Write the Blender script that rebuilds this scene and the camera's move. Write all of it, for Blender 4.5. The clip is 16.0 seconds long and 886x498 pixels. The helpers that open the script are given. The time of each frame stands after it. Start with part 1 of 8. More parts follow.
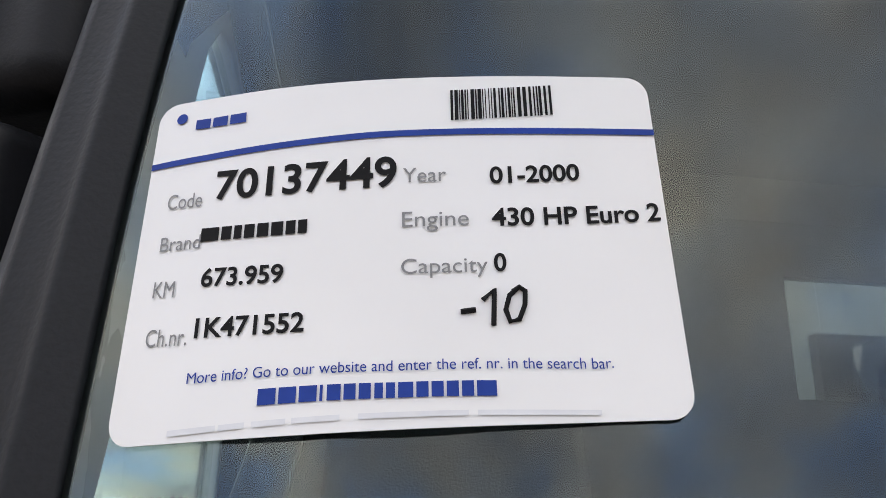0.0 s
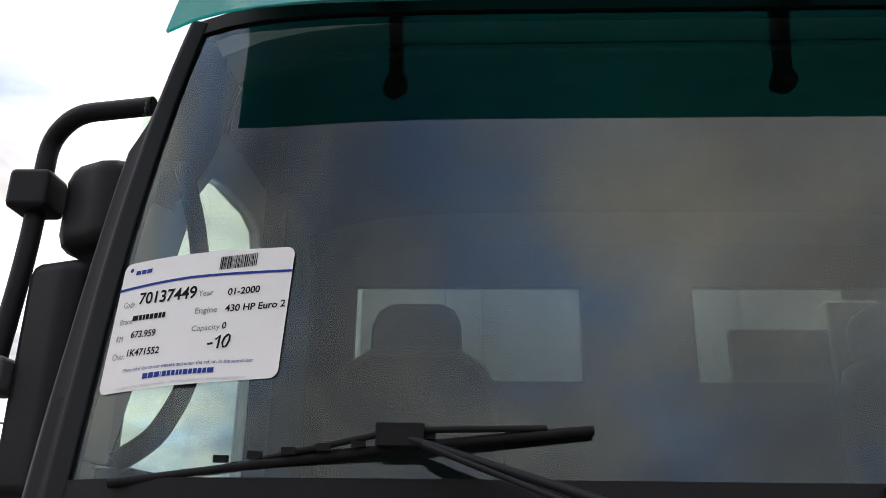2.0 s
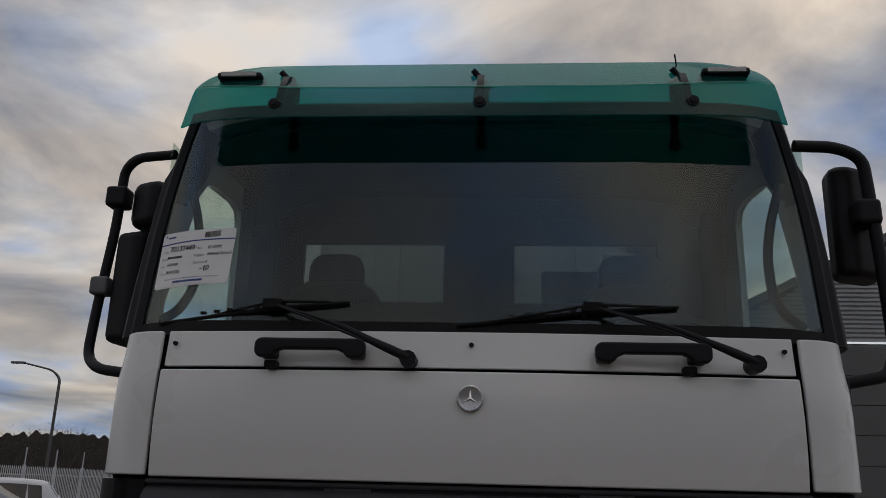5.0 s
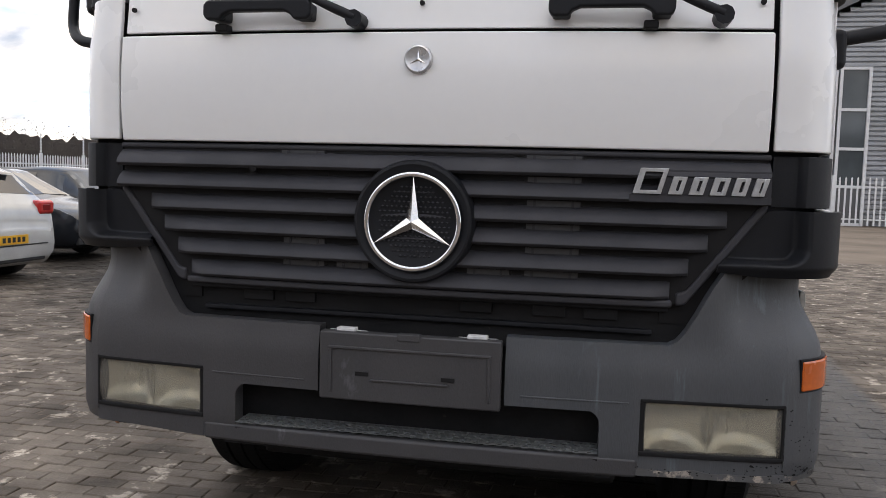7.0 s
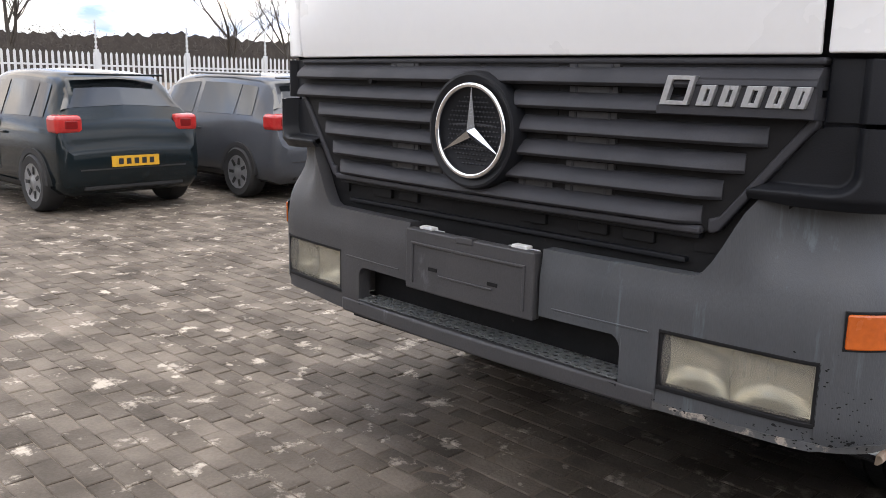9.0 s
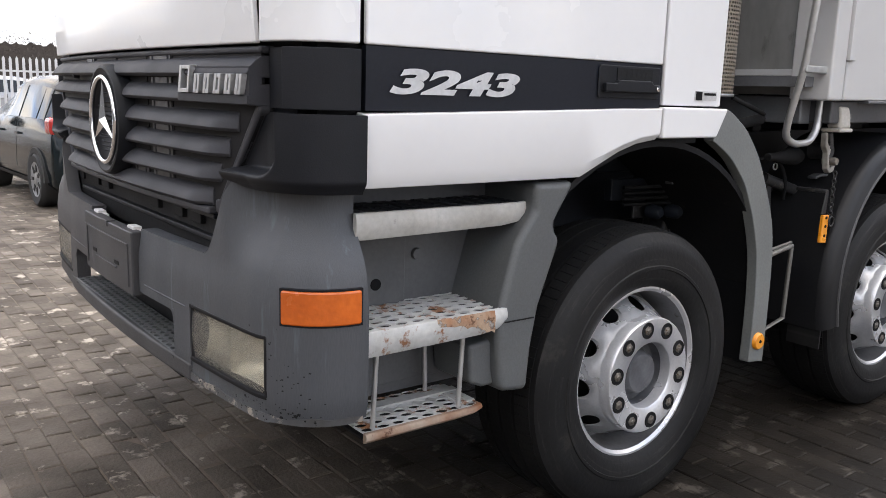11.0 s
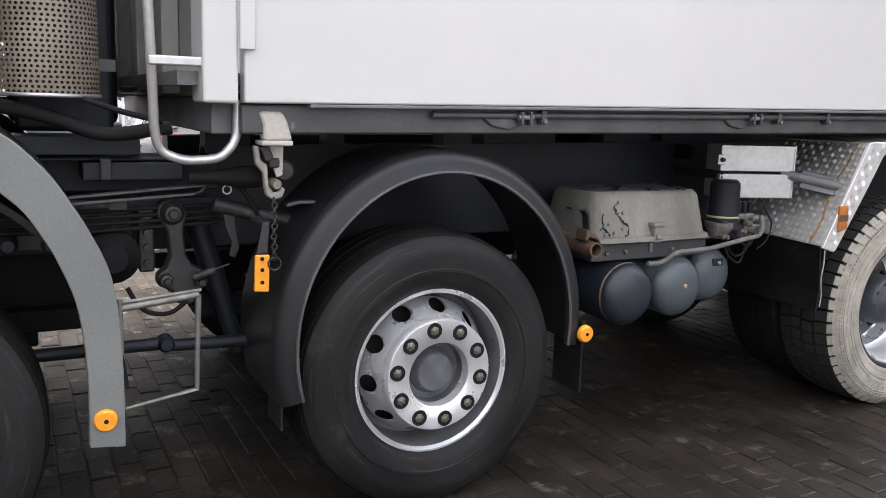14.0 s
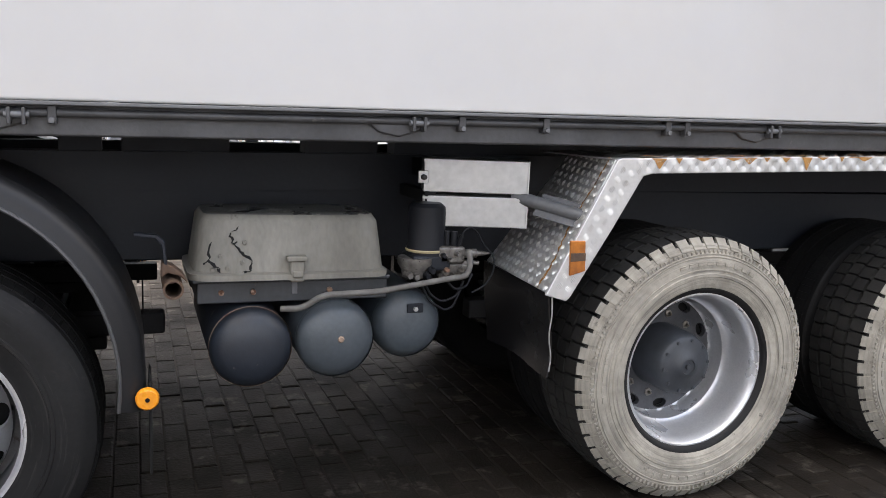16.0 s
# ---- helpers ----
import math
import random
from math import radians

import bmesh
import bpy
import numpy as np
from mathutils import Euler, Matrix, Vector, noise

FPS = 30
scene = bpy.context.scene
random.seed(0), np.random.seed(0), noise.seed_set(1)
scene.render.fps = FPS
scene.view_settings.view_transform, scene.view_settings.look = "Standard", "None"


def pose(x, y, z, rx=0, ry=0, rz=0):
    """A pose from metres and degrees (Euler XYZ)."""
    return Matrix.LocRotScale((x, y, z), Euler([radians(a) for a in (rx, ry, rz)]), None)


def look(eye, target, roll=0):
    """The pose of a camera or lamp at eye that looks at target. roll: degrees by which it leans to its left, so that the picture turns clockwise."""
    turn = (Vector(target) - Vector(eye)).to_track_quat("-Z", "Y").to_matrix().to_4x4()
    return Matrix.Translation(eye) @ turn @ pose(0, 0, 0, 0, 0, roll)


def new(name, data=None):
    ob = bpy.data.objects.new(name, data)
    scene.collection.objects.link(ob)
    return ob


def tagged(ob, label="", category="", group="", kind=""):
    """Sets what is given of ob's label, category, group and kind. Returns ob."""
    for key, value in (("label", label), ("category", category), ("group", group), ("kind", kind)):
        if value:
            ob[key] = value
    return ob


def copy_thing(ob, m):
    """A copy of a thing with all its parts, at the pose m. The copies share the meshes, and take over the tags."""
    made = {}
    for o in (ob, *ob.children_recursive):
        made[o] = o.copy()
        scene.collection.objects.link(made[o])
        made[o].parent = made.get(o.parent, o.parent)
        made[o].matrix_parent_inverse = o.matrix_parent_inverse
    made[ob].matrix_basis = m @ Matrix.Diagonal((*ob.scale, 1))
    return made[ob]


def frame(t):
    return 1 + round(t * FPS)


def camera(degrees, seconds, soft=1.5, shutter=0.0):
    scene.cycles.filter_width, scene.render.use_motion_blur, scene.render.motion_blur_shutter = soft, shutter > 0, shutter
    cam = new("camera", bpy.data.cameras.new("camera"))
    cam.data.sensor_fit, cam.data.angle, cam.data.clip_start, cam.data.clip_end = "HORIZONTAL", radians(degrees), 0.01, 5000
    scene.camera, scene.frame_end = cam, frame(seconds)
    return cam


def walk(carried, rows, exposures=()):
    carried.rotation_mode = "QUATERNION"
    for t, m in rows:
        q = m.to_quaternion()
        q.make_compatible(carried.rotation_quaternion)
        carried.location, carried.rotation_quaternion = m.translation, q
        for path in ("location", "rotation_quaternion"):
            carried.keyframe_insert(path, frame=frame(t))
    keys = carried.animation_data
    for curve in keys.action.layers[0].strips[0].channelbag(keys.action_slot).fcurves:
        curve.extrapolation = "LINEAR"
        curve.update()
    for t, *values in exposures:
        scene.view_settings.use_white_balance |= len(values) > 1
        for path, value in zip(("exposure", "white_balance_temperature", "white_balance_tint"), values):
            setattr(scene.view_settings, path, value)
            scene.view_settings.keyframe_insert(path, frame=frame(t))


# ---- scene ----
cam = camera(56.3, 16.0, 0.6)
PATH = [
    (0, (-0.985, -0.281, 2.073), (-0.719, 1.591, 2.727), 0.9),
    (0.5, (-0.898, -0.324, 2.069), (-0.886, 1.568, 2.718), 0.9),
    (1, (-0.838, -0.528, 2.036), (-0.901, 1.357, 2.703), 0.8),
    (1.5, (-0.738, -0.788, 1.999), (-0.819, 1.096, 2.665), 0.9),
    (2, (-0.538, -1.029, 1.919), (-0.619, 0.856, 2.583), 0.8),
    (2.5, (-0.465, -1.347, 1.85), (-0.552, 0.54, 2.508), 1.4),
    (3, (-0.286, -1.641, 1.77), (-0.298, 0.246, 2.431), 1.2),
    (3.2, (-0.217, -1.762, 1.749), (-0.201, 0.126, 2.408), 1.4),
    (5.3, (0.145, -2.565, 1.471), (-0.024, -0.635, 1.968), 1.4),
    (5.5, (0.174, -2.525, 1.528), (-0.006, -0.571, 1.918), 1.2),
    (6, (0.291, -2.478, 1.514), (0.088, -0.501, 1.744), 1.2),
    (6.5, (0.452, -2.492, 1.441), (0.193, -0.51, 1.503), 1.4),
    (7, (0.57, -2.417, 1.394), (0.185, -0.462, 1.23), 1.6),
    (7.5, (0.711, -2.259, 1.384), (0.259, -0.341, 1.041), 1.7),
    (8, (1.057, -2.204, 1.384), (0.377, -0.357, 1.027), 1.2),
    (8.2, (1.221, -2.178, 1.417), (0.331, -0.426, 1.047), 1.1),
    (10.3, (2.564, -1.275, 1.425), (1.023, -0.057, 1.049), 1.7),
    (10.5, (2.711, -1.17, 1.407), (1.157, 0.034, 1.037), 1.7),
    (11, (2.91, -0.83, 1.393), (1.344, 0.359, 1.023), 1.8),
    (11.5, (3.089, -0.423, 1.432), (1.517, 0.757, 1.061), 1.8),
    (12, (3.298, -0.007, 1.432), (1.705, 1.15, 1.079), 1.5),
    (12.5, (3.355, 0.435, 1.437), (1.746, 1.571, 1.092), 1.7),
    (13, (3.553, 0.876, 1.445), (1.914, 1.967, 1.097), 1.8),
    (13.5, (3.582, 1.305, 1.416), (1.875, 2.29, 1.076), 1.8),
    (14, (3.664, 1.802, 1.427), (1.92, 2.717, 1.083), 1.8),
    (14.5, (3.665, 2.275, 1.415), (1.893, 3.14, 1.078), 1.8),
    (15, (3.64, 2.783, 1.413), (1.855, 3.626, 1.093), 1.9),
    (15.5, (3.726, 3.244, 1.449), (1.921, 4.039, 1.121), 2.2),
    (16, (3.672, 3.692, 1.432), (1.825, 4.391, 1.117), 2.5),
]
walk(cam, [(t, look(eye, target, roll)) for t, eye, target, roll in PATH],
     [(0, .63), (.8, .68), (1.5, .34), (2.3, -.02), (3.0, -.75), (5.3, -1.4), (5.6, -1.12), (6.1, -.05), (6.6, .32), (7.0, .42), (8.0, 1.08), (10.3, .98), (12, .98), (14, 1.38), (15, 1.36), (16, 1.17)])

# ---------------------------------------------------------------- light
world = bpy.data.worlds.new("overcast_sky")
scene.world = world
world.use_nodes = True
wn, wl = world.node_tree.nodes, world.node_tree.links
wn.clear()


def wnode(kind, **values):
    n = wn.new(kind)
    for k, v in values.items():
        n.inputs[k].default_value = v
    return n


sky = wn.new("ShaderNodeTexSky")
sky.sky_type, sky.sun_disc = "NISHITA", False
sky.sun_elevation, sky.sun_rotation = radians(76), radians(-27)
coord = wn.new("ShaderNodeTexCoord")
sep = wn.new("ShaderNodeSeparateXYZ")
wl.new(coord.outputs["Generated"], sep.inputs[0])
lift = wn.new("ShaderNodeMath")
lift.operation = "ADD"
lift.inputs[1].default_value = 0.22
absz = wn.new("ShaderNodeMath")
absz.operation = "ABSOLUTE"
wl.new(sep.outputs[2], absz.inputs[0])
wl.new(absz.outputs[0], lift.inputs[0])
flat = wn.new("ShaderNodeVectorMath")
flat.operation = "DIVIDE"
comb = wn.new("ShaderNodeCombineXYZ")
for k in range(3):
    wl.new(lift.outputs[0], comb.inputs[k])
wl.new(coord.outputs["Generated"], flat.inputs[0])
wl.new(comb.outputs[0], flat.inputs[1])
cloud = wnode("ShaderNodeTexNoise", Scale=1.5, Detail=7.0, Roughness=0.55, Distortion=0.5)
wl.new(flat.outputs[0], cloud.inputs["Vector"])
ramp = wn.new("ShaderNodeValToRGB")
cr = ramp.color_ramp
cr.elements[0].position, cr.elements[0].color = 0.34, (2.38, 2.73, 3.55, 1)
cr.elements[1].position, cr.elements[1].color = 0.68, (11.55, 11.1, 10.6, 1)
cr.elements.new(0.49).color = (5.82, 5.85, 6.2, 1)
wl.new(cloud.outputs["Fac"], ramp.inputs[0])
mixer = wn.new("ShaderNodeMixRGB")
mixer.inputs[0].default_value = 0.88
wl.new(sky.outputs[0], mixer.inputs[1])
tone = wnode("ShaderNodeTexNoise", Scale=2.4, Detail=3.0, Roughness=0.5)
shift = wn.new("ShaderNodeVectorMath")
shift.inputs[1].default_value = (3.1, 1.7, 0.0)
wl.new(flat.outputs[0], shift.inputs[0])
wl.new(shift.outputs[0], tone.inputs["Vector"])
tint = wn.new("ShaderNodeValToRGB")
tr_ = tint.color_ramp
tr_.elements[0].position, tr_.elements[0].color = 0.34, (.66, .83, 1.16, 1)
tr_.elements[1].position, tr_.elements[1].color = 0.62, (1.12, .99, .84, 1)
tr_.elements.new(.47).color = (1.0, .99, .985, 1)
wl.new(tone.outputs["Fac"], tint.inputs[0])
hue = wn.new("ShaderNodeMixRGB")
hue.blend_type, hue.inputs[0].default_value = "MULTIPLY", 1.0
wl.new(ramp.outputs[0], hue.inputs[1])
wl.new(tint.outputs[0], hue.inputs[2])
wl.new(hue.outputs[0], mixer.inputs[2])
back = wnode("ShaderNodeBackground", Strength=0.15)
dome = wn.new("ShaderNodeMapRange")
dome.inputs["From Min"].default_value, dome.inputs["From Max"].default_value = 0.0, 1.0
dome.inputs["To Min"].default_value, dome.inputs["To Max"].default_value = 1.05, 1.38
wl.new(absz.outputs[0], dome.inputs[0])
over = wn.new("ShaderNodeMixRGB")
over.blend_type, over.inputs[0].default_value = "MULTIPLY", 1.0
wl.new(mixer.outputs[0], over.inputs[1])
wl.new(dome.outputs[0], over.inputs[2])
wl.new(over.outputs[0], back.inputs[0])
wout = wn.new("ShaderNodeOutputWorld")
wl.new(back.outputs[0], wout.inputs[0])


sun = new("sun", bpy.data.lights.new("sun", "SUN"))
sun.data.energy, sun.data.angle, sun.data.color = 0.8, radians(50), (1.0, 0.985, 0.96)
sun.matrix_world = look((-1, 2, 9), (0, 0, 0))

# ---------------------------------------------------------------- materials


def mat(name, c, c2=None, scale=6.0, rough=0.5, metal=0.0, bump=0.0, bscale=90.0, spots=None, spot_at=0.62, rvar=0.12,
        coat=0.0, spec=0.5, detail=6.0, per_object=0.0, stretch=(1, 1, 1), emit=0.0, grain=0.22):
    """A surface with two scales of variation, fine relief and, where given, spots of another colour."""
    m = bpy.data.materials.new(name)
    m.use_nodes = True
    n, l = m.node_tree.nodes, m.node_tree.links
    b = n["Principled BSDF"]
    tc = n.new("ShaderNodeTexCoord")
    mp = n.new("ShaderNodeMapping")
    mp.inputs["Scale"].default_value = stretch
    l.new(tc.outputs["Object"], mp.inputs[0])
    big = n.new("ShaderNodeTexNoise")
    big.inputs["Scale"].default_value, big.inputs["Detail"].default_value = scale, detail
    l.new(mp.outputs[0], big.inputs["Vector"])
    fine = n.new("ShaderNodeTexNoise")
    fine.inputs["Scale"].default_value, fine.inputs["Detail"].default_value = bscale, 4.0
    l.new(mp.outputs[0], fine.inputs["Vector"])
    r = n.new("ShaderNodeMapRange")
    r.inputs["From Min"].default_value, r.inputs["From Max"].default_value = 0.32, 0.68
    l.new(big.outputs["Fac"], r.inputs[0])
    mix = n.new("ShaderNodeMixRGB")
    mix.inputs[1].default_value = (*c, 1)
    mix.inputs[2].default_value = (*(c2 or tuple(v * 0.86 for v in c)), 1)
    l.new(r.outputs[0], mix.inputs[0])
    out = mix.outputs[0]
    g = n.new("ShaderNodeMixRGB")
    g.blend_type, g.inputs[0].default_value = "OVERLAY", grain
    l.new(out, g.inputs[1])
    l.new(fine.outputs["Fac"], g.inputs[2])
    out = g.outputs[0]
    if spots:
        sp = n.new("ShaderNodeTexNoise")
        sp.inputs["Scale"].default_value, sp.inputs["Detail"].default_value = scale * 2.3, 9.0
        sp.inputs["Roughness"].default_value = 0.65
        l.new(mp.outputs[0], sp.inputs["Vector"])
        sr = n.new("ShaderNodeMapRange")
        sr.inputs["From Min"].default_value, sr.inputs["From Max"].default_value = spot_at, spot_at + 0.07
        l.new(sp.outputs["Fac"], sr.inputs[0])
        sm = n.new("ShaderNodeMixRGB")
        l.new(sr.outputs[0], sm.inputs[0])
        l.new(out, sm.inputs[1])
        sm.inputs[2].default_value = (*spots, 1)
        out = sm.outputs[0]
    if per_object:
        oi = n.new("ShaderNodeObjectInfo")
        ge = n.new("ShaderNodeNewGeometry")
        ad = n.new("ShaderNodeMath")
        ad.operation = "ADD"
        l.new(oi.outputs["Random"], ad.inputs[0])
        l.new(ge.outputs["Random Per Island"], ad.inputs[1])
        fr = n.new("ShaderNodeMath")
        fr.operation = "FRACT"
        l.new(ad.outputs[0], fr.inputs[0])
        pr = n.new("ShaderNodeMapRange")
        pr.inputs["To Min"].default_value, pr.inputs["To Max"].default_value = 1 - per_object, 1 + per_object
        l.new(fr.outputs[0], pr.inputs[0])
        hs = n.new("ShaderNodeHueSaturation")
        l.new(pr.outputs[0], hs.inputs["Value"])
        l.new(out, hs.inputs["Color"])
        out = hs.outputs[0]
    l.new(out, b.inputs["Base Color"])
    rr = n.new("ShaderNodeMapRange")
    rr.inputs["To Min"].default_value, rr.inputs["To Max"].default_value = max(rough - rvar, 0.02), min(rough + rvar, 1)
    l.new(big.outputs["Fac"], rr.inputs[0])
    l.new(rr.outputs[0], b.inputs["Roughness"])
    b.inputs["Metallic"].default_value = metal
    b.inputs["Specular IOR Level"].default_value = spec
    b.inputs["Coat Weight"].default_value = coat
    b.inputs["Coat Roughness"].default_value = 0.06
    if emit:
        b.inputs["Emission Color"].default_value = (*c, 1)
        b.inputs["Emission Strength"].default_value = emit
    if bump:
        bp = n.new("ShaderNodeBump")
        bp.inputs["Strength"].default_value, bp.inputs["Distance"].default_value = bump, 0.004
        l.new(fine.outputs["Fac"], bp.inputs["Height"])
        l.new(bp.outputs[0], b.inputs["Normal"])
    return m


def gloss_share(n, l, f0, top=1.0):
    """The share of light that a clear surface mirrors, from straight on to grazing."""
    lw = n.new("ShaderNodeLayerWeight")
    lw.inputs["Blend"].default_value = 0.5
    p = n.new("ShaderNodeMath")
    p.operation, p.inputs[1].default_value = "POWER", 5.0
    l.new(lw.outputs["Facing"], p.inputs[0])
    r = n.new("ShaderNodeMapRange")
    r.inputs["To Min"].default_value, r.inputs["To Max"].default_value = f0, top
    l.new(p.outputs[0], r.inputs[0])
    return r.outputs[0]


def glass(name, tint, rough=0.0, f0=.04, sheen=(1, 1, 1)):
    m = bpy.data.materials.new(name)
    m.use_nodes = True
    n, l = m.node_tree.nodes, m.node_tree.links
    n.clear()
    o = n.new("ShaderNodeOutputMaterial")
    t = n.new("ShaderNodeBsdfTransparent")
    t.inputs[0].default_value = (*tint, 1)
    g = n.new("ShaderNodeBsdfGlossy")
    g.inputs["Color"].default_value = (*sheen, 1)
    g.inputs["Roughness"].default_value = rough
    mx = n.new("ShaderNodeMixShader")
    l.new(gloss_share(n, l, f0), mx.inputs[0])
    l.new(t.outputs[0], mx.inputs[1])
    l.new(g.outputs[0], mx.inputs[2])
    l.new(mx.outputs[0], o.inputs[0])
    return m


def acrylic(name, tint, cloud=.30):
    """Coloured see-through sheet: transmits tinted light, scatters a little, gloss on top."""
    m = bpy.data.materials.new(name)
    m.use_nodes = True
    n, l = m.node_tree.nodes, m.node_tree.links
    n.clear()
    o = n.new("ShaderNodeOutputMaterial")
    t = n.new("ShaderNodeBsdfTransparent")
    t.inputs[0].default_value = (*tint, 1)
    d = n.new("ShaderNodeBsdfTranslucent")
    d.inputs[0].default_value = (*tint, 1)
    d2 = n.new("ShaderNodeBsdfDiffuse")
    d2.inputs[0].default_value = (tint[0] * .5, tint[1] * .5, tint[2] * .5, 1)
    m0 = n.new("ShaderNodeMixShader")
    m0.inputs[0].default_value = 0.4
    l.new(d.outputs[0], m0.inputs[1])
    l.new(d2.outputs[0], m0.inputs[2])
    m1 = n.new("ShaderNodeMixShader")
    m1.inputs[0].default_value = cloud
    l.new(t.outputs[0], m1.inputs[1])
    l.new(m0.outputs[0], m1.inputs[2])
    g = n.new("ShaderNodeBsdfGlossy")
    g.inputs["Roughness"].default_value = 0.08
    m2 = n.new("ShaderNodeMixShader")
    l.new(gloss_share(n, l, .035, .45), m2.inputs[0])
    l.new(m1.outputs[0], m2.inputs[1])
    l.new(g.outputs[0], m2.inputs[2])
    l.new(m2.outputs[0], o.inputs[0])
    return m


WHITE = mat("white_cab_paint", (.765, .77, .77), (.735, .74, .738), 1.2, .28, coat=.5, rvar=.06, bump=.02, bscale=30, grain=.05)
STRIPE = mat("black_stripe_foil", (.009, .0105, .016), (.012, .014, .02), 4, .34, rvar=.08, spec=.2)
BLACKP = mat("black_plastic_trim", (.009, .010, .0125), (.014, .015, .018), 7, .5, bump=.12, bscale=260, spec=.2)
GRILLE = mat("dark_grey_grille_plastic", (.046, .046, .052), (.034, .035, .040), 6, .55, spec=.22, bump=.12, bscale=240, spots=(.06, .062, .068), spot_at=.68)
SCUFF = mat("scraped_bumper_edge", (.085, .088, .095), (.06, .058, .055), 7, .7, bump=.4, bscale=60, spots=(.32, .28, .24), spot_at=.56)
BUMPER = mat("grey_bumper_plastic", (.047, .0465, .0495), (.037, .037, .040), 3.5, .55, bump=.2, bscale=220, spots=(.095, .098, .105), spot_at=.64, stretch=(1, 1, .5))
BUMPER_W = mat("weathered_bumper_corner", (.062, .0655, .072), (.051, .056, .063), 3, .55, bump=.2, bscale=220, spots=(.088, .105, .118), spot_at=.58, stretch=(2.2, 2.2, .22))
DARK = mat("dark_underbody", (.0075, .008, .009), (.014, .014, .015), 9, .7, spec=.2, bump=.3, bscale=60, spots=(.05, .046, .042), spot_at=.67)
CHASSIS = mat("dark_blue_chassis_paint", (.0105, .0135, .019), (.015, .018, .024), 5, .5, spec=.3, bump=.15, bscale=60, spots=(.04, .038, .035), spot_at=.70)
CHROME = mat("chrome", (.8, .81, .83), (.74, .75, .77), 8, .12, 1.0, rvar=.06)
SILVER = mat("silver_wheel_paint", (.66, .67, .69), (.56, .57, .59), 7, .30, .6, bump=.04, bscale=120, spots=(.30, .29, .28), spot_at=.76)
SILVER_SHADED = mat("shaded_inner_disc_paint", (.075, .078, .086), (.05, .053, .06), 8, .5, .3, bump=.1, spots=(.13, .125, .12), spot_at=.66)
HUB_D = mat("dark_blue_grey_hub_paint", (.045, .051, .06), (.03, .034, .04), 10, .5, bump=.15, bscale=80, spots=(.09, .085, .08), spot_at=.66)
HUB = mat("grey_hub_metal", (.15, .155, .165), (.08, .083, .09), 12, .5, .3, bump=.2, bscale=80, spots=(.25, .24, .22), spot_at=.64)
NUT = mat("brown_wheel_nut_steel", (.26, .245, .22), (.15, .135, .115), 40, .35, .7, spots=(.10, .06, .035), spot_at=.6)
RUBBER = mat("worn_tyre_rubber", (.0095, .0095, .010), (.017, .017, .0172), 3, .55, spec=.18, bump=.25, bscale=60, spots=(.026, .025, .023), spot_at=.61, rvar=.2)
RUBBER_D = mat("dusty_tyre_rubber", (.40, .375, .32), (.25, .235, .20), 8, .85, bump=.8, bscale=38, spots=(.14, .132, .115), spot_at=.64)
TREAD = mat("tyre_tread_rubber", (.0075, .0075, .008), (.012, .012, .0118), 8, .85, spec=.12, bump=.3, bscale=80)
BODY = mat("silver_grey_tipper_paint", (.55, .55, .545), (.52, .52, .515), .7, .33, .0, coat=.3, bump=.015, bscale=10, rvar=.05, detail=2.0, grain=.03)
GUARDP = mat("black_mudguard_plastic", (.010, .0105, .012), (.015, .0155, .017), 5, .40, spec=.32, bump=.08, bscale=120, spots=(.03, .029, .027), spot_at=.66)
FENDER = mat("weathered_fender_plastic", (.105, .112, .112), (.085, .09, .092), 3, .5, bump=.15, bscale=160, spots=(.14, .145, .145), spot_at=.63)
ENTRYG = mat("grey_step_well_paint", (.095, .098, .104), (.07, .073, .078), 5, .5, bump=.12, bscale=80, spots=(.14, .13, .12), spot_at=.66)
RAILM = mat("dark_worn_rail_steel", (.085, .087, .091), (.055, .056, .059), 5, .45, .2, bump=.15, bscale=70, spots=(.17, .165, .155), spot_at=.66)
GREYM = mat("grey_painted_steel", (.16, .165, .175), (.11, .115, .12), 5, .5, .1, bump=.15, bscale=80, spots=(.22, .22, .22), spot_at=.66)
LIGHTM = mat("light_grey_step_paint", (.50, .51, .50), (.40, .40, .385), 8, .55, bump=.2, bscale=60, spots=(.22, .10, .045), spot_at=.555)
RUST = mat("rusty_worn_steel", (.34, .28, .22), (.19, .085, .042), 9, .7, .2, bump=.35, bscale=80, spots=(.09, .04, .02), spot_at=.58)
ZINC = mat("galvanised_sheet", (.55, .56, .56), (.47, .48, .48), 6, .35, .7, bump=.08, bscale=40, spots=(.36, .36, .35), spot_at=.66)
CHECKER = mat("aluminium_checker_plate", (.52, .53, .53), (.43, .43, .42), 5, .42, .5, bump=.06, bscale=60, spots=(.40, .26, .09), spot_at=.68)
CHECKLUG = mat("aluminium_checker_lug", (.66, .67, .67), (.57, .57, .56), 12, .34, .5, bump=.04, bscale=60)
BATT_W = mat("wet_gritty_cover_top", (.045, .046, .045), (.075, .075, .07), 9, .3, bump=.6, bscale=90, spots=(.24, .23, .205), spot_at=.60)
FENDER_L = mat("faded_fender_plastic", (.165, .175, .170), (.135, .143, .14), 2.5, .45, bump=.04, bscale=120, spots=(.19, .195, .19), spot_at=.68)
BATT = mat("dusty_grey_battery_cover", (.235, .228, .198), (.125, .12, .102), 4, .7, bump=.4, bscale=70, spots=(.075, .070, .060), spot_at=.64, stretch=(1, 1, .45))
TANK = mat("blue_grey_air_tank_paint", (.017, .022, .031), (.012, .016, .023), 5, .42, bump=.12, bscale=60, spots=(.15, .13, .115), spot_at=.66)
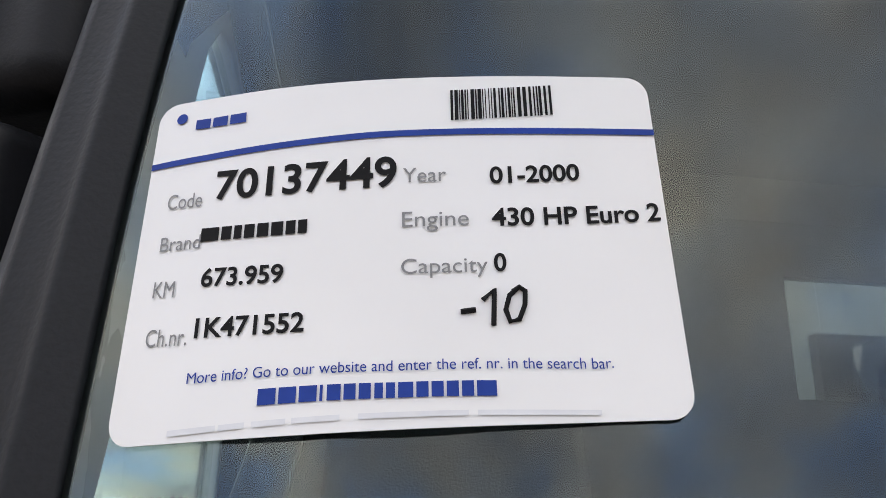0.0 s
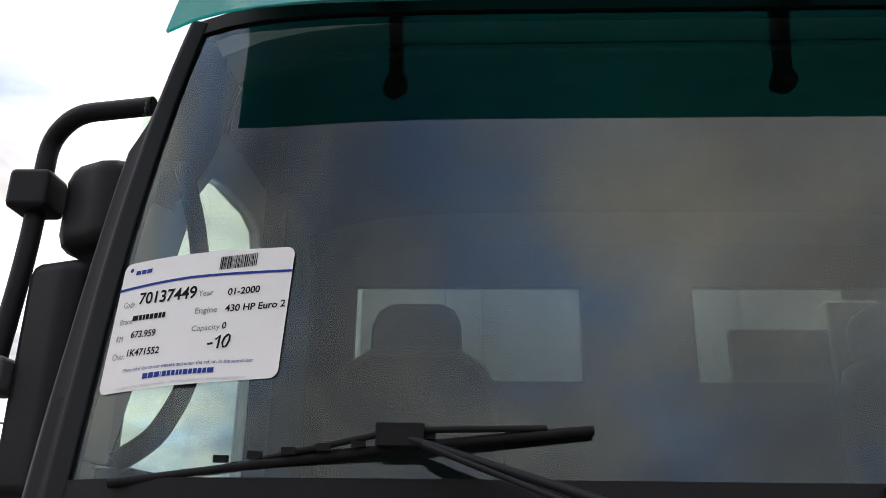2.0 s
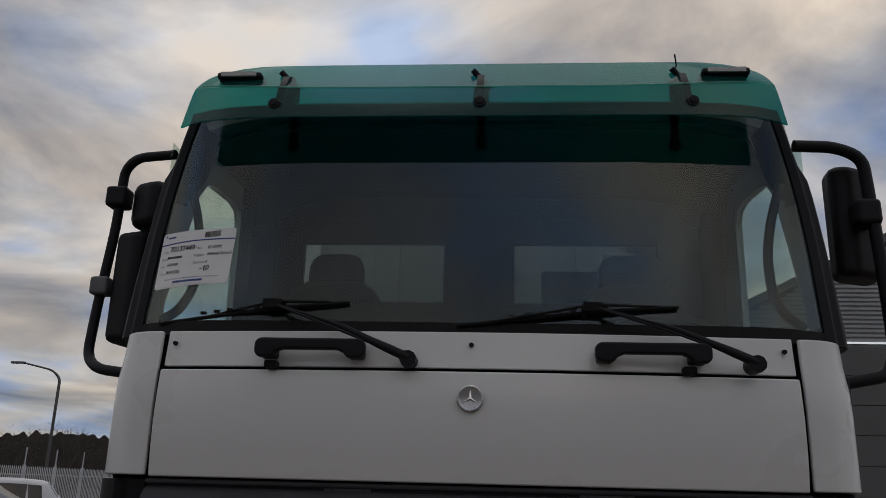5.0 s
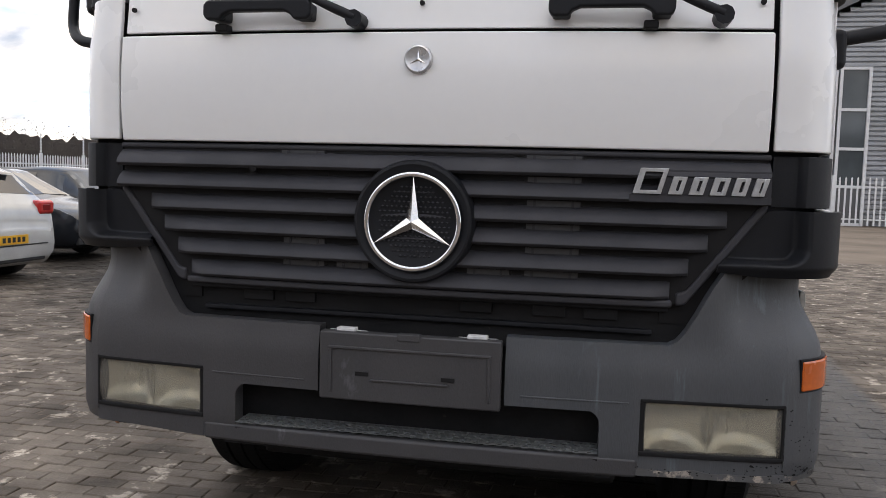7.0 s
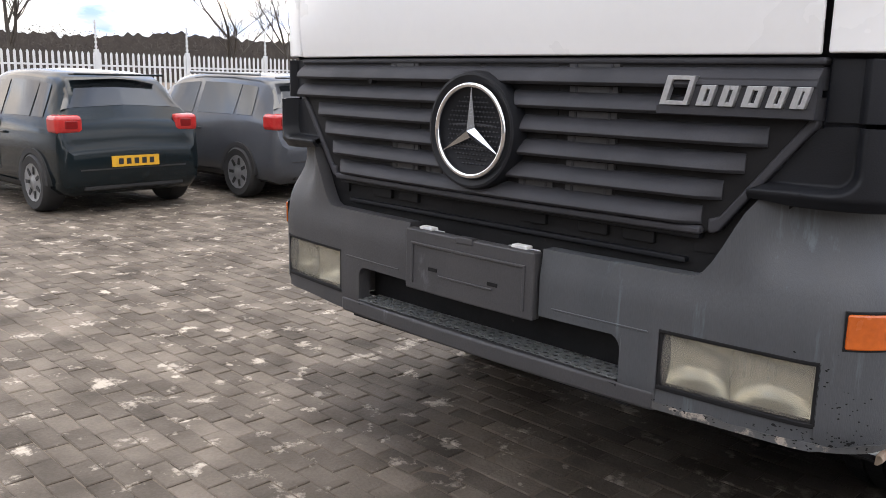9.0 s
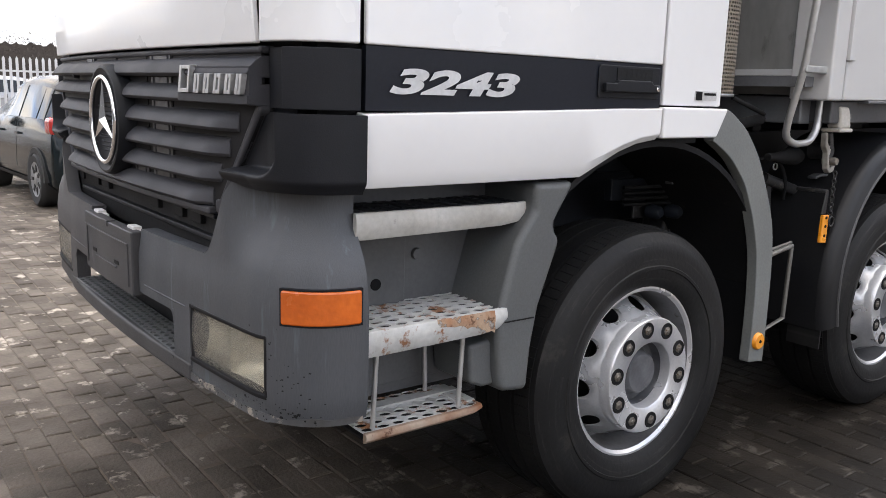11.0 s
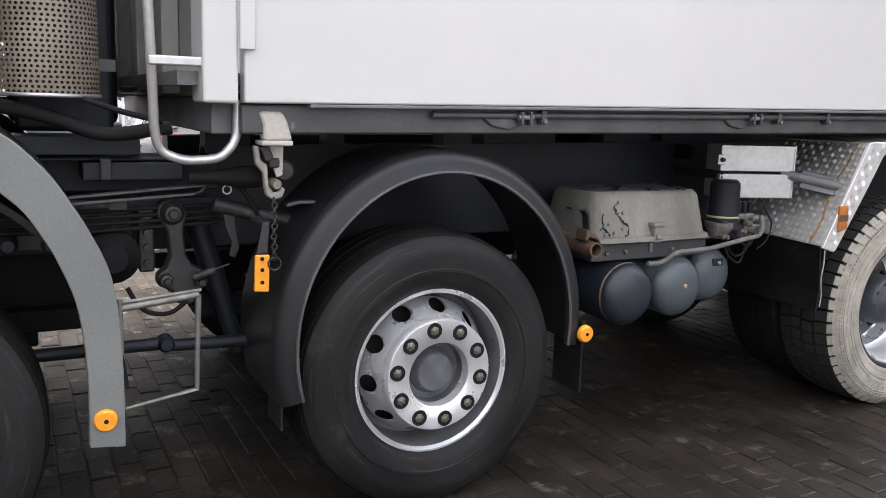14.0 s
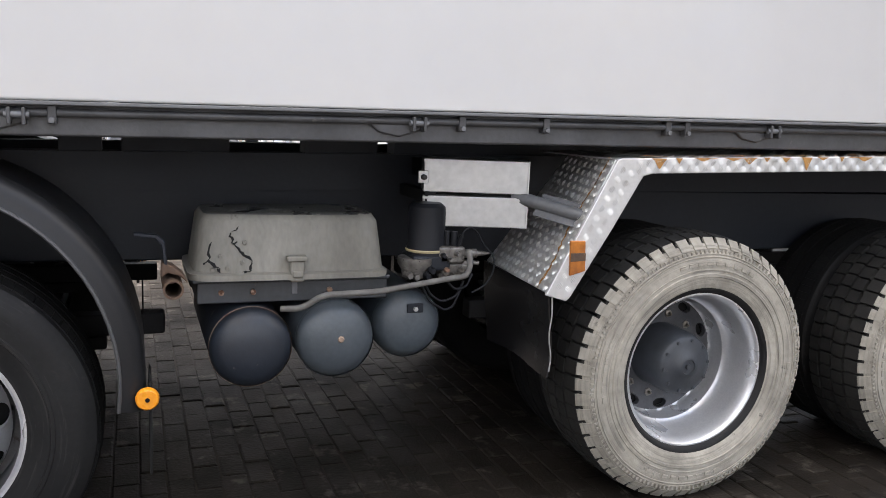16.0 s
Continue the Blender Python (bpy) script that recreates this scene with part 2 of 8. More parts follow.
TRAYM = mat("dirty_tray_paint", (.050, .055, .060), (.028, .031, .034), 5, .5, bump=.2, bscale=60, spots=(.12, .085, .06), spot_at=.65)
TANK_L = mat("lighter_air_tank_paint", (.064, .077, .089), (.048, .058, .068), 5, .42, bump=.1, bscale=60, spots=(.13, .122, .11), spot_at=.66)
STREAK = mat("orange_rust_streak", (.42, .22, .055), (.30, .15, .045), 25, .8, bump=.2, bscale=120, spots=(.5, .46, .40), spot_at=.6)
CREAM = mat("cream_intake_plastic", (.33, .31, .26), (.27, .25, .21), 4, .5)
RUSTPIPE = mat("dark_rusty_pipe", (.10, .062, .04), (.055, .035, .025), 14, .8, bump=.4, bscale=90, spots=(.2, .12, .07), spot_at=.62)
ORANGE = mat("amber_lens_plastic", (.60, .125, .011), (.46, .09, .008), 9, .22, coat=.5, bump=.25, bscale=60)
AMBER = mat("amber_reflector", (.85, .33, .02), (.75, .27, .015), 30, .3, coat=.4)
GASKET = mat("black_rubber_seal", (.009, .009, .010), (.014, .014, .015), 12, .6, spec=.15)
LENSBACK = mat("headlamp_reflector", (.74, .715, .64), (.50, .47, .385), 6, .22, .7, bump=.15, bscale=40)
LENS = acrylic("clouded_headlamp_glass", (.90, .89, .85), .20)
WSGLASS = glass("windscreen_glass", (.70, .78, .77), .0, f0=.062, sheen=(.86, .97, 1.0))
REARGLASS = glass("tinted_rear_glass", (.80, .86, .83), .0)
SIDEGLASS = glass("side_window_glass", (.80, .88, .84), .0)
VISOR = acrylic("green_visor_acrylic", (.09, .47, .445), .22)
INTERIOR = mat("dark_cab_trim", (.013, .0138, .0155), (.010, .0106, .012), 6, .8, bump=.05, bscale=120, grain=.04)
SEATC = mat("dark_seat_fabric", (.012, .012, .014), (.017, .017, .019), 30, .9, bump=.3, bscale=200)
PAPER = mat("white_glossy_paper", (.79, .79, .785), (.76, .76, .757), 3, .35, bump=.03, bscale=8)
INK = mat("black_ink", (.008, .008, .009), (.012, .012, .013), 40, .7, spec=.1)
GREYINK = mat("grey_ink", (.17, .175, .18), (.2, .2, .21), 40, .5)
FAINT = mat("faint_grey_ink", (.68, .69, .72), (.7, .71, .73), 40, .5)
BLUEINK = mat("blue_ink", (.016, .045, .26), (.02, .052, .29), 30, .6, spec=.15)


def ring_wear(m, worn, lo, hi, strength, rings=46.0):
    """Scuffs and dirt that run round a tyre: streaks along the turning direction, strongest on the shoulder."""
    n, l = m.node_tree.nodes, m.node_tree.links
    b = n["Principled BSDF"]
    tc, sp = n.new("ShaderNodeTexCoord"), n.new("ShaderNodeSeparateXYZ")
    l.new(tc.outputs["Object"], sp.inputs[0])
    flat_ = n.new("ShaderNodeCombineXYZ")
    l.new(sp.outputs[1], flat_.inputs[0])
    l.new(sp.outputs[2], flat_.inputs[1])
    ln = n.new("ShaderNodeVectorMath")
    ln.operation = "LENGTH"
    l.new(flat_.outputs[0], ln.inputs[0])
    ang = n.new("ShaderNodeMath")
    ang.operation = "ARCTAN2"
    l.new(sp.outputs[2], ang.inputs[0])
    l.new(sp.outputs[1], ang.inputs[1])
    rr = n.new("ShaderNodeMath")
    rr.operation, rr.inputs[1].default_value = "MULTIPLY", rings
    l.new(ln.outputs["Value"], rr.inputs[0])
    at = n.new("ShaderNodeCombineXYZ")
    l.new(rr.outputs[0], at.inputs[0])
    l.new(ang.outputs[0], at.inputs[1])
    oi = n.new("ShaderNodeObjectInfo")
    l.new(oi.outputs["Random"], at.inputs[2])
    nz = n.new("ShaderNodeTexNoise")
    nz.inputs["Scale"].default_value, nz.inputs["Detail"].default_value, nz.inputs["Roughness"].default_value = 1.4, 9.0, .68
    l.new(at.outputs[0], nz.inputs["Vector"])
    mr = n.new("ShaderNodeMapRange")
    mr.inputs["From Min"].default_value, mr.inputs["From Max"].default_value = lo, hi
    mr.inputs["To Max"].default_value = strength
    l.new(nz.outputs["Fac"], mr.inputs[0])
    mx = n.new("ShaderNodeMixRGB")
    l.new(mr.outputs[0], mx.inputs[0])
    l.new(b.inputs["Base Color"].links[0].from_socket, mx.inputs[1])
    mx.inputs[2].default_value = (*worn, 1)
    l.new(mx.outputs[0], b.inputs["Base Color"])


ring_wear(RUBBER, (.058, .056, .053), .55, .78, .8)
ring_wear(RUBBER_D, (.085, .080, .070), .48, .72, .75, 70.0)


def patchy(m, lo, hi):
    """Lets a stain fade out unevenly towards bare metal."""
    n, l = m.node_tree.nodes, m.node_tree.links
    b = n["Principled BSDF"]
    tc, nz, mr = n.new("ShaderNodeTexCoord"), n.new("ShaderNodeTexNoise"), n.new("ShaderNodeMapRange")
    nz.inputs["Scale"].default_value, nz.inputs["Detail"].default_value = 34.0, 8.0
    l.new(tc.outputs["Object"], nz.inputs["Vector"])
    mr.inputs["From Min"].default_value, mr.inputs["From Max"].default_value = lo, hi
    l.new(nz.outputs["Fac"], mr.inputs[0])
    l.new(mr.outputs[0], b.inputs["Alpha"])


patchy(STREAK, .24, .48)
RUSTY = mat("flaking_rust_on_step", (.24, .10, .04), (.36, .28, .2), 14, .75, bump=.4, bscale=80, spots=(.10, .045, .02), spot_at=.55)
patchy(RUSTY, .34, .46)
STEPW = mat("worn_cream_step_paint", (.47, .465, .44), (.36, .35, .32), 6, .55, bump=.2, bscale=60, spots=(.14, .13, .12), spot_at=.66)

# ---------------------------------------------------------------- mesh tools


def link_mesh(name, bm, material, smooth=40, mats=()):
    me = bpy.data.meshes.new(name)
    bmesh.ops.recalc_face_normals(bm, faces=bm.faces)
    bm.to_mesh(me)
    bm.free()
    for m in ([material, *mats] if material else mats):
        me.materials.append(m)
    me.polygons.foreach_set("use_smooth", [True] * len(me.polygons))
    me.set_sharp_from_angle(angle=radians(smooth))
    return me


def part(name, bm, material, parent, label="", bevel=0.0, smooth=40, mats=(), solid=0.0):
    ob = new(name, link_mesh(name, bm, material, smooth, mats))
    ob.parent = parent
    if label:
        ob["label"] = label
    if solid:
        md = ob.modifiers.new("thick", "SOLIDIFY")
        md.thickness, md.offset = solid, -1
    if solid and smooth:
        ob.modifiers.new("crisp", "EDGE_SPLIT").split_angle = radians(45)
    if bevel:
        md = ob.modifiers.new("edge", "BEVEL")
        md.width, md.segments, md.limit_method, md.angle_limit = bevel, 2, "ANGLE", radians(35)
        md.harden_normals = True
    return ob


def thing(name, label, category, at=(0, 0, 0), rz=0.0, group="", kind=""):
    e = new(name)
    e.empty_display_size = 0.2
    e.matrix_basis = pose(*at, 0, 0, rz)
    return tagged(e, label, category, group, kind)


def box(bm, x0, x1, y0, y1, z0, z1, m=None):
    vs = [bm.verts.new(p) for p in [(x, y, z) for x in (x0, x1) for y in (y0, y1) for z in (z0, z1)]]
    if m is not None:
        for v in vs:
            v.co = m @ v.co
    for f in ((0, 1, 3, 2), (4, 6, 7, 5), (0, 4, 5, 1), (2, 3, 7, 6), (0, 2, 6, 4), (1, 5, 7, 3)):
        bm.faces.new([vs[k] for k in f])
    return bm


def boxes(*dims):
    bm = bmesh.new()
    for d in dims:
        box(bm, *d)
    return bm


def prism(bm, pts, axis, a, b):
    """A closed outline, given in the two other axes, drawn out from a to b along the axis."""
    def put(p, v):
        return (v, p[0], p[1]) if axis == "x" else (p[0], v, p[1]) if axis == "y" else (p[0], p[1], v)
    A = [bm.verts.new(put(p, a)) for p in pts]
    B = [bm.verts.new(put(p, b)) for p in pts]
    bm.faces.new(A)
    bm.faces.new(B[::-1])
    for k in range(len(pts)):
        q = (k + 1) % len(pts)
        bm.faces.new((A[k], A[q], B[q], B[k]))
    return bm


def prisms(axis, *items):
    bm = bmesh.new()
    for pts, a, b in items:
        prism(bm, pts, axis, a, b)
    return bm


def band(bm, outer, inner, axis, a, b):
    """A strip between two open outlines with the same count of points, drawn out along the axis."""
    def put(p, v):
        return (v, p[0], p[1]) if axis == "x" else (p[0], v, p[1]) if axis == "y" else (p[0], p[1], v)
    rows = [[bm.verts.new(put(p, v)) for p in line] for line in (outer, inner) for v in (a, b)]
    oa, ob_, ia, ib = rows
    for k in range(len(outer) - 1):
        for r0, r1 in ((oa, ob_), (ib, ia), (ia, oa), (ob_, ib)):
            bm.faces.new((r0[k], r0[k + 1], r1[k + 1], r1[k]))
    for k in (0, -1):
        bm.faces.new((oa[k], ob_[k], ib[k], ia[k]))
    return bm


def rounded(pts, rad=0.03, n=4):
    """A path with its inner corners rounded."""
    pts = [Vector(p) for p in pts]
    out = [pts[0]]
    for a, b, c in zip(pts, pts[1:], pts[2:]):
        r = min(rad, (a - b).length * .45, (c - b).length * .45)
        p, q = b + (a - b).normalized() * r, b + (c - b).normalized() * r
        for k in range(n + 1):
            t = k / n
            out.append(p * (1 - t) ** 2 + b * 2 * t * (1 - t) + q * t * t)
    return out + [pts[-1]]


def tube(bm, pts, r, n=10, rad=0.0, caps=True):
    pts = rounded(pts, rad) if rad else [Vector(p) for p in pts]
    rings, up = [], None
    for k, p in enumerate(pts):
        d = (pts[min(k + 1, len(pts) - 1)] - pts[max(k - 1, 0)]).normalized()
        if up is None:
            up = d.orthogonal().normalized()
        up = (up - d * up.dot(d)).normalized()
        side = d.cross(up)
        rr = r(k / (len(pts) - 1)) if callable(r) else r
        rings.append([bm.verts.new(p + (up * math.cos(a) + side * math.sin(a)) * rr) for a in (2 * math.pi * j / n for j in range(n))])
    for A, B in zip(rings, rings[1:]):
        for j in range(n):
            bm.faces.new((A[j], A[(j + 1) % n], B[(j + 1) % n], B[j]))
    if caps:
        bm.faces.new(rings[0])
        bm.faces.new(rings[-1][::-1])
    return bm


def tubes(*items):
    bm = bmesh.new()
    for it in items:
        tube(bm, *it[:2], **(it[2] if len(it) > 2 else {}))
    return bm


def lathe(bm, prof, n=48, axis="x", at=(0, 0, 0), close=False):
    """Turns (radius, along) about the axis."""
    rings = []
    for r, x in prof:
        ring = []
        for j in range(n):
            a = 2 * math.pi * j / n
            c, s = r * math.cos(a), r * math.sin(a)
            p = (x, c, s) if axis == "x" else (c, x, s) if axis == "y" else (c, s, x)
            ring.append(bm.verts.new(Vector(p) + Vector(at)))
            if r < 1e-6:
                break
        rings.append(ring)
    pairs = list(zip(rings, rings[1:])) + ([(rings[-1], rings[0])] if close else [])
    for A, B in pairs:
        for j in range(n):
            q = (j + 1) % n
            if len(A) == 1 and len(B) == 1:
                break
            f = [A[0], B[q], B[j]] if len(A) == 1 else [A[j], A[q], B[0]] if len(B) == 1 else [A[j], A[q], B[q], B[j]]
            bm.faces.new(f)
    return bm


def letters(body, size=0.1, bold=0.0, shear=0.0, depth=0.0, wide=0.0):
    """The flat or raised mesh of a line of writing, as a bmesh in x, y; wide: stretched to that width."""
    cu = bpy.data.curves.new("writing", "FONT")
    cu.body, cu.size, cu.shear, cu.extrude, cu.offset = body, size, shear, depth, bold
    ob = bpy.data.objects.new("writing", cu)
    scene.collection.objects.link(ob)
    me = bpy.data.meshes.new_from_object(ob.evaluated_get(bpy.context.evaluated_depsgraph_get()))
    bm = bmesh.new()
    bm.from_mesh(me)
    bpy.data.objects.remove(ob)
    bpy.data.curves.remove(cu)
    bpy.data.meshes.remove(me)
    if wide:
        xs = [v.co.x for v in bm.verts]
        lo, hi = min(xs), max(xs)
        for v in bm.verts:
            v.co.x = (v.co.x - lo) / (hi - lo) * wide
    return bm


def fair(pts, n=4):
    """A smooth curve through the points, n steps for each."""
    out = []
    for j in range(len(pts) - 1):
        a, b, c, d = (np.array(pts[min(max(q, 0), len(pts) - 1)]) for q in (j - 1, j, j + 1, j + 2))
        for t in np.arange(n) / n:
            p = .5 * (2 * b + (c - a) * t + (2 * a - 5 * b + 4 * c - d) * t * t + (3 * b - a - 3 * c + d) * t ** 3)
            out.append((float(p[0]), float(p[1])))
    return out + [tuple(pts[-1])]


def bend(bm, fn):
    for v in bm.verts:
        v.co = fn(v.co)
    return bm

# ---------------------------------------------------------------- the truck
HALF, YS = 1.193, 0.22
truck = thing("tipper_truck", "white four-axle tipper truck with silver body and green visor", "truck", (.012, 0, 0))


def plan(s):
    """The cab's outline from above: s is the way along it from the middle of the front, past the corner to the side."""
    a = abs(s)
    if a <= 1.0:
        x, y = a, -.02 + .052 * a * a
    elif a <= 1.3:
        w = (a - 1.0) / .3 * math.pi / 2
        x, y = 1.0 + (HALF - 1.0) * math.sin(w) ** .85, .032 + (YS - .032) * (1 - max(math.cos(w), 0) ** .85)
    else:
        x, y = HALF, YS + a - 1.3
    return math.copysign(x, s), y


def skin(bm, s0, s1, zlo, zhi, off=0.0, thick=.02, ns=24, nz=6):
    """A curved plate that follows the cab's outline."""
    zl = zlo if callable(zlo) else (lambda s: zlo)
    zh = zhi if callable(zhi) else (lambda s: zhi)
    of = off if callable(off) else (lambda s, z: off)
    grid = [[], []]
    for i in range(ns + 1):
        s = s0 + (s1 - s0) * i / ns
        (x, y), (xa, ya), (xb, yb) = plan(s), plan(s - .01), plan(s + .01)
        nrm = Vector((yb - ya, -(xb - xa), 0)).normalized()
        for g, dep in ((0, 0), (1, -thick)):
            col = []
            for j in range(nz + 1):
                z = zl(s) + (zh(s) - zl(s)) * j / nz
                col.append(bm.verts.new(Vector((x, y, z)) + nrm * (of(s, z) + dep)))
            grid[g].append(col)
    A, B = grid
    for i in range(ns):
        for j in range(nz):
            bm.faces.new((A[i][j], A[i + 1][j], A[i + 1][j + 1], A[i][j + 1]))
            bm.faces.new((B[i][j], B[i][j + 1], B[i + 1][j + 1], B[i + 1][j]))
        for j in (0, nz):
            bm.faces.new((A[i][j], B[i][j], B[i + 1][j], A[i + 1][j]))
    for i in (0, ns):
        for j in range(nz):
            bm.faces.new((A[i][j], A[i][j + 1], B[i][j + 1], B[i][j]))
    return bm


def skins(*items):
    bm = bmesh.new()
    for it in items:
        skin(bm, *it[:4], **(it[4] if len(it) > 4 else {}))
    return bm


def soft(t):
    t = min(max(t, 0), 1)
    return t * t * (3 - 2 * t)


def ws(x, z):
    """The depth of the windscreen."""
    return .05 + .2 * (z - 1.96) + .08 * (abs(x) / 1.09) ** 8


def ws_half(z):
    return 1.132 - .045 * max(0, (z - 2.2) / .5) ** 2


# ---- cab
cab = new("cab")
cab.parent = truck
part("front_flap", skins((-.992, .992, 1.497, 1.827, {"off": lambda s, z: .012 * (1 - ((z - 1.66) / .17) ** 2) * 1.0})), WHITE, cab, "white front maintenance flap", .006)
part("cowl_panel", skins((-.992, .992, 1.838, 1.955, {"off": lambda s, z: -.02 - (z - 1.84) * .12, "nz": 3})), WHITE, cab, "white cowl strip below the windscreen", .005)
for k in (-1, 1):
    part("corner_panel", skins((1.003 * k, 1.292 * k, 1.5, 1.953, {"off": lambda s, z: -.002 - .02 * soft((z - 1.75) / .2)})), WHITE, cab, "", .006)
part("inner_front_wall", boxes((-.93, .93, .085, .11, .75, 1.2), (-1.1, 1.1, .10, .125, 1.2, 1.95)), DARK, cab)
# doors: lower shell, stripe, skirt
for k in (-1, 1):
    door = part("door", skins((1.302 * k, 2.385 * k, 1.5, 2.03, {"ns": 6})), WHITE, cab, "white cab door", .006)
    part("stripe", skins((1.302 * k, 2.385 * k, 1.346, 1.498, {"off": -.003, "ns": 6})), STRIPE, door, "black stripe along the door")
    part("rear_side_panel", skins((2.397 * k, 2.70 * k, 1.376, 2.92, {"ns": 3})), WHITE, cab, "", .006)
    fold = bmesh.new()
    chain = [(.212, 1.157, 1.199, 1.342), (.60, 1.158, 1.200, 1.352), (.97, 1.16, 1.203, 1.362), (1.06, 1.20, 1.232, 1.365), (1.13, 1.231, 1.256, 1.367), (1.21, 1.255, 1.276, 1.368), (1.303, 1.268, 1.288, 1.371)]
    last = None
    for y, z0, z1, z2 in chain:
        cur = [fold.verts.new((x * k, y, z)) for x, z in ((HALF - .03, z0), (HALF - .008, z0), (HALF + .012, z1), (HALF + .014, z2 - .004), (HALF - .03, z2))]
        if last:
            for q in range(5):
                fold.faces.new((last[q], last[(q + 1) % 5], cur[(q + 1) % 5], cur[q]))
        else:
            fold.faces.new(cur)
        last = cur
    fold.faces.new(last[::-1])
    part("door_skirt", fold, WHITE, door, "white lower door skirt", .004, 25)
    part("rear_skirt", prisms("x", ([(1.315, 1.372), (1.315, 1.272), (1.6, 1.273), (1.655, 1.37)], *sorted(((HALF + .012) * k, (HALF - .02) * k)))), WHITE, cab, "", .008)
    # window frame of the door
    w0, w1 = sorted((HALF * k, (HALF - .035) * k))
    top = [(.22, 2.03), (.36, 2.03), (.62, 2.62), (.70, 2.70), (.80, 2.725), (1.04, 2.745), (1.13, 2.73), (1.165, 2.68), (1.165, 2.03), (1.305, 2.03), (1.305, 2.90), (.52, 2.90)]
    part("window_frame", prisms("x", (top, w0, w1)), WHITE, door, "", .006)
    part("side_window", boxes((*sorted(((HALF - .018) * k, (HALF - .022) * k)), .33, 1.265, 2.02, 2.735)), SIDEGLASS, door, "side window glass")
    part("inner_pillar", boxes((*sorted(((HALF - .037) * k, (HALF - .1) * k)), 1.15, 1.59, 1.4, 2.86)), INTERIOR, cab)
    part("door_lining", boxes((*sorted(((HALF - .04) * k, (HALF - .1) * k)), .3, 1.3, 1.4, 2.02)), INTERIOR, door)
# door handle
for k in (-1, 1):
    f0 = HALF - .002
    pan = part("door_handle", prisms("x", ([(1.02, 1.395), (1.285, 1.395), (1.29, 1.4), (1.29, 1.485), (1.285, 1.49), (1.02, 1.49), (1.015, 1.48), (1.015, 1.4)], *sorted((f0 * k, (f0 + .006) * k)))), BLACKP, cab, "black recessed door handle", .003)
    part("recess", boxes((*sorted(((f0 + .004) * k, (f0 + .0085) * k)), 1.09, 1.25, 1.447, 1.483)), DARK, pan)
    part("grip", prisms("x", ([(1.03, 1.412), (1.275, 1.412), (1.275, 1.438), (1.245, 1.438), (1.235, 1.448), (1.09, 1.448), (1.08, 1.438), (1.03, 1.438)], *sorted(((f0 + .004) * k, (f0 + .022) * k)))), BLACKP, pan, "", .004)
    part("lock", lathe(bmesh.new(), [(0, f0 + .027), (.008, f0 + .026), (.009, f0 + .01)], 16, "x", (0, 1.262, 1.425)), CHROME, pan) if k > 0 else None
# model number and small plate on the side
FOIL = mat("silver_foil", (.60, .61, .63), (.50, .51, .52), 20, .35, .5)
number = bend(letters("3243", .16, .007, .28, .0, .42), lambda c: Vector((HALF + .003, .285 + c.x, 1.391 + c.y * .50)))
part("model_number", number, FOIL, cab, "silver model number 3243")
sticker = part("maker_plate", boxes((HALF, HALF + .003, 1.475, 1.59, 1.395, 1.425)), mat("plate_grey", (.5, .5, .5), None, 20, .4), cab, "small dark and grey sticker")
part("plate_mark", boxes((HALF + .003, HALF + .0045, 1.478, 1.51, 1.396, 1.424)), INK, sticker)
part("plate_mark", boxes((HALF + .003, HALF + .0045, 1.522, 1.583, 1.412, 1.42)), INK, sticker)
# roof, rear wall, floor, interior
bm = bmesh.new()
prof = [(.236, 2.836), (.27, 2.87), (.33, 2.905), (.42, 2.94), (.7, 3.0), (1.1, 3.03), (1.55, 3.0), (1.605, 2.9)]
prev = None
for y, z in prof:
    row = []
    half = 1.04 + (HALF - 1.05) * soft((y - .22) / .5)
    for u in np.linspace(-1, 1, 25):
        e = abs(u) ** 6
        row.append(bm.verts.new((u * half, y + .06 * abs(u) ** 8 * (1 - soft((y - .22) / .5)), z - .14 * e * max(z - 2.76, .02) / .3)))
    if prev:
        for j in range(24):
            bm.faces.new((prev[j], prev[j + 1], row[j + 1], row[j]))
    prev = row
lining = bend(bm.copy(), lambda c: Vector((c.x * .97, .30 + (c.y - .236) * .92, c.z - .055)))
part("roof", bm, WHITE, cab, "white cab roof", solid=.03)
part("headlining", lining, INTERIOR, cab, "dark headlining", solid=.008)
rear = part("rear_wall", boxes((-HALF + .06, HALF - .06, 1.605, 1.64, 1.3, 2.40), (-HALF + .06, HALF - .06, 1.605, 1.64, 2.715, 2.9),
                               (-HALF + .06, -.95, 1.605, 1.64, 2.40, 2.715), (-.21, .155, 1.605, 1.64, 2.40, 2.715), (.885, HALF - .06, 1.605, 1.64, 2.40, 2.715)), INTERIOR, cab, "dark rear cab wall with two windows")
for x0, x1 in ((-.95, -.21), (.155, .885)):
    part("rear_window", boxes((x0, x1, 1.62, 1.625, 2.4, 2.715)), REARGLASS, rear, "rear window glass")
part("cab_floor", boxes((-1.12, 1.12, .11, 1.6, 1.25, 1.3)), INTERIOR, cab)
bm = prisms("x", ([(.12, 1.5), (.12, 1.94), (.3, 2.0), (.52, 1.985), (.6, 1.9), (.62, 1.5)], -1.1, 1.1))
part("dashboard", bm, INTERIOR, cab, "dark dashboard", .02)
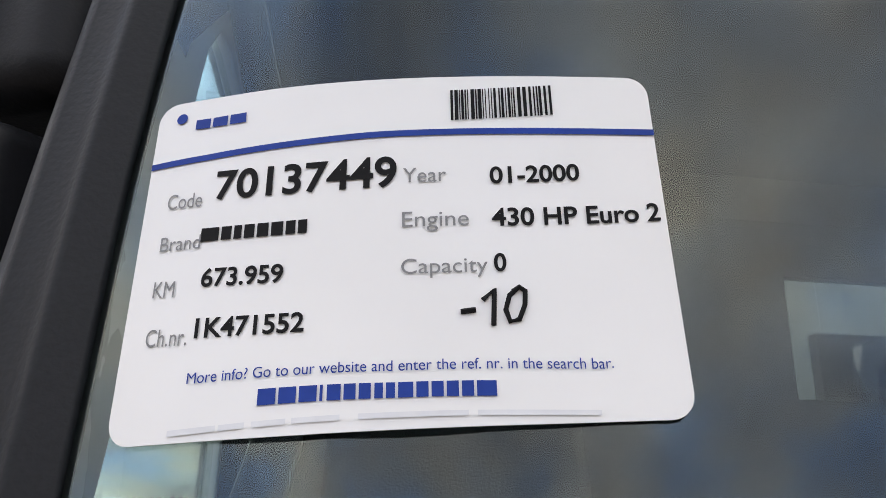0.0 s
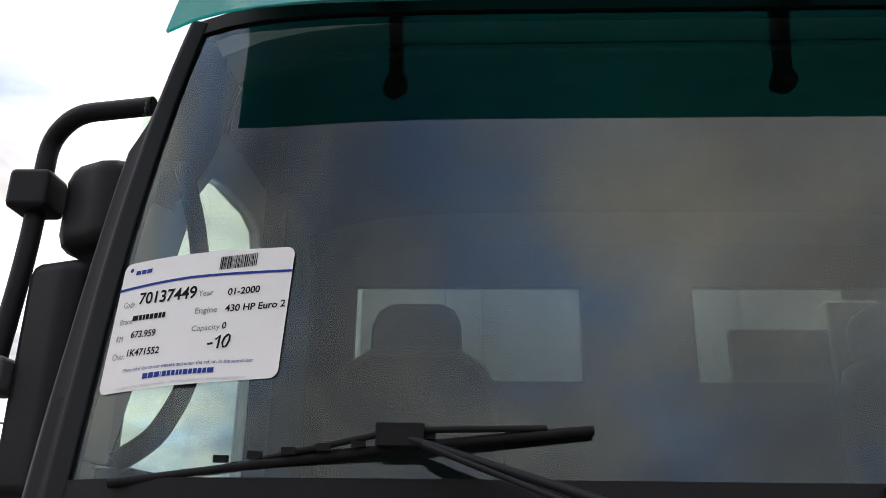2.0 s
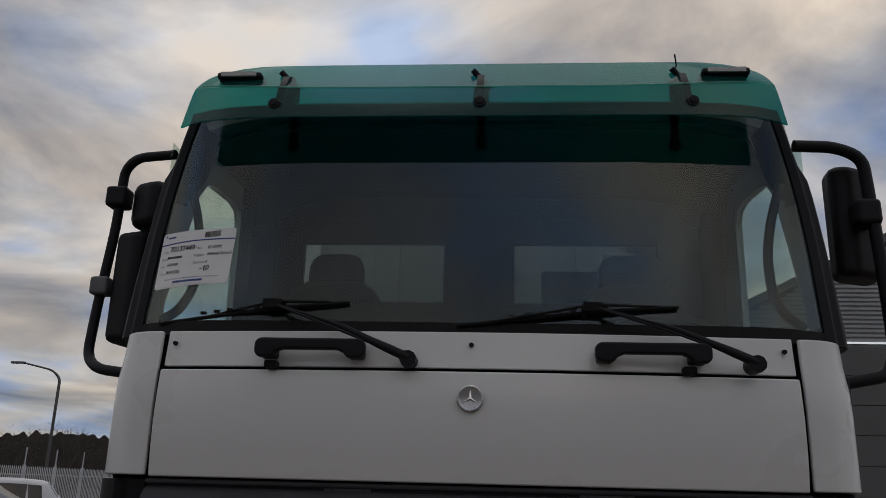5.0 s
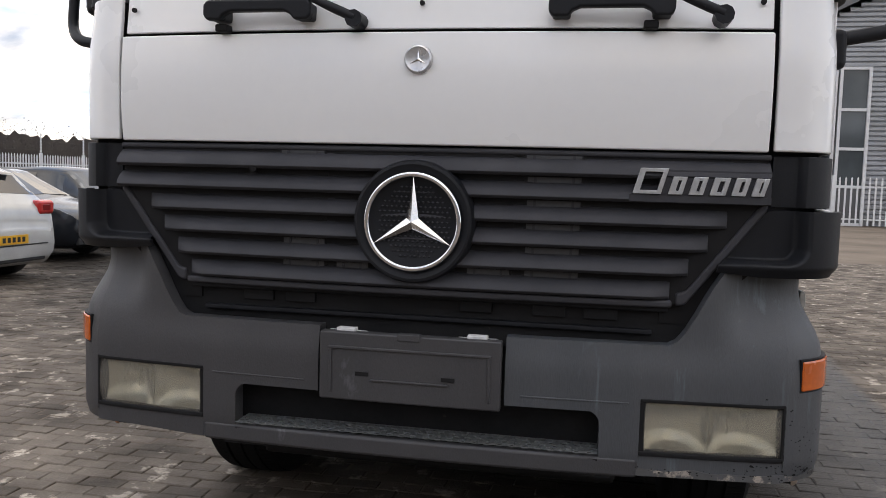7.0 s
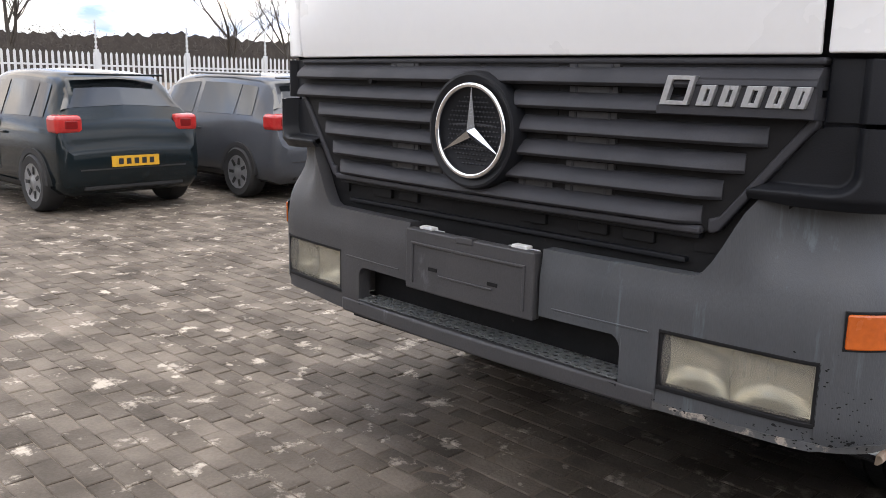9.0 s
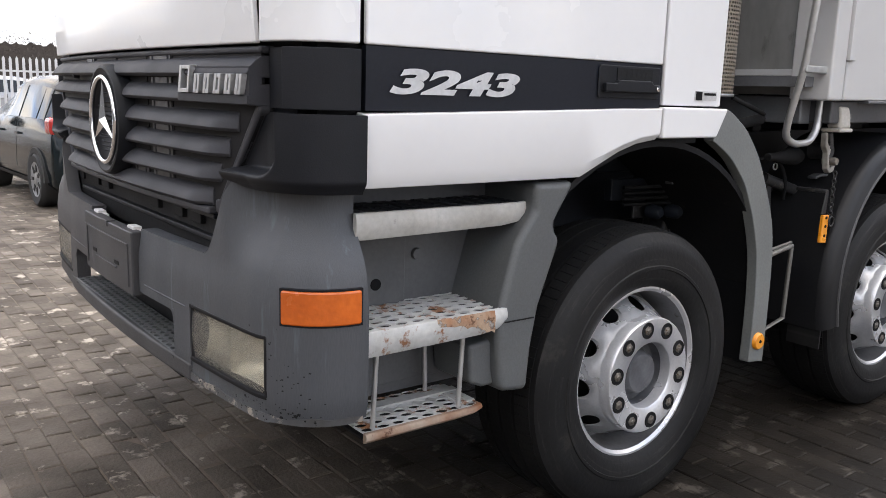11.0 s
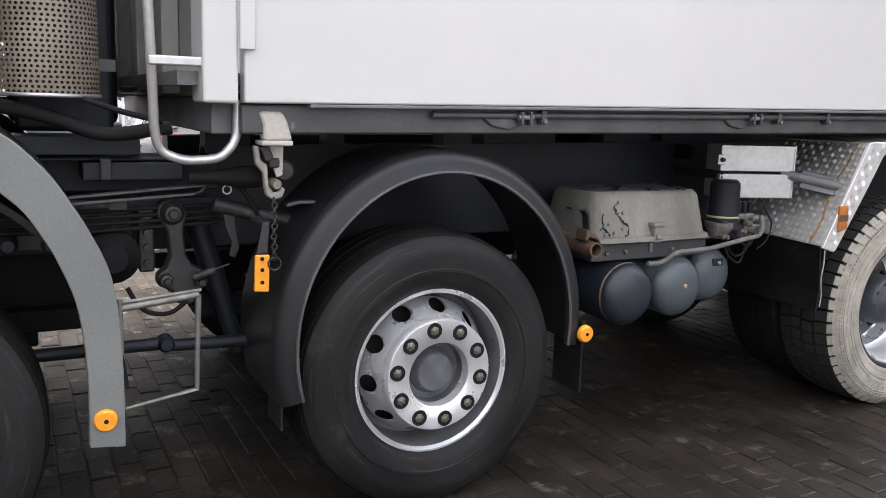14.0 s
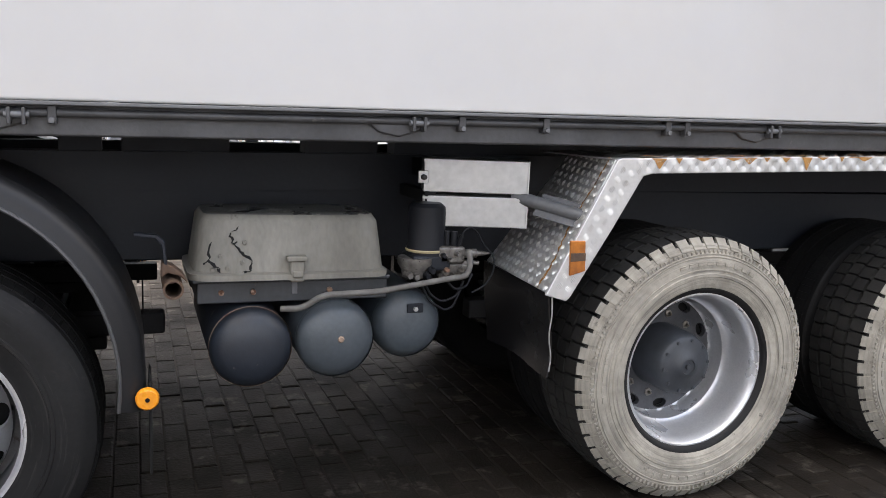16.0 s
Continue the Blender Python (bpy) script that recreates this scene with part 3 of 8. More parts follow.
for k in (-1, 1):
    seat = new("seat")
    seat.parent = cab
    x = .73 * k
    part("seat_base", boxes((x - .26, x + .26, .8, 1.3, 1.65, 1.82)), SEATC, seat, "", .05)
    back = [(x - .24, 1.80), (x + .24, 1.80), (x + .26, 2.10), (x + .25, 2.30), (x + .21, 2.40), (x + .13, 2.455), (x - .13, 2.455), (x - .21, 2.40), (x - .25, 2.30), (x - .26, 2.10)]
    part("seat_back", bend(prisms("y", (back, -.07, .05)), lambda c: Vector((c.x, c.y + 1.29 + (c.z - 1.8) * .19, c.z))), SEATC, seat, "", .035)
    hw = .135 if k < 0 else .17
    rest = [(x - hw, 2.42), (x + hw, 2.42), (x + hw, 2.53), (x + hw * .86, 2.575), (x + hw * .6, 2.60), (x - hw * .6, 2.60), (x - hw * .86, 2.575), (x - hw, 2.53)]
    part("headrest", bend(prisms("y", (rest, -.055, .045)), lambda c: Vector((c.x, c.y + 1.415 + (c.z - 2.42) * .12, c.z))), SEATC, seat, "", .025)
bm = lathe(bmesh.new(), [(.225 + .018 * math.cos(a), .018 * math.sin(a)) for a in np.linspace(0, 2 * math.pi, 9)[:-1]], 36, "z", close=True)
box(bm, -.22, .22, -.02, .02, -.012, .012)
lathe(bm, [(0, .02), (.07, .015), (.08, -.02), (0, -.03)], 20, "z")
bend(bm, lambda c: Euler((radians(32), 0, 0)).to_matrix() @ c + Vector((.73, .72, 2.08)))
part("steering_wheel", bm, BLACKP, cab, "black steering wheel")
for k in (-1, 1):
    part("entry_grab_bar", tubes(([(1.10 * k, .36, 2.58), (1.07 * k, .40, 2.46), (1.03 * k, .36, 2.30), (1.02 * k, .30, 2.15), (1.04 * k, .24, 2.06), (1.09 * k, .22, 2.02)], .017, {"rad": .07})), BLACKP, cab, "curved black grab bar inside the pillar")


# ---- windscreen
bm = bmesh.new()
NS, NZ = 32, 10
rows = []
for j in range(NZ + 1):
    z = 1.985 + (2.815 - 1.985) * j / NZ
    rows.append([bm.verts.new((u * ws_half(z), ws(u * ws_half(z), z), z)) for u in np.linspace(-1, 1, NS + 1)])
for A, B in zip(rows, rows[1:]):
    for i in range(NS):
        bm.faces.new((A[i], A[i + 1], B[i + 1], B[i]))
screen = part("windscreen", bm, WSGLASS, cab, "large curved windscreen reflecting clouds")
screen.visible_shadow = False
# black edge of the windscreen
bm = bmesh.new()
for z0, z1 in ((1.945, 1.992), (2.806, 2.842)):
    pa = []
    for u in np.linspace(-1, 1, 33):
        x = u * (ws_half(z0) + .012)
        pa.append([(x, ws(x, z) + d, z) for z in (z0, z1) for d in (-.006, .03)])
    V = [[bm.verts.new(p) for p in c] for c in pa]
    for A, B in zip(V, V[1:]):
        for q, w in ((0, 2), (2, 3), (3, 1), (1, 0)):
            bm.faces.new((A[q], B[q], B[w], A[w]))
    bm.faces.new([V[0][q] for q in (0, 1, 3, 2)])
    bm.faces.new([V[-1][q] for q in (0, 2, 3, 1)])
part("screen_seal", bm, GASKET, screen, "black rubber windscreen seal")
# corner pillars with black wind deflectors
for k in (-1, 1):
    bm = bmesh.new()
    rings = []
    for j in range(17):
        z = 1.945 + .89 * j / 16
        w = ws_half(z)
        e = ws(w, z)
        wide = 1.217 - .045 * max(0, (z - 1.99) / .7) ** 2 - .12 * soft((z - 2.54) / .20)
        wide = max(wide, w + .03)
        ring = [(w - .008, e - .008), (w + .02, e - .014), (w + .03, e - .004), ((w + wide) / 2 + .012, e + .0), (wide - .012, e + .03), (wide, e + .09), (wide - .004, e + .24), (wide - .03, e + .24), (wide - .035, e + .09), (w, e + .04)]
        rings.append([bm.verts.new((k * x, y, z)) for x, y in ring])
    for A, B in zip(rings, rings[1:]):
        for q in range(10):
            bm.faces.new((A[q], A[(q + 1) % 10], B[(q + 1) % 10], B[q]))
    bm.faces.new(rings[0])
    bm.faces.new(rings[-1][::-1])
    part("pillar_cover", bm, BLACKP, cab, "black plastic wind deflector on the windscreen pillar", .006)
# green visor
visor = new("sun_visor")
visor.parent = cab


def visor_y(x, z):
    t = (z - 2.712) / .145
    base = .05 + .07 * t if t < 1 else .12 + .18 * (t - 1) / 1.3
    return base + .062 * (abs(x) / 1.055) ** 10 


bm = bmesh.new()
rows = []
for j in range(15):
    t = j / 14
    z = 2.714 + .331 * t
    hw = 1.06 - .02 * t - .2 * t ** 6
    rows.append([bm.verts.new((u * hw, visor_y(u * hw, z), z - .012 * abs(u) ** 8 * (1 - t) + .034 * math.sin(math.pi * t) * abs(u) ** 5)) for u in np.linspace(-1, 1, 41)])
for A, B in zip(rows, rows[1:]):
    for i in range(40):
        bm.faces.new((A[i], A[i + 1], B[i + 1], B[i]))
part("visor_sheet", bm, VISOR, visor, "translucent green acrylic sun visor", smooth=12, solid=.005)
# a paler tube added on the crease as its highlight
edge = [(u * 1.045, visor_y(u * 1.045, 2.857) - .002, 2.857 + .034 * math.sin(math.pi * .45) * abs(u) ** 5) for u in np.linspace(-.97, .97, 41)]
part("visor_fold", tubes((edge, .0028, {"n": 6})), acrylic("pale_fold_highlight", (.42, .78, .70), .5), visor, "painted highlight along the visor's fold")
for x in (-.715, .012, .74):
    bm = lathe(bmesh.new(), [(0, -.014), (.010, -.013), (.012, -.008), (.019, -.007), (.021, 0), (.021, .012), (0, .012)], 20, "y", (x, visor_y(x, 2.775) - .004, 2.775))
    part("visor_bolt", bm, BLACKP, visor)
    b = .72 * x / .73
    bm = prisms("x", ([(.085, 2.765), (.10, 2.755), (.15, 2.83), (.20, 2.90), (.25, 2.935), (.30, 2.93), (.30, 2.95), (.24, 2.965), (.17, 2.93), (.12, 2.86)], b - .012, b + .012))
    prism(bm, [(.20, 2.83), (.27, 2.87), (.27, 2.94), (.25, 2.94), (.25, 2.89), (.19, 2.85)], "x", b - .028, b + .028)
    tube(bm, [(b - .03, .20, 2.965), (b + .005, .215, 2.93), (b + .035, .23, 2.90)], .011)
    lathe(bm, [(0, .078), (.02, .08), (.024, .088), (.024, .104), (0, .106)], 16, "y", (b, 0, 2.768))
    part("visor_bracket", bm, BLACKP, visor)
for k in (-1, 1):
    x = .885 * k
    bm = boxes((x - .085, x + .085, .165, .25, 2.925, 2.952))
    lamp = part("marker_lamp", bm, BLACKP, visor, "black roof marker lamp", .012)
    part("lamp_lens", boxes((x - .066, x + .066, .159, .169, 2.93, 2.947)), mat("clear_lens", (.5, .5, .5), None, 20, .2), lamp)
part("antenna", tubes(([(.745, .30, 2.95), (.738, .28, 2.99), (.725, .25, 3.05)], .003)), BLACKP, cab)

# ---- wipers and grab handles
for x, tip, tail in ((-.19, (-.40, 2.055), (-1.04, 1.985)), (.843, (.647, 2.05), (-.05, 1.98))):
    wip = new("wiper")
    wip.parent = cab
    y0 = -.055
    ex = x - .53
    mid = (tail[0] + (tip[0] - tail[0]) * .615, 2.035)
    part("arm", tubes(([(x, y0, 1.862), (x - .10, y0 - .004, 1.905), (x - .22, -.02, 1.965), (mid[0], ws(mid[0], 2.03) - .035, 2.042)], lambda t: .015 - .009 * t, {"rad": .04}),
                      ([(x + .0, y0 + .06, 1.858), (x, y0 - .012, 1.858)], .026), ([(x - .05, y0 - .012, 1.878), (x - .24, -.035, 1.955), (mid[0] + .03, ws(mid[0], 2.03) - .05, 2.03)], .004)), BLACKP, wip)
    blade = tubes(([(tail[0], ws(tail[0], tail[1]) - .012, tail[1]), (mid[0], ws(mid[0], 2.03) - .02, 2.03), (tip[0], ws(tip[0], tip[1]) - .012, tip[1])], .0065),
                  ([(tail[0] + .12, ws(tail[0], tail[1]) - .018, tail[1] + .014), (mid[0], ws(mid[0], 2.03) - .034, 2.05), (tip[0] - .06, ws(tip[0], tip[1]) - .016, tip[1] + .001)], .0045))
    box(blade, mid[0] - .03, mid[0] + .03, ws(mid[0], 2.04) - .045, ws(mid[0], 2.04) - .008, 2.03, 2.058)
    for j in range(7):
        bx = tail[0] + (tip[0] - tail[0]) * (.25 + .07 * j)
        box(blade, bx - .009, bx + .009, ws(bx, 2.02) - .024, ws(bx, 2.02) - .014, 2.010 + .005 * j, 2.019 + .005 * j)
    part("blade", blade, GASKET, wip, "long black wiper blade")
for x in (-.495, .545):
    h = prisms("y", ([(x - .172, 1.872), (x - .160, 1.858), (x - .118, 1.858), (x - .105, 1.874), (x - .085, 1.883), (x + .085, 1.883), (x + .105, 1.874), (x + .118, 1.858), (x + .160, 1.858), (x + .172, 1.872), (x + .172, 1.905), (x + .158, 1.918), (x - .158, 1.918), (x - .172, 1.905)], -.062, -.028))
    for e in (-.139, .139):
        box(h, x + e - .026, x + e + .026, -.03, .03, 1.862, 1.912)
    hd = part("grab_handle", h, BLACKP, cab, "black plastic grab handle", .008)
    part("washer_nozzle", boxes((x - .145 if x < 0 else x + .09, x - .105 if x < 0 else x + .13, -.035, .01, 1.828, 1.852)), GASKET, hd, "", .006)
for x in (-.958, .0, .958):
    part("rivet", lathe(bmesh.new(), [(0, -.006), (.007, -.005), (.008, .004)], 12, "y", (x, plan(x)[1] + .018, 1.912)), GASKET, cab)
# small round badge: plain disc with three arms
bd = part("badge", lathe(bmesh.new(), [(0, -.004), (.03, -.004), (.036, -.008), (.041, -.004), (.042, .006)], 28, "y", (0, -.036, 1.744)), mat("badge_silver", (.55, .56, .58), None, 30, .3, .6), cab, "small round silver badge")


def arms(r0, r1, y, depth, at):
    bm = bmesh.new()
    c = bm.verts.new((at[0], y - depth, at[1]))
    ring = []
    for k in range(6):
        a = math.pi / 2 + k * math.pi / 3
        r = r1 if k % 2 == 0 else r0
        ring.append(bm.verts.new((at[0] + r * math.cos(a), y, at[1] + r * math.sin(a))))
    base = bm.verts.new((at[0], y + .004, at[1]))
    for k in range(6):
        bm.faces.new((c, ring[k], ring[(k + 1) % 6]))
        bm.faces.new((base, ring[(k + 1) % 6], ring[k]))
    return bm


part("badge_arms", arms(.005, .028, -.041, .004, (0, 1.744)), CHROME, bd, smooth=10)

# ---- radiator grille
grille = new("grille")
grille.parent = truck


def gwide(z):
    """Half the width of a slat at a height."""
    return 1.0 if z > 1.335 else .735 + (z - 1.075) * .72


def grille_low(s):
    """The slanting lower edge of the grille panel."""
    return 1.055 + max(0, abs(s) - .785) * 1.30


fr = bmesh.new()
skin(fr, -1.002, 1.002, 1.474, 1.492, off=-.006, thick=.05, ns=30, nz=2)
skin(fr, -.75, .75, 1.050, 1.072, off=.008, thick=.06, ns=24, nz=2)
for k in (-1, 1):
    skin(fr, .76 * k, 1.0 * k, grille_low, lambda s: grille_low(s) + .04, off=-.006, thick=.05, ns=16, nz=2)
part("grille_frame", fr, GRILLE, grille, "", .008)
SLATS = (1.438, 1.370, 1.301, 1.233, 1.163, 1.095)
for z in SLATS:
    w = gwide(z - .01)
    bm = bmesh.new()
    xs = [-w, -w + .05] + list(np.linspace(-w + .09, w - .09, 23)) + [w - .05, w]
    last = None
    for i, x in enumerate(xs):
        y = plan(x)[1]
        f = 0.0 if i in (0, len(xs) - 1) and w < .99 else 1.0
        col = [(x, y + .014, z + .030), (x, y + .010 - .012 * f, z + .020), (x, y + .010 - .030 * f, z + .002), (x, y + .010 - .036 * f, z - .013), (x, y + .010 - .026 * f, z - .021), (x, y + .05, z - .022), (x, y + .05, z + .032)]
        cur = [bm.verts.new(p) for p in col]
        if last:
            for q in range(7):
                bm.faces.new((last[q], last[(q + 1) % 7], cur[(q + 1) % 7], cur[q]))
        else:
            bm.faces.new(cur)
        last = cur
    bm.faces.new(last[::-1])
    part("slat", bm, GRILLE, grille, "", .002)
# back plate with its dark openings and ribbed inserts
bk = bmesh.new()
skin(bk, -.995, .995, grille_low, 1.48, off=-.014, thick=.01, ns=40, nz=2)
# black instead of grille plastic: the shade between the slats is in this colour
part("grille_back", bk, GASKET, grille)
INSERT = mat("ribbed_insert", (.055, .057, .062), None, 40, .4, .3)
for row, z in enumerate((1.466, 1.404, 1.336, 1.267, 1.198, 1.129)):
    spans = ((-.44, -.285, 1), (-.26, -.01, 0), (.015, .285, 0), (.315, .49, 1)) if row == 0 else ((-.43, -.28, row > 3), (-.255, -.14, row > 4), (.15, .29, row > 4), (.32, .49, 1))
    for x0, x1, ribbed in spans:
        op = part("opening", skins((x0, x1, z - .013, z + .012, {"off": -.0115, "thick": .01, "ns": 3, "nz": 1})), GASKET, grille)
        if ribbed:
            part("mesh_insert", skins((x0 + .008, x1 - .008, z - .010, z + .009, {"off": -.0095, "thick": .01, "ns": 3, "nz": 1})), INSERT, op, "ribbed radiator insert")
            for q in range(2):
                xq = x0 + .03 + (x1 - x0 - .06) * q
                part("insert_rib", skins((xq - .004, xq + .004, z - .010, z + .009, {"off": -.0075, "thick": .01, "ns": 1, "nz": 1})), GRILLE, op)
part("bonnet_knob", lathe(bmesh.new(), [(0, -.022), (.012, -.02), (.014, 0)], 12, "y", (-.515, plan(.515)[1], 1.418)), GASKET, grille)
# dark walls between the grille and the bumper
for k in (-1, 1):
    ck = bmesh.new()
    skin(ck, .72 * k, 1.0 * k, lambda s: 1.0 if abs(s) < .80 else 1.0 + (abs(s) - .80) * .9, lambda s: grille_low(s) + .02, off=-.035, thick=.02, ns=12, nz=2)
    part("cheek", ck, GASKET, grille)
# round emblem: black dish, chrome ring, three-armed star
em = part("emblem", lathe(bmesh.new(), [(0, -.03), (.135, -.034), (.168, -.052), (.176, -.05), (.182, -.03), (.182, .03)], 48, "y", (0, -.012, 1.272)), BLACKP, grille, "large round chrome emblem on black dish")
part("emblem_ring", lathe(bmesh.new(), [(.139 + .0085 * math.cos(a), .0085 * math.sin(a)) for a in np.linspace(0, 2 * math.pi, 11)[:-1]], 56, "y", (0, -.062, 1.272), close=True), CHROME, em, "chrome ring")
part("emblem_star", arms(.021, .136, -.06, .016, (0, 1.272)), CHROME, em, "chrome three-armed star", smooth=10)
bm = bmesh.new()
for i in range(-8, 9):
    for j in range(-8, 9):
        if i * i + j * j < 60:
            cx, cz = i * .0145 + (j % 2) * .007, 1.272 + j * .0145
            v = [bm.verts.new((cx + a, -.049, cz + b)) for a, b in ((-.005, 0), (0, -.004), (.005, 0), (0, .004))]
            c = bm.verts.new((cx, -.053, cz))
            for q in range(4):
                bm.faces.new((v[q], v[(q + 1) % 4], c))
part("emblem_knurl", bm, GRILLE, em)
LETTER = mat("satin_silver_letter", (.50, .51, .52), (.42, .43, .44), 20, .35, .6)
# name board with six plain slanted blocks
nb = part("name_board", skins((.615, 1.0, 1.352, 1.372, {"off": .026, "thick": .04, "ns": 8, "nz": 1}), (.70, 1.0, 1.372, 1.442, {"off": .021, "thick": .035, "ns": 8, "nz": 1})), GRILLE, grille, "dark board with six chrome blocks")
for x, w, h in ((.625, .085, .072), (.722, .046, .05), (.778, .046, .05), (.834, .05, .05), (.892, .046, .05), (.946, .042, .05)):
    y = plan(x + w / 2)[1] - .027
    t, sh = .0105, .28
    outer = [(x, 1.374), (x + w - .008, 1.374), (x + w - .008 + sh * h, 1.374 + h), (x + sh * h, 1.374 + h)]
    bm = prisms("y", ([outer[0], (outer[0][0] + t * 1.6, 1.374), (outer[3][0] + t * 1.6, 1.374 + h), outer[3]], y - .006, y + .014))
    prism(bm, [(outer[1][0] - t * 1.2, 1.374), outer[1], outer[2], (outer[2][0] - t * 1.2, 1.374 + h)], "y", y - .006, y + .014)
    prism(bm, [(outer[3][0] + t, 1.374 + h - t), (outer[2][0] - t * .9, 1.374 + h - t), (outer[2][0] - t * .9, 1.374 + h), (outer[3][0] + t, 1.374 + h)], "y", y - .005, y + .013)
    prism(bm, [(outer[0][0], 1.374), outer[1], (outer[1][0] + t * .28, 1.374 + t), (outer[0][0] + t * .28, 1.374 + t)], "y", y - .005, y + .013)
    part("letter_block", bm, LETTER, nb, "", .0015)

# ---- black corner covers beside the grille
def scoop(s, z):
    """How far the cover stands proud: a rounded rim round the recess next to the grille."""
    a = abs(s)
    dx, dz = (a - 1.035) / .055, (1.235 - z) / .05
    if z > 1.235:
        d = dx
    elif a > 1.035:
        d = math.hypot(max(dx, 0), max(dz, 0))
    else:
        d = dz
    return -.028 + .062 * soft((d - .75) / .3)


for k in (-1, 1):
    cov = new("corner_cover")
    cov.parent = truck

    def low(s):
        return 1.148 + .012 * soft((1.0 - abs(s)) / .15)

    def high(s):
        return 1.336 - .155 * soft((1.02 - abs(s)) / .16)

    def lower_off(s, z):
        return scoop(s, z) - .02 * soft((1.18 - z) / .035)
    part("upper_cover", skins((1.006 * k, 1.292 * k, 1.345, 1.488, {"off": lambda s, z: -.028 + .03 * soft((abs(s) - 1.075) / .015), "ns": 40, "nz": 3, "thick": .014})), BLACKP, cov, "black upper corner cover", .004)
    part("lower_cover", skins((.865 * k, 1.292 * k, low, high, {"off": lower_off, "ns": 90, "nz": 40, "thick": .014})), BLACKP, cov, "black scooped lower corner cover", 0, 70)
    part("corner_backing", boxes((*sorted((.93 * k, 1.14 * k)), .12, .30, 1.16, 1.95)), DARK, cov)
    part("recess_wall", skins((.90 * k, 1.10 * k, lambda s: 1.17 + .10 * soft((.98 - abs(s)) / .1), 1.49, {"off": -.045, "thick": .02, "ns": 12, "nz": 2})), STRIPE, cov, "dark blue-black wall in the recess")

# ---- bumper
bumper = new("bumper")
bumper.parent = truck
LAMP0, LAMP1, LZ0, LZ1 = .672, 1.058, .632, .786


def tuck(s):
    """How far the bumper draws in at its rounded ends."""
    return .019 * soft((abs(s) - .98) / .17)


def btop(s):
    a = abs(s)
    return .945 + .225 * soft((a - .745) / .17)


def bneck(s, z):
    a = abs(s)
    r = .022 + .012 * soft((.95 - z) / .1) - .012 * soft((.62 - z) / .06)
    if a > .86:
        r -= .07 * soft((z - .93) / .17) * soft((a - .86) / .12)
    return r - tuck(s)


for k in (-1, 1):
    M = BUMPER_W if k > 0 else BUMPER
    bm = bmesh.new()
    skin(bm, .285 * k, .672 * k, .745, btop, off=bneck, thick=.05, ns=14, nz=8)
    skin(bm, .672 * k, LAMP1 * k, LZ1, btop, off=bneck, thick=.05, ns=16, nz=10)
    skin(bm, LAMP1 * k, 1.31 * k, .575, btop, off=bneck, thick=.05, ns=18, nz=16)
    skin(bm, .56 * k, .672 * k, .575, .745, off=bneck, thick=.05, ns=4, nz=5)
    skin(bm, .672 * k, LAMP1 * k, lambda s: .562 + .012 * soft((abs(s) - .6) / .4), LZ0, off=lambda s, z: .03 - tuck(s), thick=.05, ns=16, nz=3)
    bmesh.ops.remove_doubles(bm, verts=bm.verts, dist=.0004)
    side = part("bumper_side", bm, M, bumper, "grey plastic bumper corner, faded and scuffed" if k > 0 else "grey plastic bumper corner")
    part("crease", skins((.33 * k, .64 * k, .772, .778, {"off": .036, "thick": .01, "ns": 8, "nz": 1})), M, side, "", .002)
    part("scuffed_edge", skins((.60 * k, 1.30 * k, .566, lambda s: .585 + .012 * noise.noise(Vector((s * 14, 0, 0))), {"off": lambda s, z: (.033 - tuck(s) if abs(s) < LAMP1 else bneck(s, z) + .002), "thick": .01, "ns": 40, "nz": 2})), SCUFF, side, "scraped lower edge") if k > 0 else None
    # headlamp
    hl = new("headlamp")
    hl.parent = bumper
    part("lamp_bowl", skins((LAMP0 * k, LAMP1 * k, LZ0, LZ1, {"off": lambda s, z: .008 - tuck(s) - .055 * abs(math.sin(math.pi * 2 * (abs(s) - LAMP0) / (LAMP1 - LAMP0))) ** .6 * max(0, math.sin(math.pi * (z - LZ0) / (LZ1 - LZ0))) ** .6, "thick": .012, "ns": 36, "nz": 10})), LENSBACK, hl, "pale double reflector")
    part("lamp_rim", skins(((LAMP0 - .006) * k, (LAMP0 + .016) * k, LZ0 - .004, LZ1 + .004, {"off": .03, "thick": .06, "ns": 2, "nz": 3}), ((LAMP1 - .008) * k, (LAMP1 + .004) * k, LZ0 - .004, LZ1 + .004, {"off": lambda s, z: .034 - tuck(s), "thick": .06, "ns": 2, "nz": 3}),
                           (LAMP0 * k, LAMP1 * k, LZ1 - .006, LZ1 + .005, {"off": lambda s, z: .036 - tuck(s), "thick": .06, "ns": 14, "nz": 1}), (LAMP0 * k, LAMP1 * k, LZ0 - .008, LZ0 + .005, {"off": lambda s, z: .036 - tuck(s), "thick": .06, "ns": 14, "nz": 1})), GASKET, hl, "black seal round the headlamp", .003)
    bm = skins(((LAMP0 + .012) * k, (LAMP1 - .01) * k, LZ0 + .006, LZ1 - .008, {"off": lambda s, z: .026 - tuck(s) + .008 * math.sin(min(max((z - LZ0) / (LZ1 - LZ0), 0), 1) * math.pi), "thick": .004, "ns": 14, "nz": 6}))
    part("lamp_glass", bm, LENS, hl, "slightly clouded headlamp glass").visible_shadow = False
    for j in (9, 10, 11, 13, 14):
        s = (LAMP0 + .035 + .019 * j) * k
        part("lens_flute", skins((s - .003, s + .003, LZ0 + (.055 + .03 * ((j * 7) % 4) / 3), LZ1 - .022, {"off": lambda s, z: .0185 - tuck(s), "thick": .004, "ns": 1, "nz": 2})), LENS, hl)
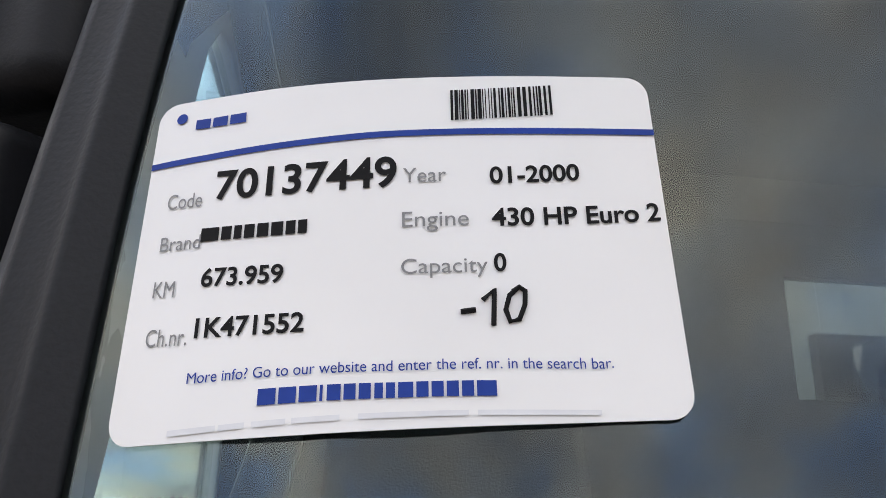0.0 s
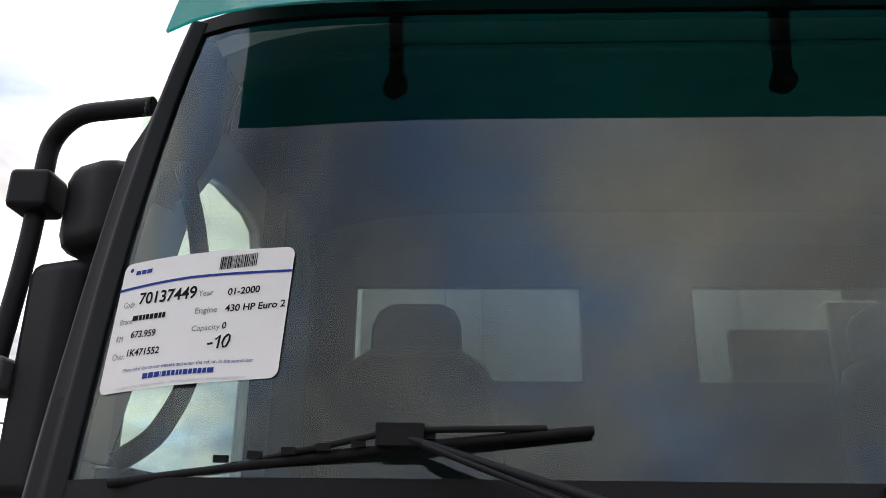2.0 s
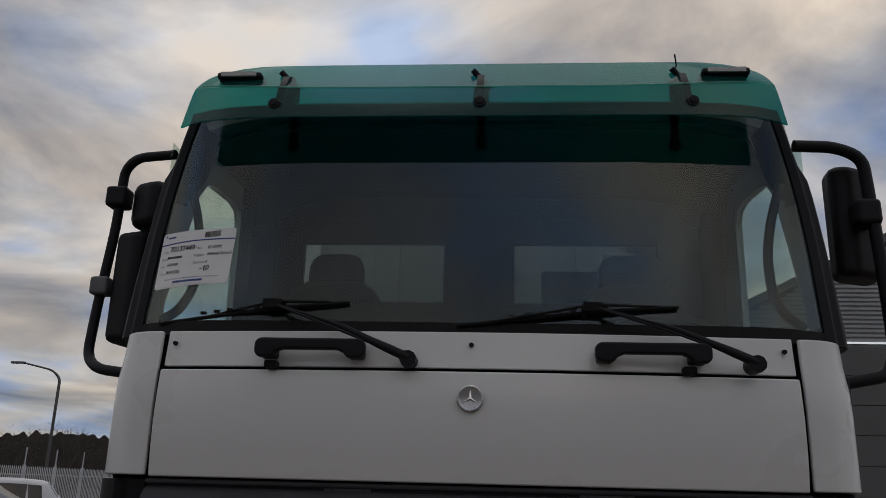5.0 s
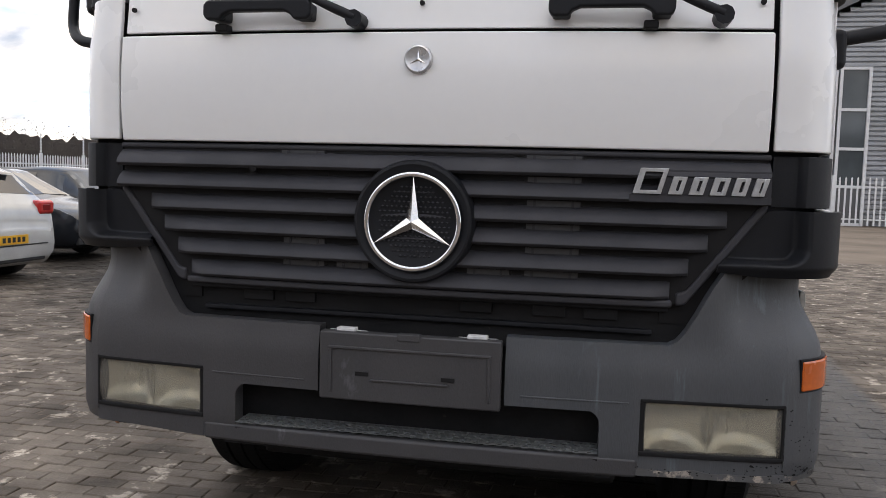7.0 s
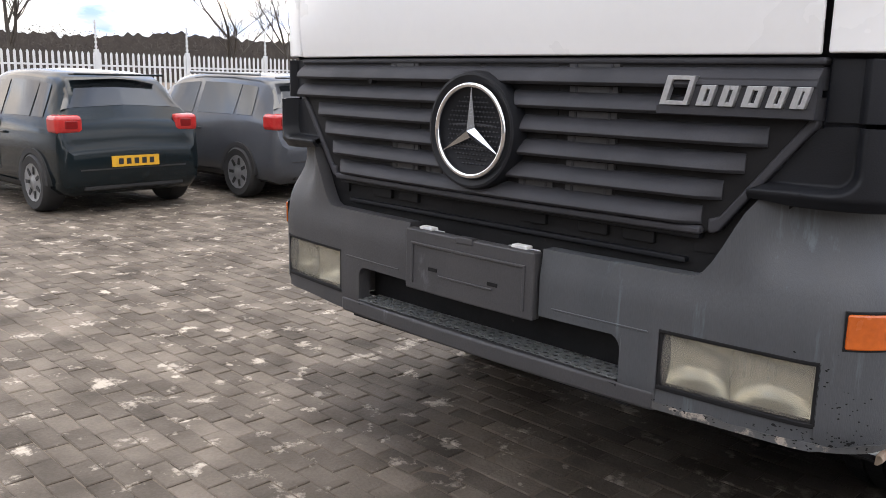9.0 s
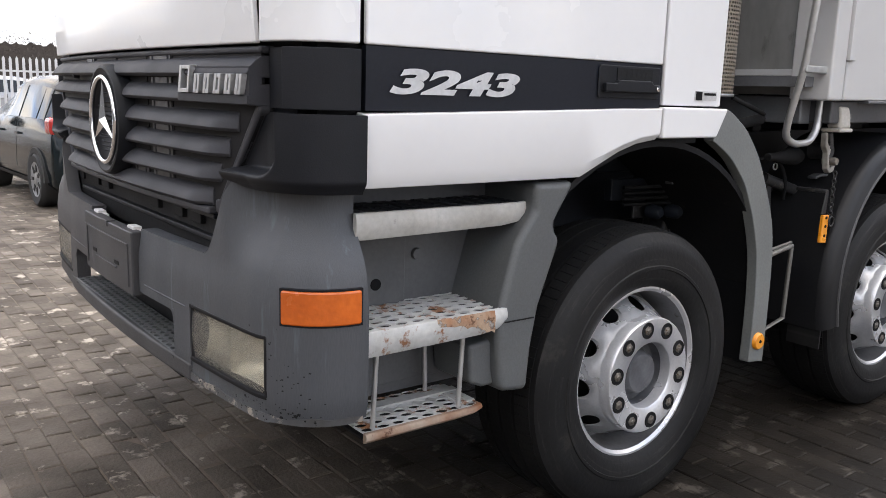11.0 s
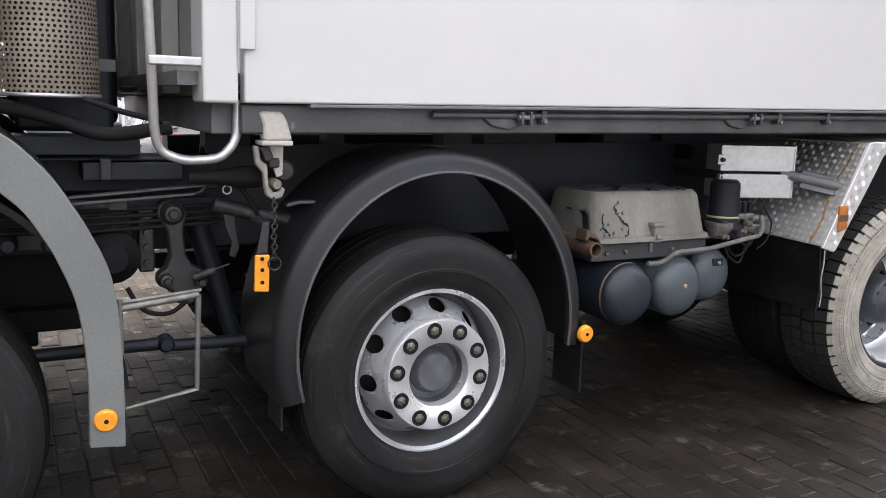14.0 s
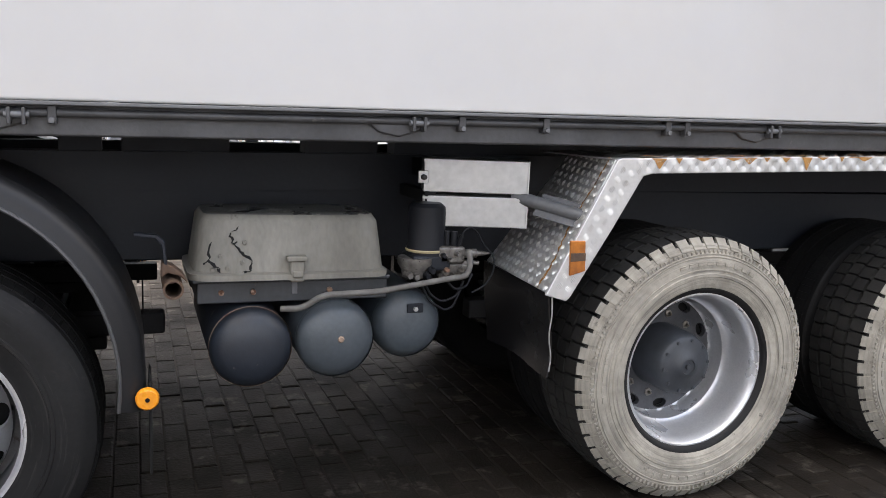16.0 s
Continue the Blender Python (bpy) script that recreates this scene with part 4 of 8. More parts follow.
    # indicator
    ind = part("indicator", skins((1.10 * k, 1.292 * k, .828, .914, {"off": lambda s, z: .041 - tuck(s), "thick": .06, "ns": 12, "nz": 4})), ORANGE, bumper, "orange corner indicator lens", .006)
    part("indicator_rim", skins((1.096 * k, 1.295 * k, .824, .9185, {"off": lambda s, z: .0355 - tuck(s), "thick": .03, "ns": 12, "nz": 2})), GASKET, ind)
# flakes and chips round the scuffed corner
rg = random.Random(8)
flake = bmesh.new()
for q in range(150):
    if q < 90:
        a, z = rg.gauss(1.07, .06), rg.choice((rg.gauss(.60, .02), rg.gauss(.70, .06)))
    else:
        a, z = rg.uniform(.62, 1.2), rg.gauss(.585, .012)
    if LAMP0 - .01 < a < LAMP1 + .01 and LZ0 - .012 < z < LZ1 + .01 or z < .57 or a > 1.28 or 1.08 < a and .815 < z < .93:
        continue
    r = rg.uniform(.0008, .0024) * (1.8 if rg.random() < .12 else 1.0)
    (x, y), (xa, ya), (xb, yb) = plan(a), plan(a - .01), plan(a + .01)
    side_ = Vector((xb - xa, yb - ya, 0)).normalized()
    nrm = Vector((side_.y, -side_.x, 0))
    o = Vector((x, y, z)) + nrm * ((bneck(a, z) if a > LAMP1 or z > LZ1 else .03 - tuck(a)) + .0042)
    flake.faces.new([flake.verts.new(o + side_ * (r * 1.6 * math.cos(w) * rg.uniform(.6, 1.2)) + Vector((0, 0, r * math.sin(w) * rg.uniform(.6, 1.2)))) for w in np.linspace(0, 2 * math.pi, 8)[:-1]])
tagged(part("paint_chip", flake, GASKET, bumper, "dark chips in the bumper paint"), kind="stuff")
# middle with hinged plate holder
# rounded upper ends of the step opening
for k in (-1, 1):
    yf = plan(.54)[1] - .0335
    arc = [(k * (.520 + .042 * math.cos(a)), .705 + .042 * math.sin(a)) for a in np.linspace(0, math.pi / 2, 8)]
    part("opening_corner", prisms("y", ([(k * .565, .750), (k * .565, .705), *arc, (k * .520, .750)], yf, yf + .03)), BUMPER_W if k > 0 else BUMPER, bumper)
mid = part("middle_panel", skins((-.275, .275, .728, .935, {"off": .052, "thick": .04, "ns": 6, "nz": 6})), BUMPER, bumper, "grey hinged number plate holder, empty", .006)
part("plate_ledge", skins((-.245, .245, .885, .893, {"off": .058, "thick": .012, "ns": 6, "nz": 1}), (-.245, -.235, .752, .888, {"off": .056, "thick": .012, "ns": 1, "nz": 1}), (.235, .245, .752, .888, {"off": .056, "thick": .012, "ns": 1, "nz": 1}),
                          (-.115, .12, .792, .798, {"off": .057, "thick": .012, "ns": 3, "nz": 1})), BUMPER, mid, "", .002)
for x in (-.14, .12):
    part("slot", skins((x - .02, x + .02, .806, .818, {"off": .0545, "thick": .02, "ns": 1, "nz": 1})), GASKET, mid)
part("notch", skins((-.035, .035, .918, .94, {"off": .056, "thick": .03, "ns": 1, "nz": 1})), BUMPER, mid, "", .004)
for x in (-.20, .20):
    part("hinge", skins((x - .06, x + .06, .921, .934, {"off": .048, "thick": .05, "ns": 3, "nz": 1}), (x - .03, x + .03, .93, .944, {"off": .03, "thick": .03, "ns": 2, "nz": 1})), mat("worn_white", (.7, .7, .7), (.5, .5, .5), 30, .5) if "worn_white" not in bpy.data.materials else bpy.data.materials["worn_white"], mid, "white worn hinge", .003)
# lower lip and step with holes
part("lower_lip", skins((-.672, .672, .556, .615, {"off": lambda s, z: .036, "thick": .035, "ns": 24, "nz": 3})), BUMPER, bumper, "", .012)


def tread_plate(x0, x1, y0, y1, z, nx, ny, depth=.003, hole=(.012, .008), rows=True):
    """A plate with oval holes, as a top sheet of cells with openings, and a skirt."""
    bm = bmesh.new()
    K = 16
    for i in range(nx):
        for j in range(ny):
            ax, bx = x0 + (x1 - x0) * i / nx, x0 + (x1 - x0) * (i + 1) / nx
            ay, by = y0 + (y1 - y0) * j / ny, y0 + (y1 - y0) * (j + 1) / ny
            cx, cy = (ax + bx) / 2, (ay + by) / 2
            if rows and j % 2:
                cx += (bx - ax) * .16
            else:
                cx -= (bx - ax) * .16
            out, inn, low = [], [], []
            for q in range(K):
                a = 2 * math.pi * q / K
                c, s = math.cos(a), math.sin(a)
                m = max(abs(c), abs(s))
                out.append(bm.verts.new(((ax + bx) / 2 + c / m * (bx - ax) / 2, cy + s / m * (by - ay) / 2, z)))
                inn.append(bm.verts.new((cx + c * hole[0], cy + s * hole[1], z + .0015)))
                low.append(bm.verts.new((cx + c * hole[0], cy + s * hole[1], z - depth)))
            for q in range(K):
                w = (q + 1) % K
                bm.faces.new((out[q], out[w], inn[w], inn[q]))
                bm.faces.new((inn[q], inn[w], low[w], low[q]))
    bmesh.ops.remove_doubles(bm, verts=bm.verts, dist=.0001)
    return bm


part("bumper_step", tread_plate(-.56, .56, -.045, .06, .622, 30, 4, hole=(.011, .009)), FENDER, bumper, "perforated step in the bumper")
# black sheet added below the holes in place of the shade in them
part("step_underside", boxes((-.56, .56, -.04, .06, .600, .606)), GASKET, bumper)
part("step_recess", boxes((-.60, .60, .075, .09, .56, .95), (-.6, .6, -.03, .09, .55, .565)), DARK, bumper)
# dark crossmember with details above the plate holder
cm = part("front_crossmember", boxes((-.80, .80, .05, .09, .90, 1.09)), DARK, bumper)
for x in (-.52, -.38, .18, .4, .55):
    part("crossmember_rib", boxes((x - .05, x + .05, .035, .055, 1.0, 1.035)), DARK, cm, "", .004)
part("intercooler_lip", boxes((-.74, .74, .02, .06, 1.035, 1.05), (-.70, .70, .03, .06, .965, .98)), BLACKP, cm, "", .004)

# ---- entry steps and fender column on both sides
for k in (-1, 1):
    def sx(a, b):
        return sorted((a * k, b * k))
    entry = new("entry_steps")
    entry.parent = truck
    part("entry_back", boxes((*sx(.93, .955), .2, .95, .52, 1.15)), ENTRYG, entry, "grey step well panel")
    part("entry_panel", boxes((*sx(.955, .968), .24, .50, .79, 1.02), (*sx(.955, .962), .24, .72, .55, .70)), ENTRYG, entry, "", .004)
    part("panel_hole", lathe(bmesh.new(), [(0, .9705 * k), (.017, .9705 * k), (.019, .96 * k)], 14, "x", (0, .40, .855)), INK, entry)
    part("panel_bolt", lathe(bmesh.new(), [(0, .968 * k), (.016, .967 * k), (.018, .95 * k)], 12, "x", (0, .545, .93)), ENTRYG, entry)
    part("entry_front", boxes((*sx(.95, 1.165), .21, .235, .56, .93), (*sx(.95, 1.09), .21, .235, .93, 1.12)), ENTRYG, entry)
    for z, y0, y1, xo, m in ((1.09, .222, .80, 1.142, STEPW), (.795, .226, .70, 1.188, LIGHTM), (.508, .25, .645, 1.158, LIGHTM)):
        st = part("step", tread_plate(*sx(.955, xo), y0, y1, z, 6, 9 if z > .6 else 8, hole=(.0125, .019), rows=False), m if z < 1 else BLACKP, entry, "perforated entry step, worn and rusty")
        h = .068 if z > .6 else .026
        edge = bmesh.new()
        last = None
        for y, f in ((y0, 1.0), (y0 + .05, 1.0), (y1 - .09, .92), (y1 - .03, .80), (y1 + .008, .62)):
            ox = xo - (.0 if y < y1 - .02 else .012)
            cur = [edge.verts.new((x * k, y, z + dz)) for x, dz in ((ox - .004, .003), (ox + .008, .002), (ox + .013, -h * .2), (ox + .013, -h * f * .62), (ox + .002, -h * f), (ox - .006, -h * f))]
            if last:
                for q in range(6):
                    edge.faces.new((last[q], last[(q + 1) % 6], cur[(q + 1) % 6], cur[q]))
            else:
                edge.faces.new(cur)
            last = cur
        edge.faces.new(last[::-1])
        box(edge, *sx(.955, xo - .006), y1, y1 + .008, z - h * .6, z + .002)
        part("step_edge", edge, m if z > .6 else RUST, st, "", .002)
        if .6 < z < 1:
            worn = bmesh.new()
            rg = random.Random(3)
            last = None
            for q in range(15):
                y = y1 - .25 + .20 * q / 14
                d = (.004 + .045 * (q / 14) ** 1.5) * rg.uniform(.65, 1.15)
                cur = [worn.verts.new((x * k, y, zz)) for x, zz in ((xo + .009, z + .0045), (xo + .0148, z - .012), (xo + .0148, z - .012 - d))]
                if last:
                    for w in range(2):
                        worn.faces.new((last[w], cur[w], cur[w + 1], last[w + 1]))
                last = cur
            part("worn_corner", worn, RUSTY, st, "rusted edge of the step")
        # added black sheet that makes the tread's holes look shaded
        part("step_underside", boxes((*sx(.958, xo - .004), y0 + .004, y1 - .004, z - .022, z - .016)), GASKET, st)
    for y in (.275, .56):
        part("hanger", tubes(([(1.16 * k, y, .52), (1.16 * k, y + .01, .75)], .007)), ZINC, entry)
    part("hanger", tubes(([(1.0 * k, .56, .52), (1.0 * k, .55, .78)], .007)), ZINC, entry)
    part("lower_stay", boxes((*sx(.97, 1.12), .60, .655, .50, .512), (*sx(1.0, 1.03), .3, .66, .495, .515)), LIGHTM, entry)
    out = [(.80, 1.15), (.962, 1.15), (.885, 1.035), (.885, 1.01), (.912, .975), (.838, .785), (.815, .66), (.805, .527), (.70, .54), (.685, .60), (.672, .76), (.735, .98), (.80, 1.07)]
    part("fender_column", prisms("x", (out, *sx(.93, 1.185))), FENDER, entry, "grey plastic fender column", .022)
    part("column_foot", prisms("x", ([(.60, .69), (.61, .575), (.66, .555), (.73, .56), (.73, .70)], *sx(.97, 1.15))), FENDER, entry, "", .012)
    part("column_groove", boxes((*sx(1.184, 1.187), .70, .812, .752, .756)), GASKET, entry)
    # arch liner over the first wheel
    ctr = (1.36, .505)
    ang = np.linspace(radians(4), radians(160), 28)
    lin = bmesh.new()
    band(lin, [(ctr[0] + .72 * math.cos(a), ctr[1] + .02 + .74 * math.sin(a)) for a in ang], [(ctr[0] + .70 * math.cos(a), ctr[1] + .02 + .72 * math.sin(a)) for a in ang], "x", *sx(.70, 1.16))
    part("arch_liner", lin, DARK, entry, "black wheel arch liner")
    # rear fender band
    o = [(1.665, 1.37), (1.71, 1.357), (1.80, 1.303), (1.86, 1.245), (1.905, 1.19), (1.95, 1.115), (1.99, 1.04), (2.035, .93), (2.056, .79), (2.062, .60), (2.06, .40)]
    i = [(1.612, 1.26), (1.64, 1.248), (1.72, 1.203), (1.775, 1.156), (1.825, 1.104), (1.866, 1.035), (1.90, .968), (1.943, .845), (1.962, .70), (1.966, .56), (1.962, .412)]
    o, i = fair(o), fair(i)
    fd = part("rear_fender", band(bmesh.new(), o, i, "x", *sx(1.14, 1.182)), FENDER_L, entry, "weathered grey rear half of the front fender", .013)
    part("fender_roll", band(bmesh.new(), o, [(y - .02, z - .02) for y, z in o], "x", *sx(.75, 1.14)), GUARDP, fd)
    mk = part("side_marker", lathe(bmesh.new(), [(0, 1.196 * k), (.028, 1.196 * k), (.033, 1.19 * k), (.034, 1.178 * k)], 24, "x", (0, 2.008, .491)), AMBER, fd, "round amber side reflector")
    part("reflector_core", lathe(bmesh.new(), [(0, 1.199 * k), (.006, 1.199 * k), (.007, 1.195 * k)], 12, "x", (0, 2.008, .491)), INK, mk)

# ---- wheels


DUSTT = mat("dusty_tread", (.020, .0195, .018), (.011, .0108, .0105), 6, .85, bump=.5, bscale=60)


WELL = mat("shaded_rim_well", (.20, .20, .205), (.13, .13, .132), 9, .55, .3, bump=.1, spots=(.08, .07, .06), spot_at=.62)


def wheel(name, label, deep, dusty):
    """A wheel with its axle along x, outer side to +x; the outer rim edge lies at x = 0."""
    w = thing(name, label, "wheel")
    R = .525 if deep else .512
    side = RUBBER_D if dusty else RUBBER
    prof = [(.300, -.004), (.308, .012), (.33, .024), (.345, .03), (.37, .034), (.372, .0385), (.382, .0385), (.385, .035), (.43, .034), (.462, .028), (.466, .024), (.485, .016), (.495, .006)]

    tyre = part("tyre", lathe(bmesh.new(), prof, 96), side, w, "pale dusty truck tyre with block tread" if dusty else "black worn truck tyre")
    tr = bmesh.new()
    lathe(tr, [(.494, .007), (.501, -.006), (R - (.028 if deep else .012), -.014), (R - (.028 if deep else .012), -.27), (.501, -.28), (.495, -.291), (.466, -.309), (.38, -.318), (.30, -.28)], 72)
    part("tread_base", tr, DUSTT if dusty else TREAD, tyre)
    # tread: shoulder blocks and ribs
    tb = bmesh.new()
    nb_ = 54 if deep else 96
    shoulder = bmesh.new()
    for j in range(nb_):
        a0 = 2 * math.pi * j / nb_
        for x0, x1, sh in ((-.074, -.008, 0.0), (-.144, -.082, .4), (-.208, -.150, .1), (-.278, -.216, .5)):
            wd = 2 * math.pi / nb_ * (.84 if deep else .93 if x0 > -.08 or x0 < -.25 else .99)
            p = []
            for r in (R - (.034 if deep else .02), R):
                for a in (a0 + sh * .05 - wd / 2, a0 + sh * .05 + wd / 2):
                    for x in (x0, x1):
                        shr = .0 if r < R else .003
                        rr = r - (.008 if (x > -.02 or x < -.27) else 0)
                        p.append(tb.verts.new((x + (shr if x == x0 else -shr), rr * math.cos(a), rr * math.sin(a))))
            for f in ((4, 5, 7, 6), (0, 1, 5, 4), (2, 6, 7, 3), (0, 4, 6, 2), (1, 3, 7, 5)):
                tb.faces.new([p[q] for q in f])
        if deep:
            wd = 2 * math.pi / nb_ * .74
            p = [shoulder.verts.new((x, r * math.cos(a), r * math.sin(a))) for r, x in ((R - .009, -.007), (.478, .026)) for a in (a0 - wd / 2, a0 + wd / 2)]
            q = [shoulder.verts.new((x, r * math.cos(a), r * math.sin(a))) for r, x in ((R - .02, -.02), (.478, .008)) for a in (a0 - wd / 2, a0 + wd / 2)]
            shoulder.faces.new((p[0], p[1], p[3], p[2]))
            for u, v in ((0, 1), (1, 3), (3, 2), (2, 0)):
                shoulder.faces.new((p[u], p[v], q[v], q[u]))
    part("tread", tb, TREAD if not dusty else DUSTT, tyre)
    if deep:
        tagged(part("shoulder_tread", shoulder, RUBBER_D, tyre), kind="stuff")
    else:
        shoulder.free()
    if dusty:
        for r, x in ((.398, .034), (.446, .031), (.456, .0285)):
            part("sidewall_rib", lathe(bmesh.new(), [(r - .004, x - .002), (r - .0015, x + .0035), (r + .0015, x + .0035), (r + .004, x - .003)], 72), RUBBER_D, tyre)
        part("bead_ring", lathe(bmesh.new(), [(.302, .004), (.309, .0145), (.320, .0205), (.326, .0225)], 72), RUBBER, tyre, "dark ring beside the rim")
        wr = bmesh.new()
        for turn, count in ((20, 9), (115, 7), (200, 9), (290, 6)):
            for j in range(count):
                a = radians(turn + j * 5.5)
                box(wr, .0325, .0375, -.007, .007, -.013, .013, Matrix.Rotation(a, 4, "X") @ Matrix.Translation((0, .421, 0)))
        # fine knurling near the shoulder
        for j in range(150):
            a = 2 * math.pi * j / 150
            box(wr, .0255, .0305, -.006, .006, -.0035, .0035, Matrix.Rotation(a, 4, "X") @ Matrix.Translation((0, .4655, 0)))
        tagged(part("sidewall_relief", wr, RUBBER_D, tyre), kind="stuff")
    # rim
    if not deep:
        bowl = [(.300, -.02), (.308, -.002), (.306, .006), (.298, .006), (.288, -.004), (.285, -.05), (.284, -.15), (.257, -.15), (.257, -.092)]
        disc = [(.257, -.092), (.208, .010)]
        face = [(.208, .010), (.2065, .020), (.206, .048), (.201, .055), (.124, .055), (.118, .050), (.114, .010)]
        zhole, hr, fx = .2325, (.032, .021), .055
    else:
        bowl = [(.300, -.02), (.308, -.002), (.306, .006), (.298, .006), (.287, -.006), (.281, -.05), (.276, -.11), (.264, -.145), (.252, -.155), (.247, -.215), (.238, -.228)]
        disc = [(.238, -.228), (.192, -.238)]
        face = [(.192, -.238), (.13, -.238), (.127, -.230)]
        zhole, hr, fx = .215, (.028, .019), -.238
    rb = bmesh.new()
    lathe(rb, bowl, 60)
    lathe(rb, face, 60)
    (ra, xa), (rb_, xb) = disc
    K = 24
    for j in range(10):
        a0 = 2 * math.pi * (j + .5) / 10
        A, B, C = [], [], []
        for q in range(K):
            t = 2 * math.pi * q / K
            c, s = math.cos(t), math.sin(t)
            m = max(abs(c), abs(s))
            for lst, (da, dr), dx in ((A, (c / m * math.pi / 10, s / m * (ra - rb_) / 2), 0), (B, (c * hr[0] / zhole * 1.15, s * hr[1]), 0), (C, (c * hr[0] / zhole * 1.05, s * hr[1] * .9), -.02)):
                r = (ra + rb_) / 2 + dr
                x = xb + (xa - xb) * (r - rb_) / (ra - rb_) + dx
                lst.append(rb.verts.new((x, r * math.cos(a0 + da), r * math.sin(a0 + da))))
        for q in range(K):
            w2 = (q + 1) % K
            rb.faces.new((A[q], A[w2], B[w2], B[q]))
            rb.faces.new((B[q], B[w2], C[w2], C[q]))
    bmesh.ops.remove_doubles(rb, verts=rb.verts, dist=.0006)
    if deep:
        # darker silver on the inner disc carries the shade of the deep dish
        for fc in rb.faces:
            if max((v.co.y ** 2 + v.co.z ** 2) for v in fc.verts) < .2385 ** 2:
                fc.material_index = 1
    else:
        # the shade deep in the well of the rim is put into its colour
        for fc in rb.faces:
            if min((v.co.y ** 2 + v.co.z ** 2) for v in fc.verts) > .2565 ** 2 and max(v.co.x for v in fc.verts) < -.003:
                fc.material_index = 1
    rim = part("rim", rb, SILVER, w, "silver painted steel rim", mats=(SILVER_SHADED if deep else WELL,))
    part("drum", lathe(bmesh.new(), [(.256, -.21), (.256, -.13), (.15, -.10)] if not deep else [(.236, -.275), (.236, -.262), (.15, -.262)], 32), DARK, rim)
    if not deep:
        hub = [(.114, .012), (.110, -.022), (.088, -.022), (.078, -.010), (.072, .018), (.066, .024), (.03, .026), (0, .026)]
    else:
        hub = [(.130, -.238), (.126, -.10), (.122, -.085), (.116, -.065), (.108, -.058), (.09, -.052), (.055, -.046), (.045, -.036), (.030, -.034), (.028, -.04), (.012, -.04), (.010, -.032), (0, -.032)]
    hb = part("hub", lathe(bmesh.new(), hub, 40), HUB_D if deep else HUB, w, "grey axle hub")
    if deep:
        for j in range(10):
            a = 2 * math.pi * j / 10
            part("hub_bolt", lathe(bmesh.new(), [(0, -.05), (.007, -.05), (.008, -.062)], 6, "x", (0, .101 * math.cos(a), .101 * math.sin(a))), HUB_D, hb)
    nuts = lathe(bmesh.new(), [(0, fx + (.024 if deep else .009)), (.006, fx + (.02 if deep else .0085)), (.008, fx + .006), (.012, fx + .0055), (.0165, fx + .004), (.017, fx + .001), (.017, fx - .01)], 6, "x", (0, .1675, 0))
    nm = link_mesh("wheel_nut", nuts, NUT)
    # dark disc on the flat face paints the shade of a nut recess
    rm = link_mesh("nut_recess", lathe(bmesh.new(), [(.0, fx + .0012), (.0255, fx + .0012), (.0262, fx + .0035), (.0285, fx + .0035), (.0295, fx - .002)], 20, "x", (0, .1675, 0)), DARK)
    for j in range(10):
        n = new("wheel_nut", nm)
        n.matrix_basis = Matrix.Rotation(2 * math.pi * j / 10, 4, "X")
        n.parent = rim
        if not deep:
            n = new("nut_recess", rm)
            n.matrix_basis = Matrix.Rotation(2 * math.pi * j / 10, 4, "X")
            n.parent = rim
    return w


front = wheel("wheel", "front truck wheel, silver steel rim, black worn tyre", False, False)
deepw = wheel("wheel", "rear twin truck wheel, dished silver rim, pale dusty tyre", True, True)
XR = 1.135
for ob, y, z in ((front, 1.362, .472), (front, 3.097, .492), (deepw, 5.70, .515), (deepw, 7.05, .515)):
    for k in (1, -1):
        turn = Matrix.Rotation(-.16 * k if ob is front else .13 * y, 4, "X") @ Matrix.Scale(.982 if ob is front else 1.0, 4)
        c = copy_thing(ob, pose(XR * k, y, z, 0, 0, 0 if k > 0 else 180) @ turn)
        c.parent = truck
        if ob is deepw:
            c2 = copy_thing(front, pose((XR - .35) * k, y, z, 0, 0, 0 if k > 0 else 180) @ Matrix.Rotation(.3, 4, "X"))
            c2.parent = truck
for o in (front, deepw):
    for ch in list(o.children_recursive):
        bpy.data.objects.remove(ch)
    bpy.data.objects.remove(o)
for o in truck.children:
    if o.name.startswith("wheel"):
        for key in ("category",):
            if key in o:
                del o[key]

# ---- chassis
for x in (-.42, .42):
    part("chassis_rail", boxes((x - .04, x + .04, .2, 9.0, .86, 1.14)), CHASSIS, truck, "dark chassis rail", .008)
for y in (2.0, 3.0, 4.2, 5.2, 6.4, 8.0):
    part("crossmember", boxes((-.4, .4, y - .06, y + .06, .9, 1.1)), CHASSIS, truck)
# dark masses added below the engine to keep sky light off the ground
part("engine_undershield", boxes((-.62, .62, .32, 1.72, .40, .46), (-.9, .9, 1.28, 1.43, .40, .52)), DARK, truck, "", .02)
part("engine", boxes((-.38, .38, .5, 2.0, .62, 1.22)), DARK, truck, "dark engine and gearbox below the cab", .03)
for y in (1.355, 3.095, 5.70, 7.05):
    part("axle", tubes(([(-1.0, y, .5), (1.0, y, .5)], .07)), DARK, truck)
    for x in (-.5, .5):
        part("leaf_spring", boxes((x - .04, x + .04, y - .7, y + .7, .60, .68), (x - .04, x + .04, y - .5, y + .5, .55, .60)), DARK, truck, "", .01)

# ---- parts seen between cab and body
# dirty body paint, darkened further for the shade in the gap behind the cab
SHADED_BODY = mat("dirty_shaded_body_paint", (.27, .27, .265), (.19, .188, .18), 2.5, .5, bump=.05, bscale=30, spots=(.12, .118, .11), spot_at=.62, stretch=(1, 1, .4))
EQUIP = mat("oily_black_steel", (.034, .034, .035), (.018, .018, .019), 9, .5, .2, bump=.3, bscale=70, spots=(.085, .078, .068), spot_at=.6)
gap = new("chassis_equipment")
gap.parent = truck
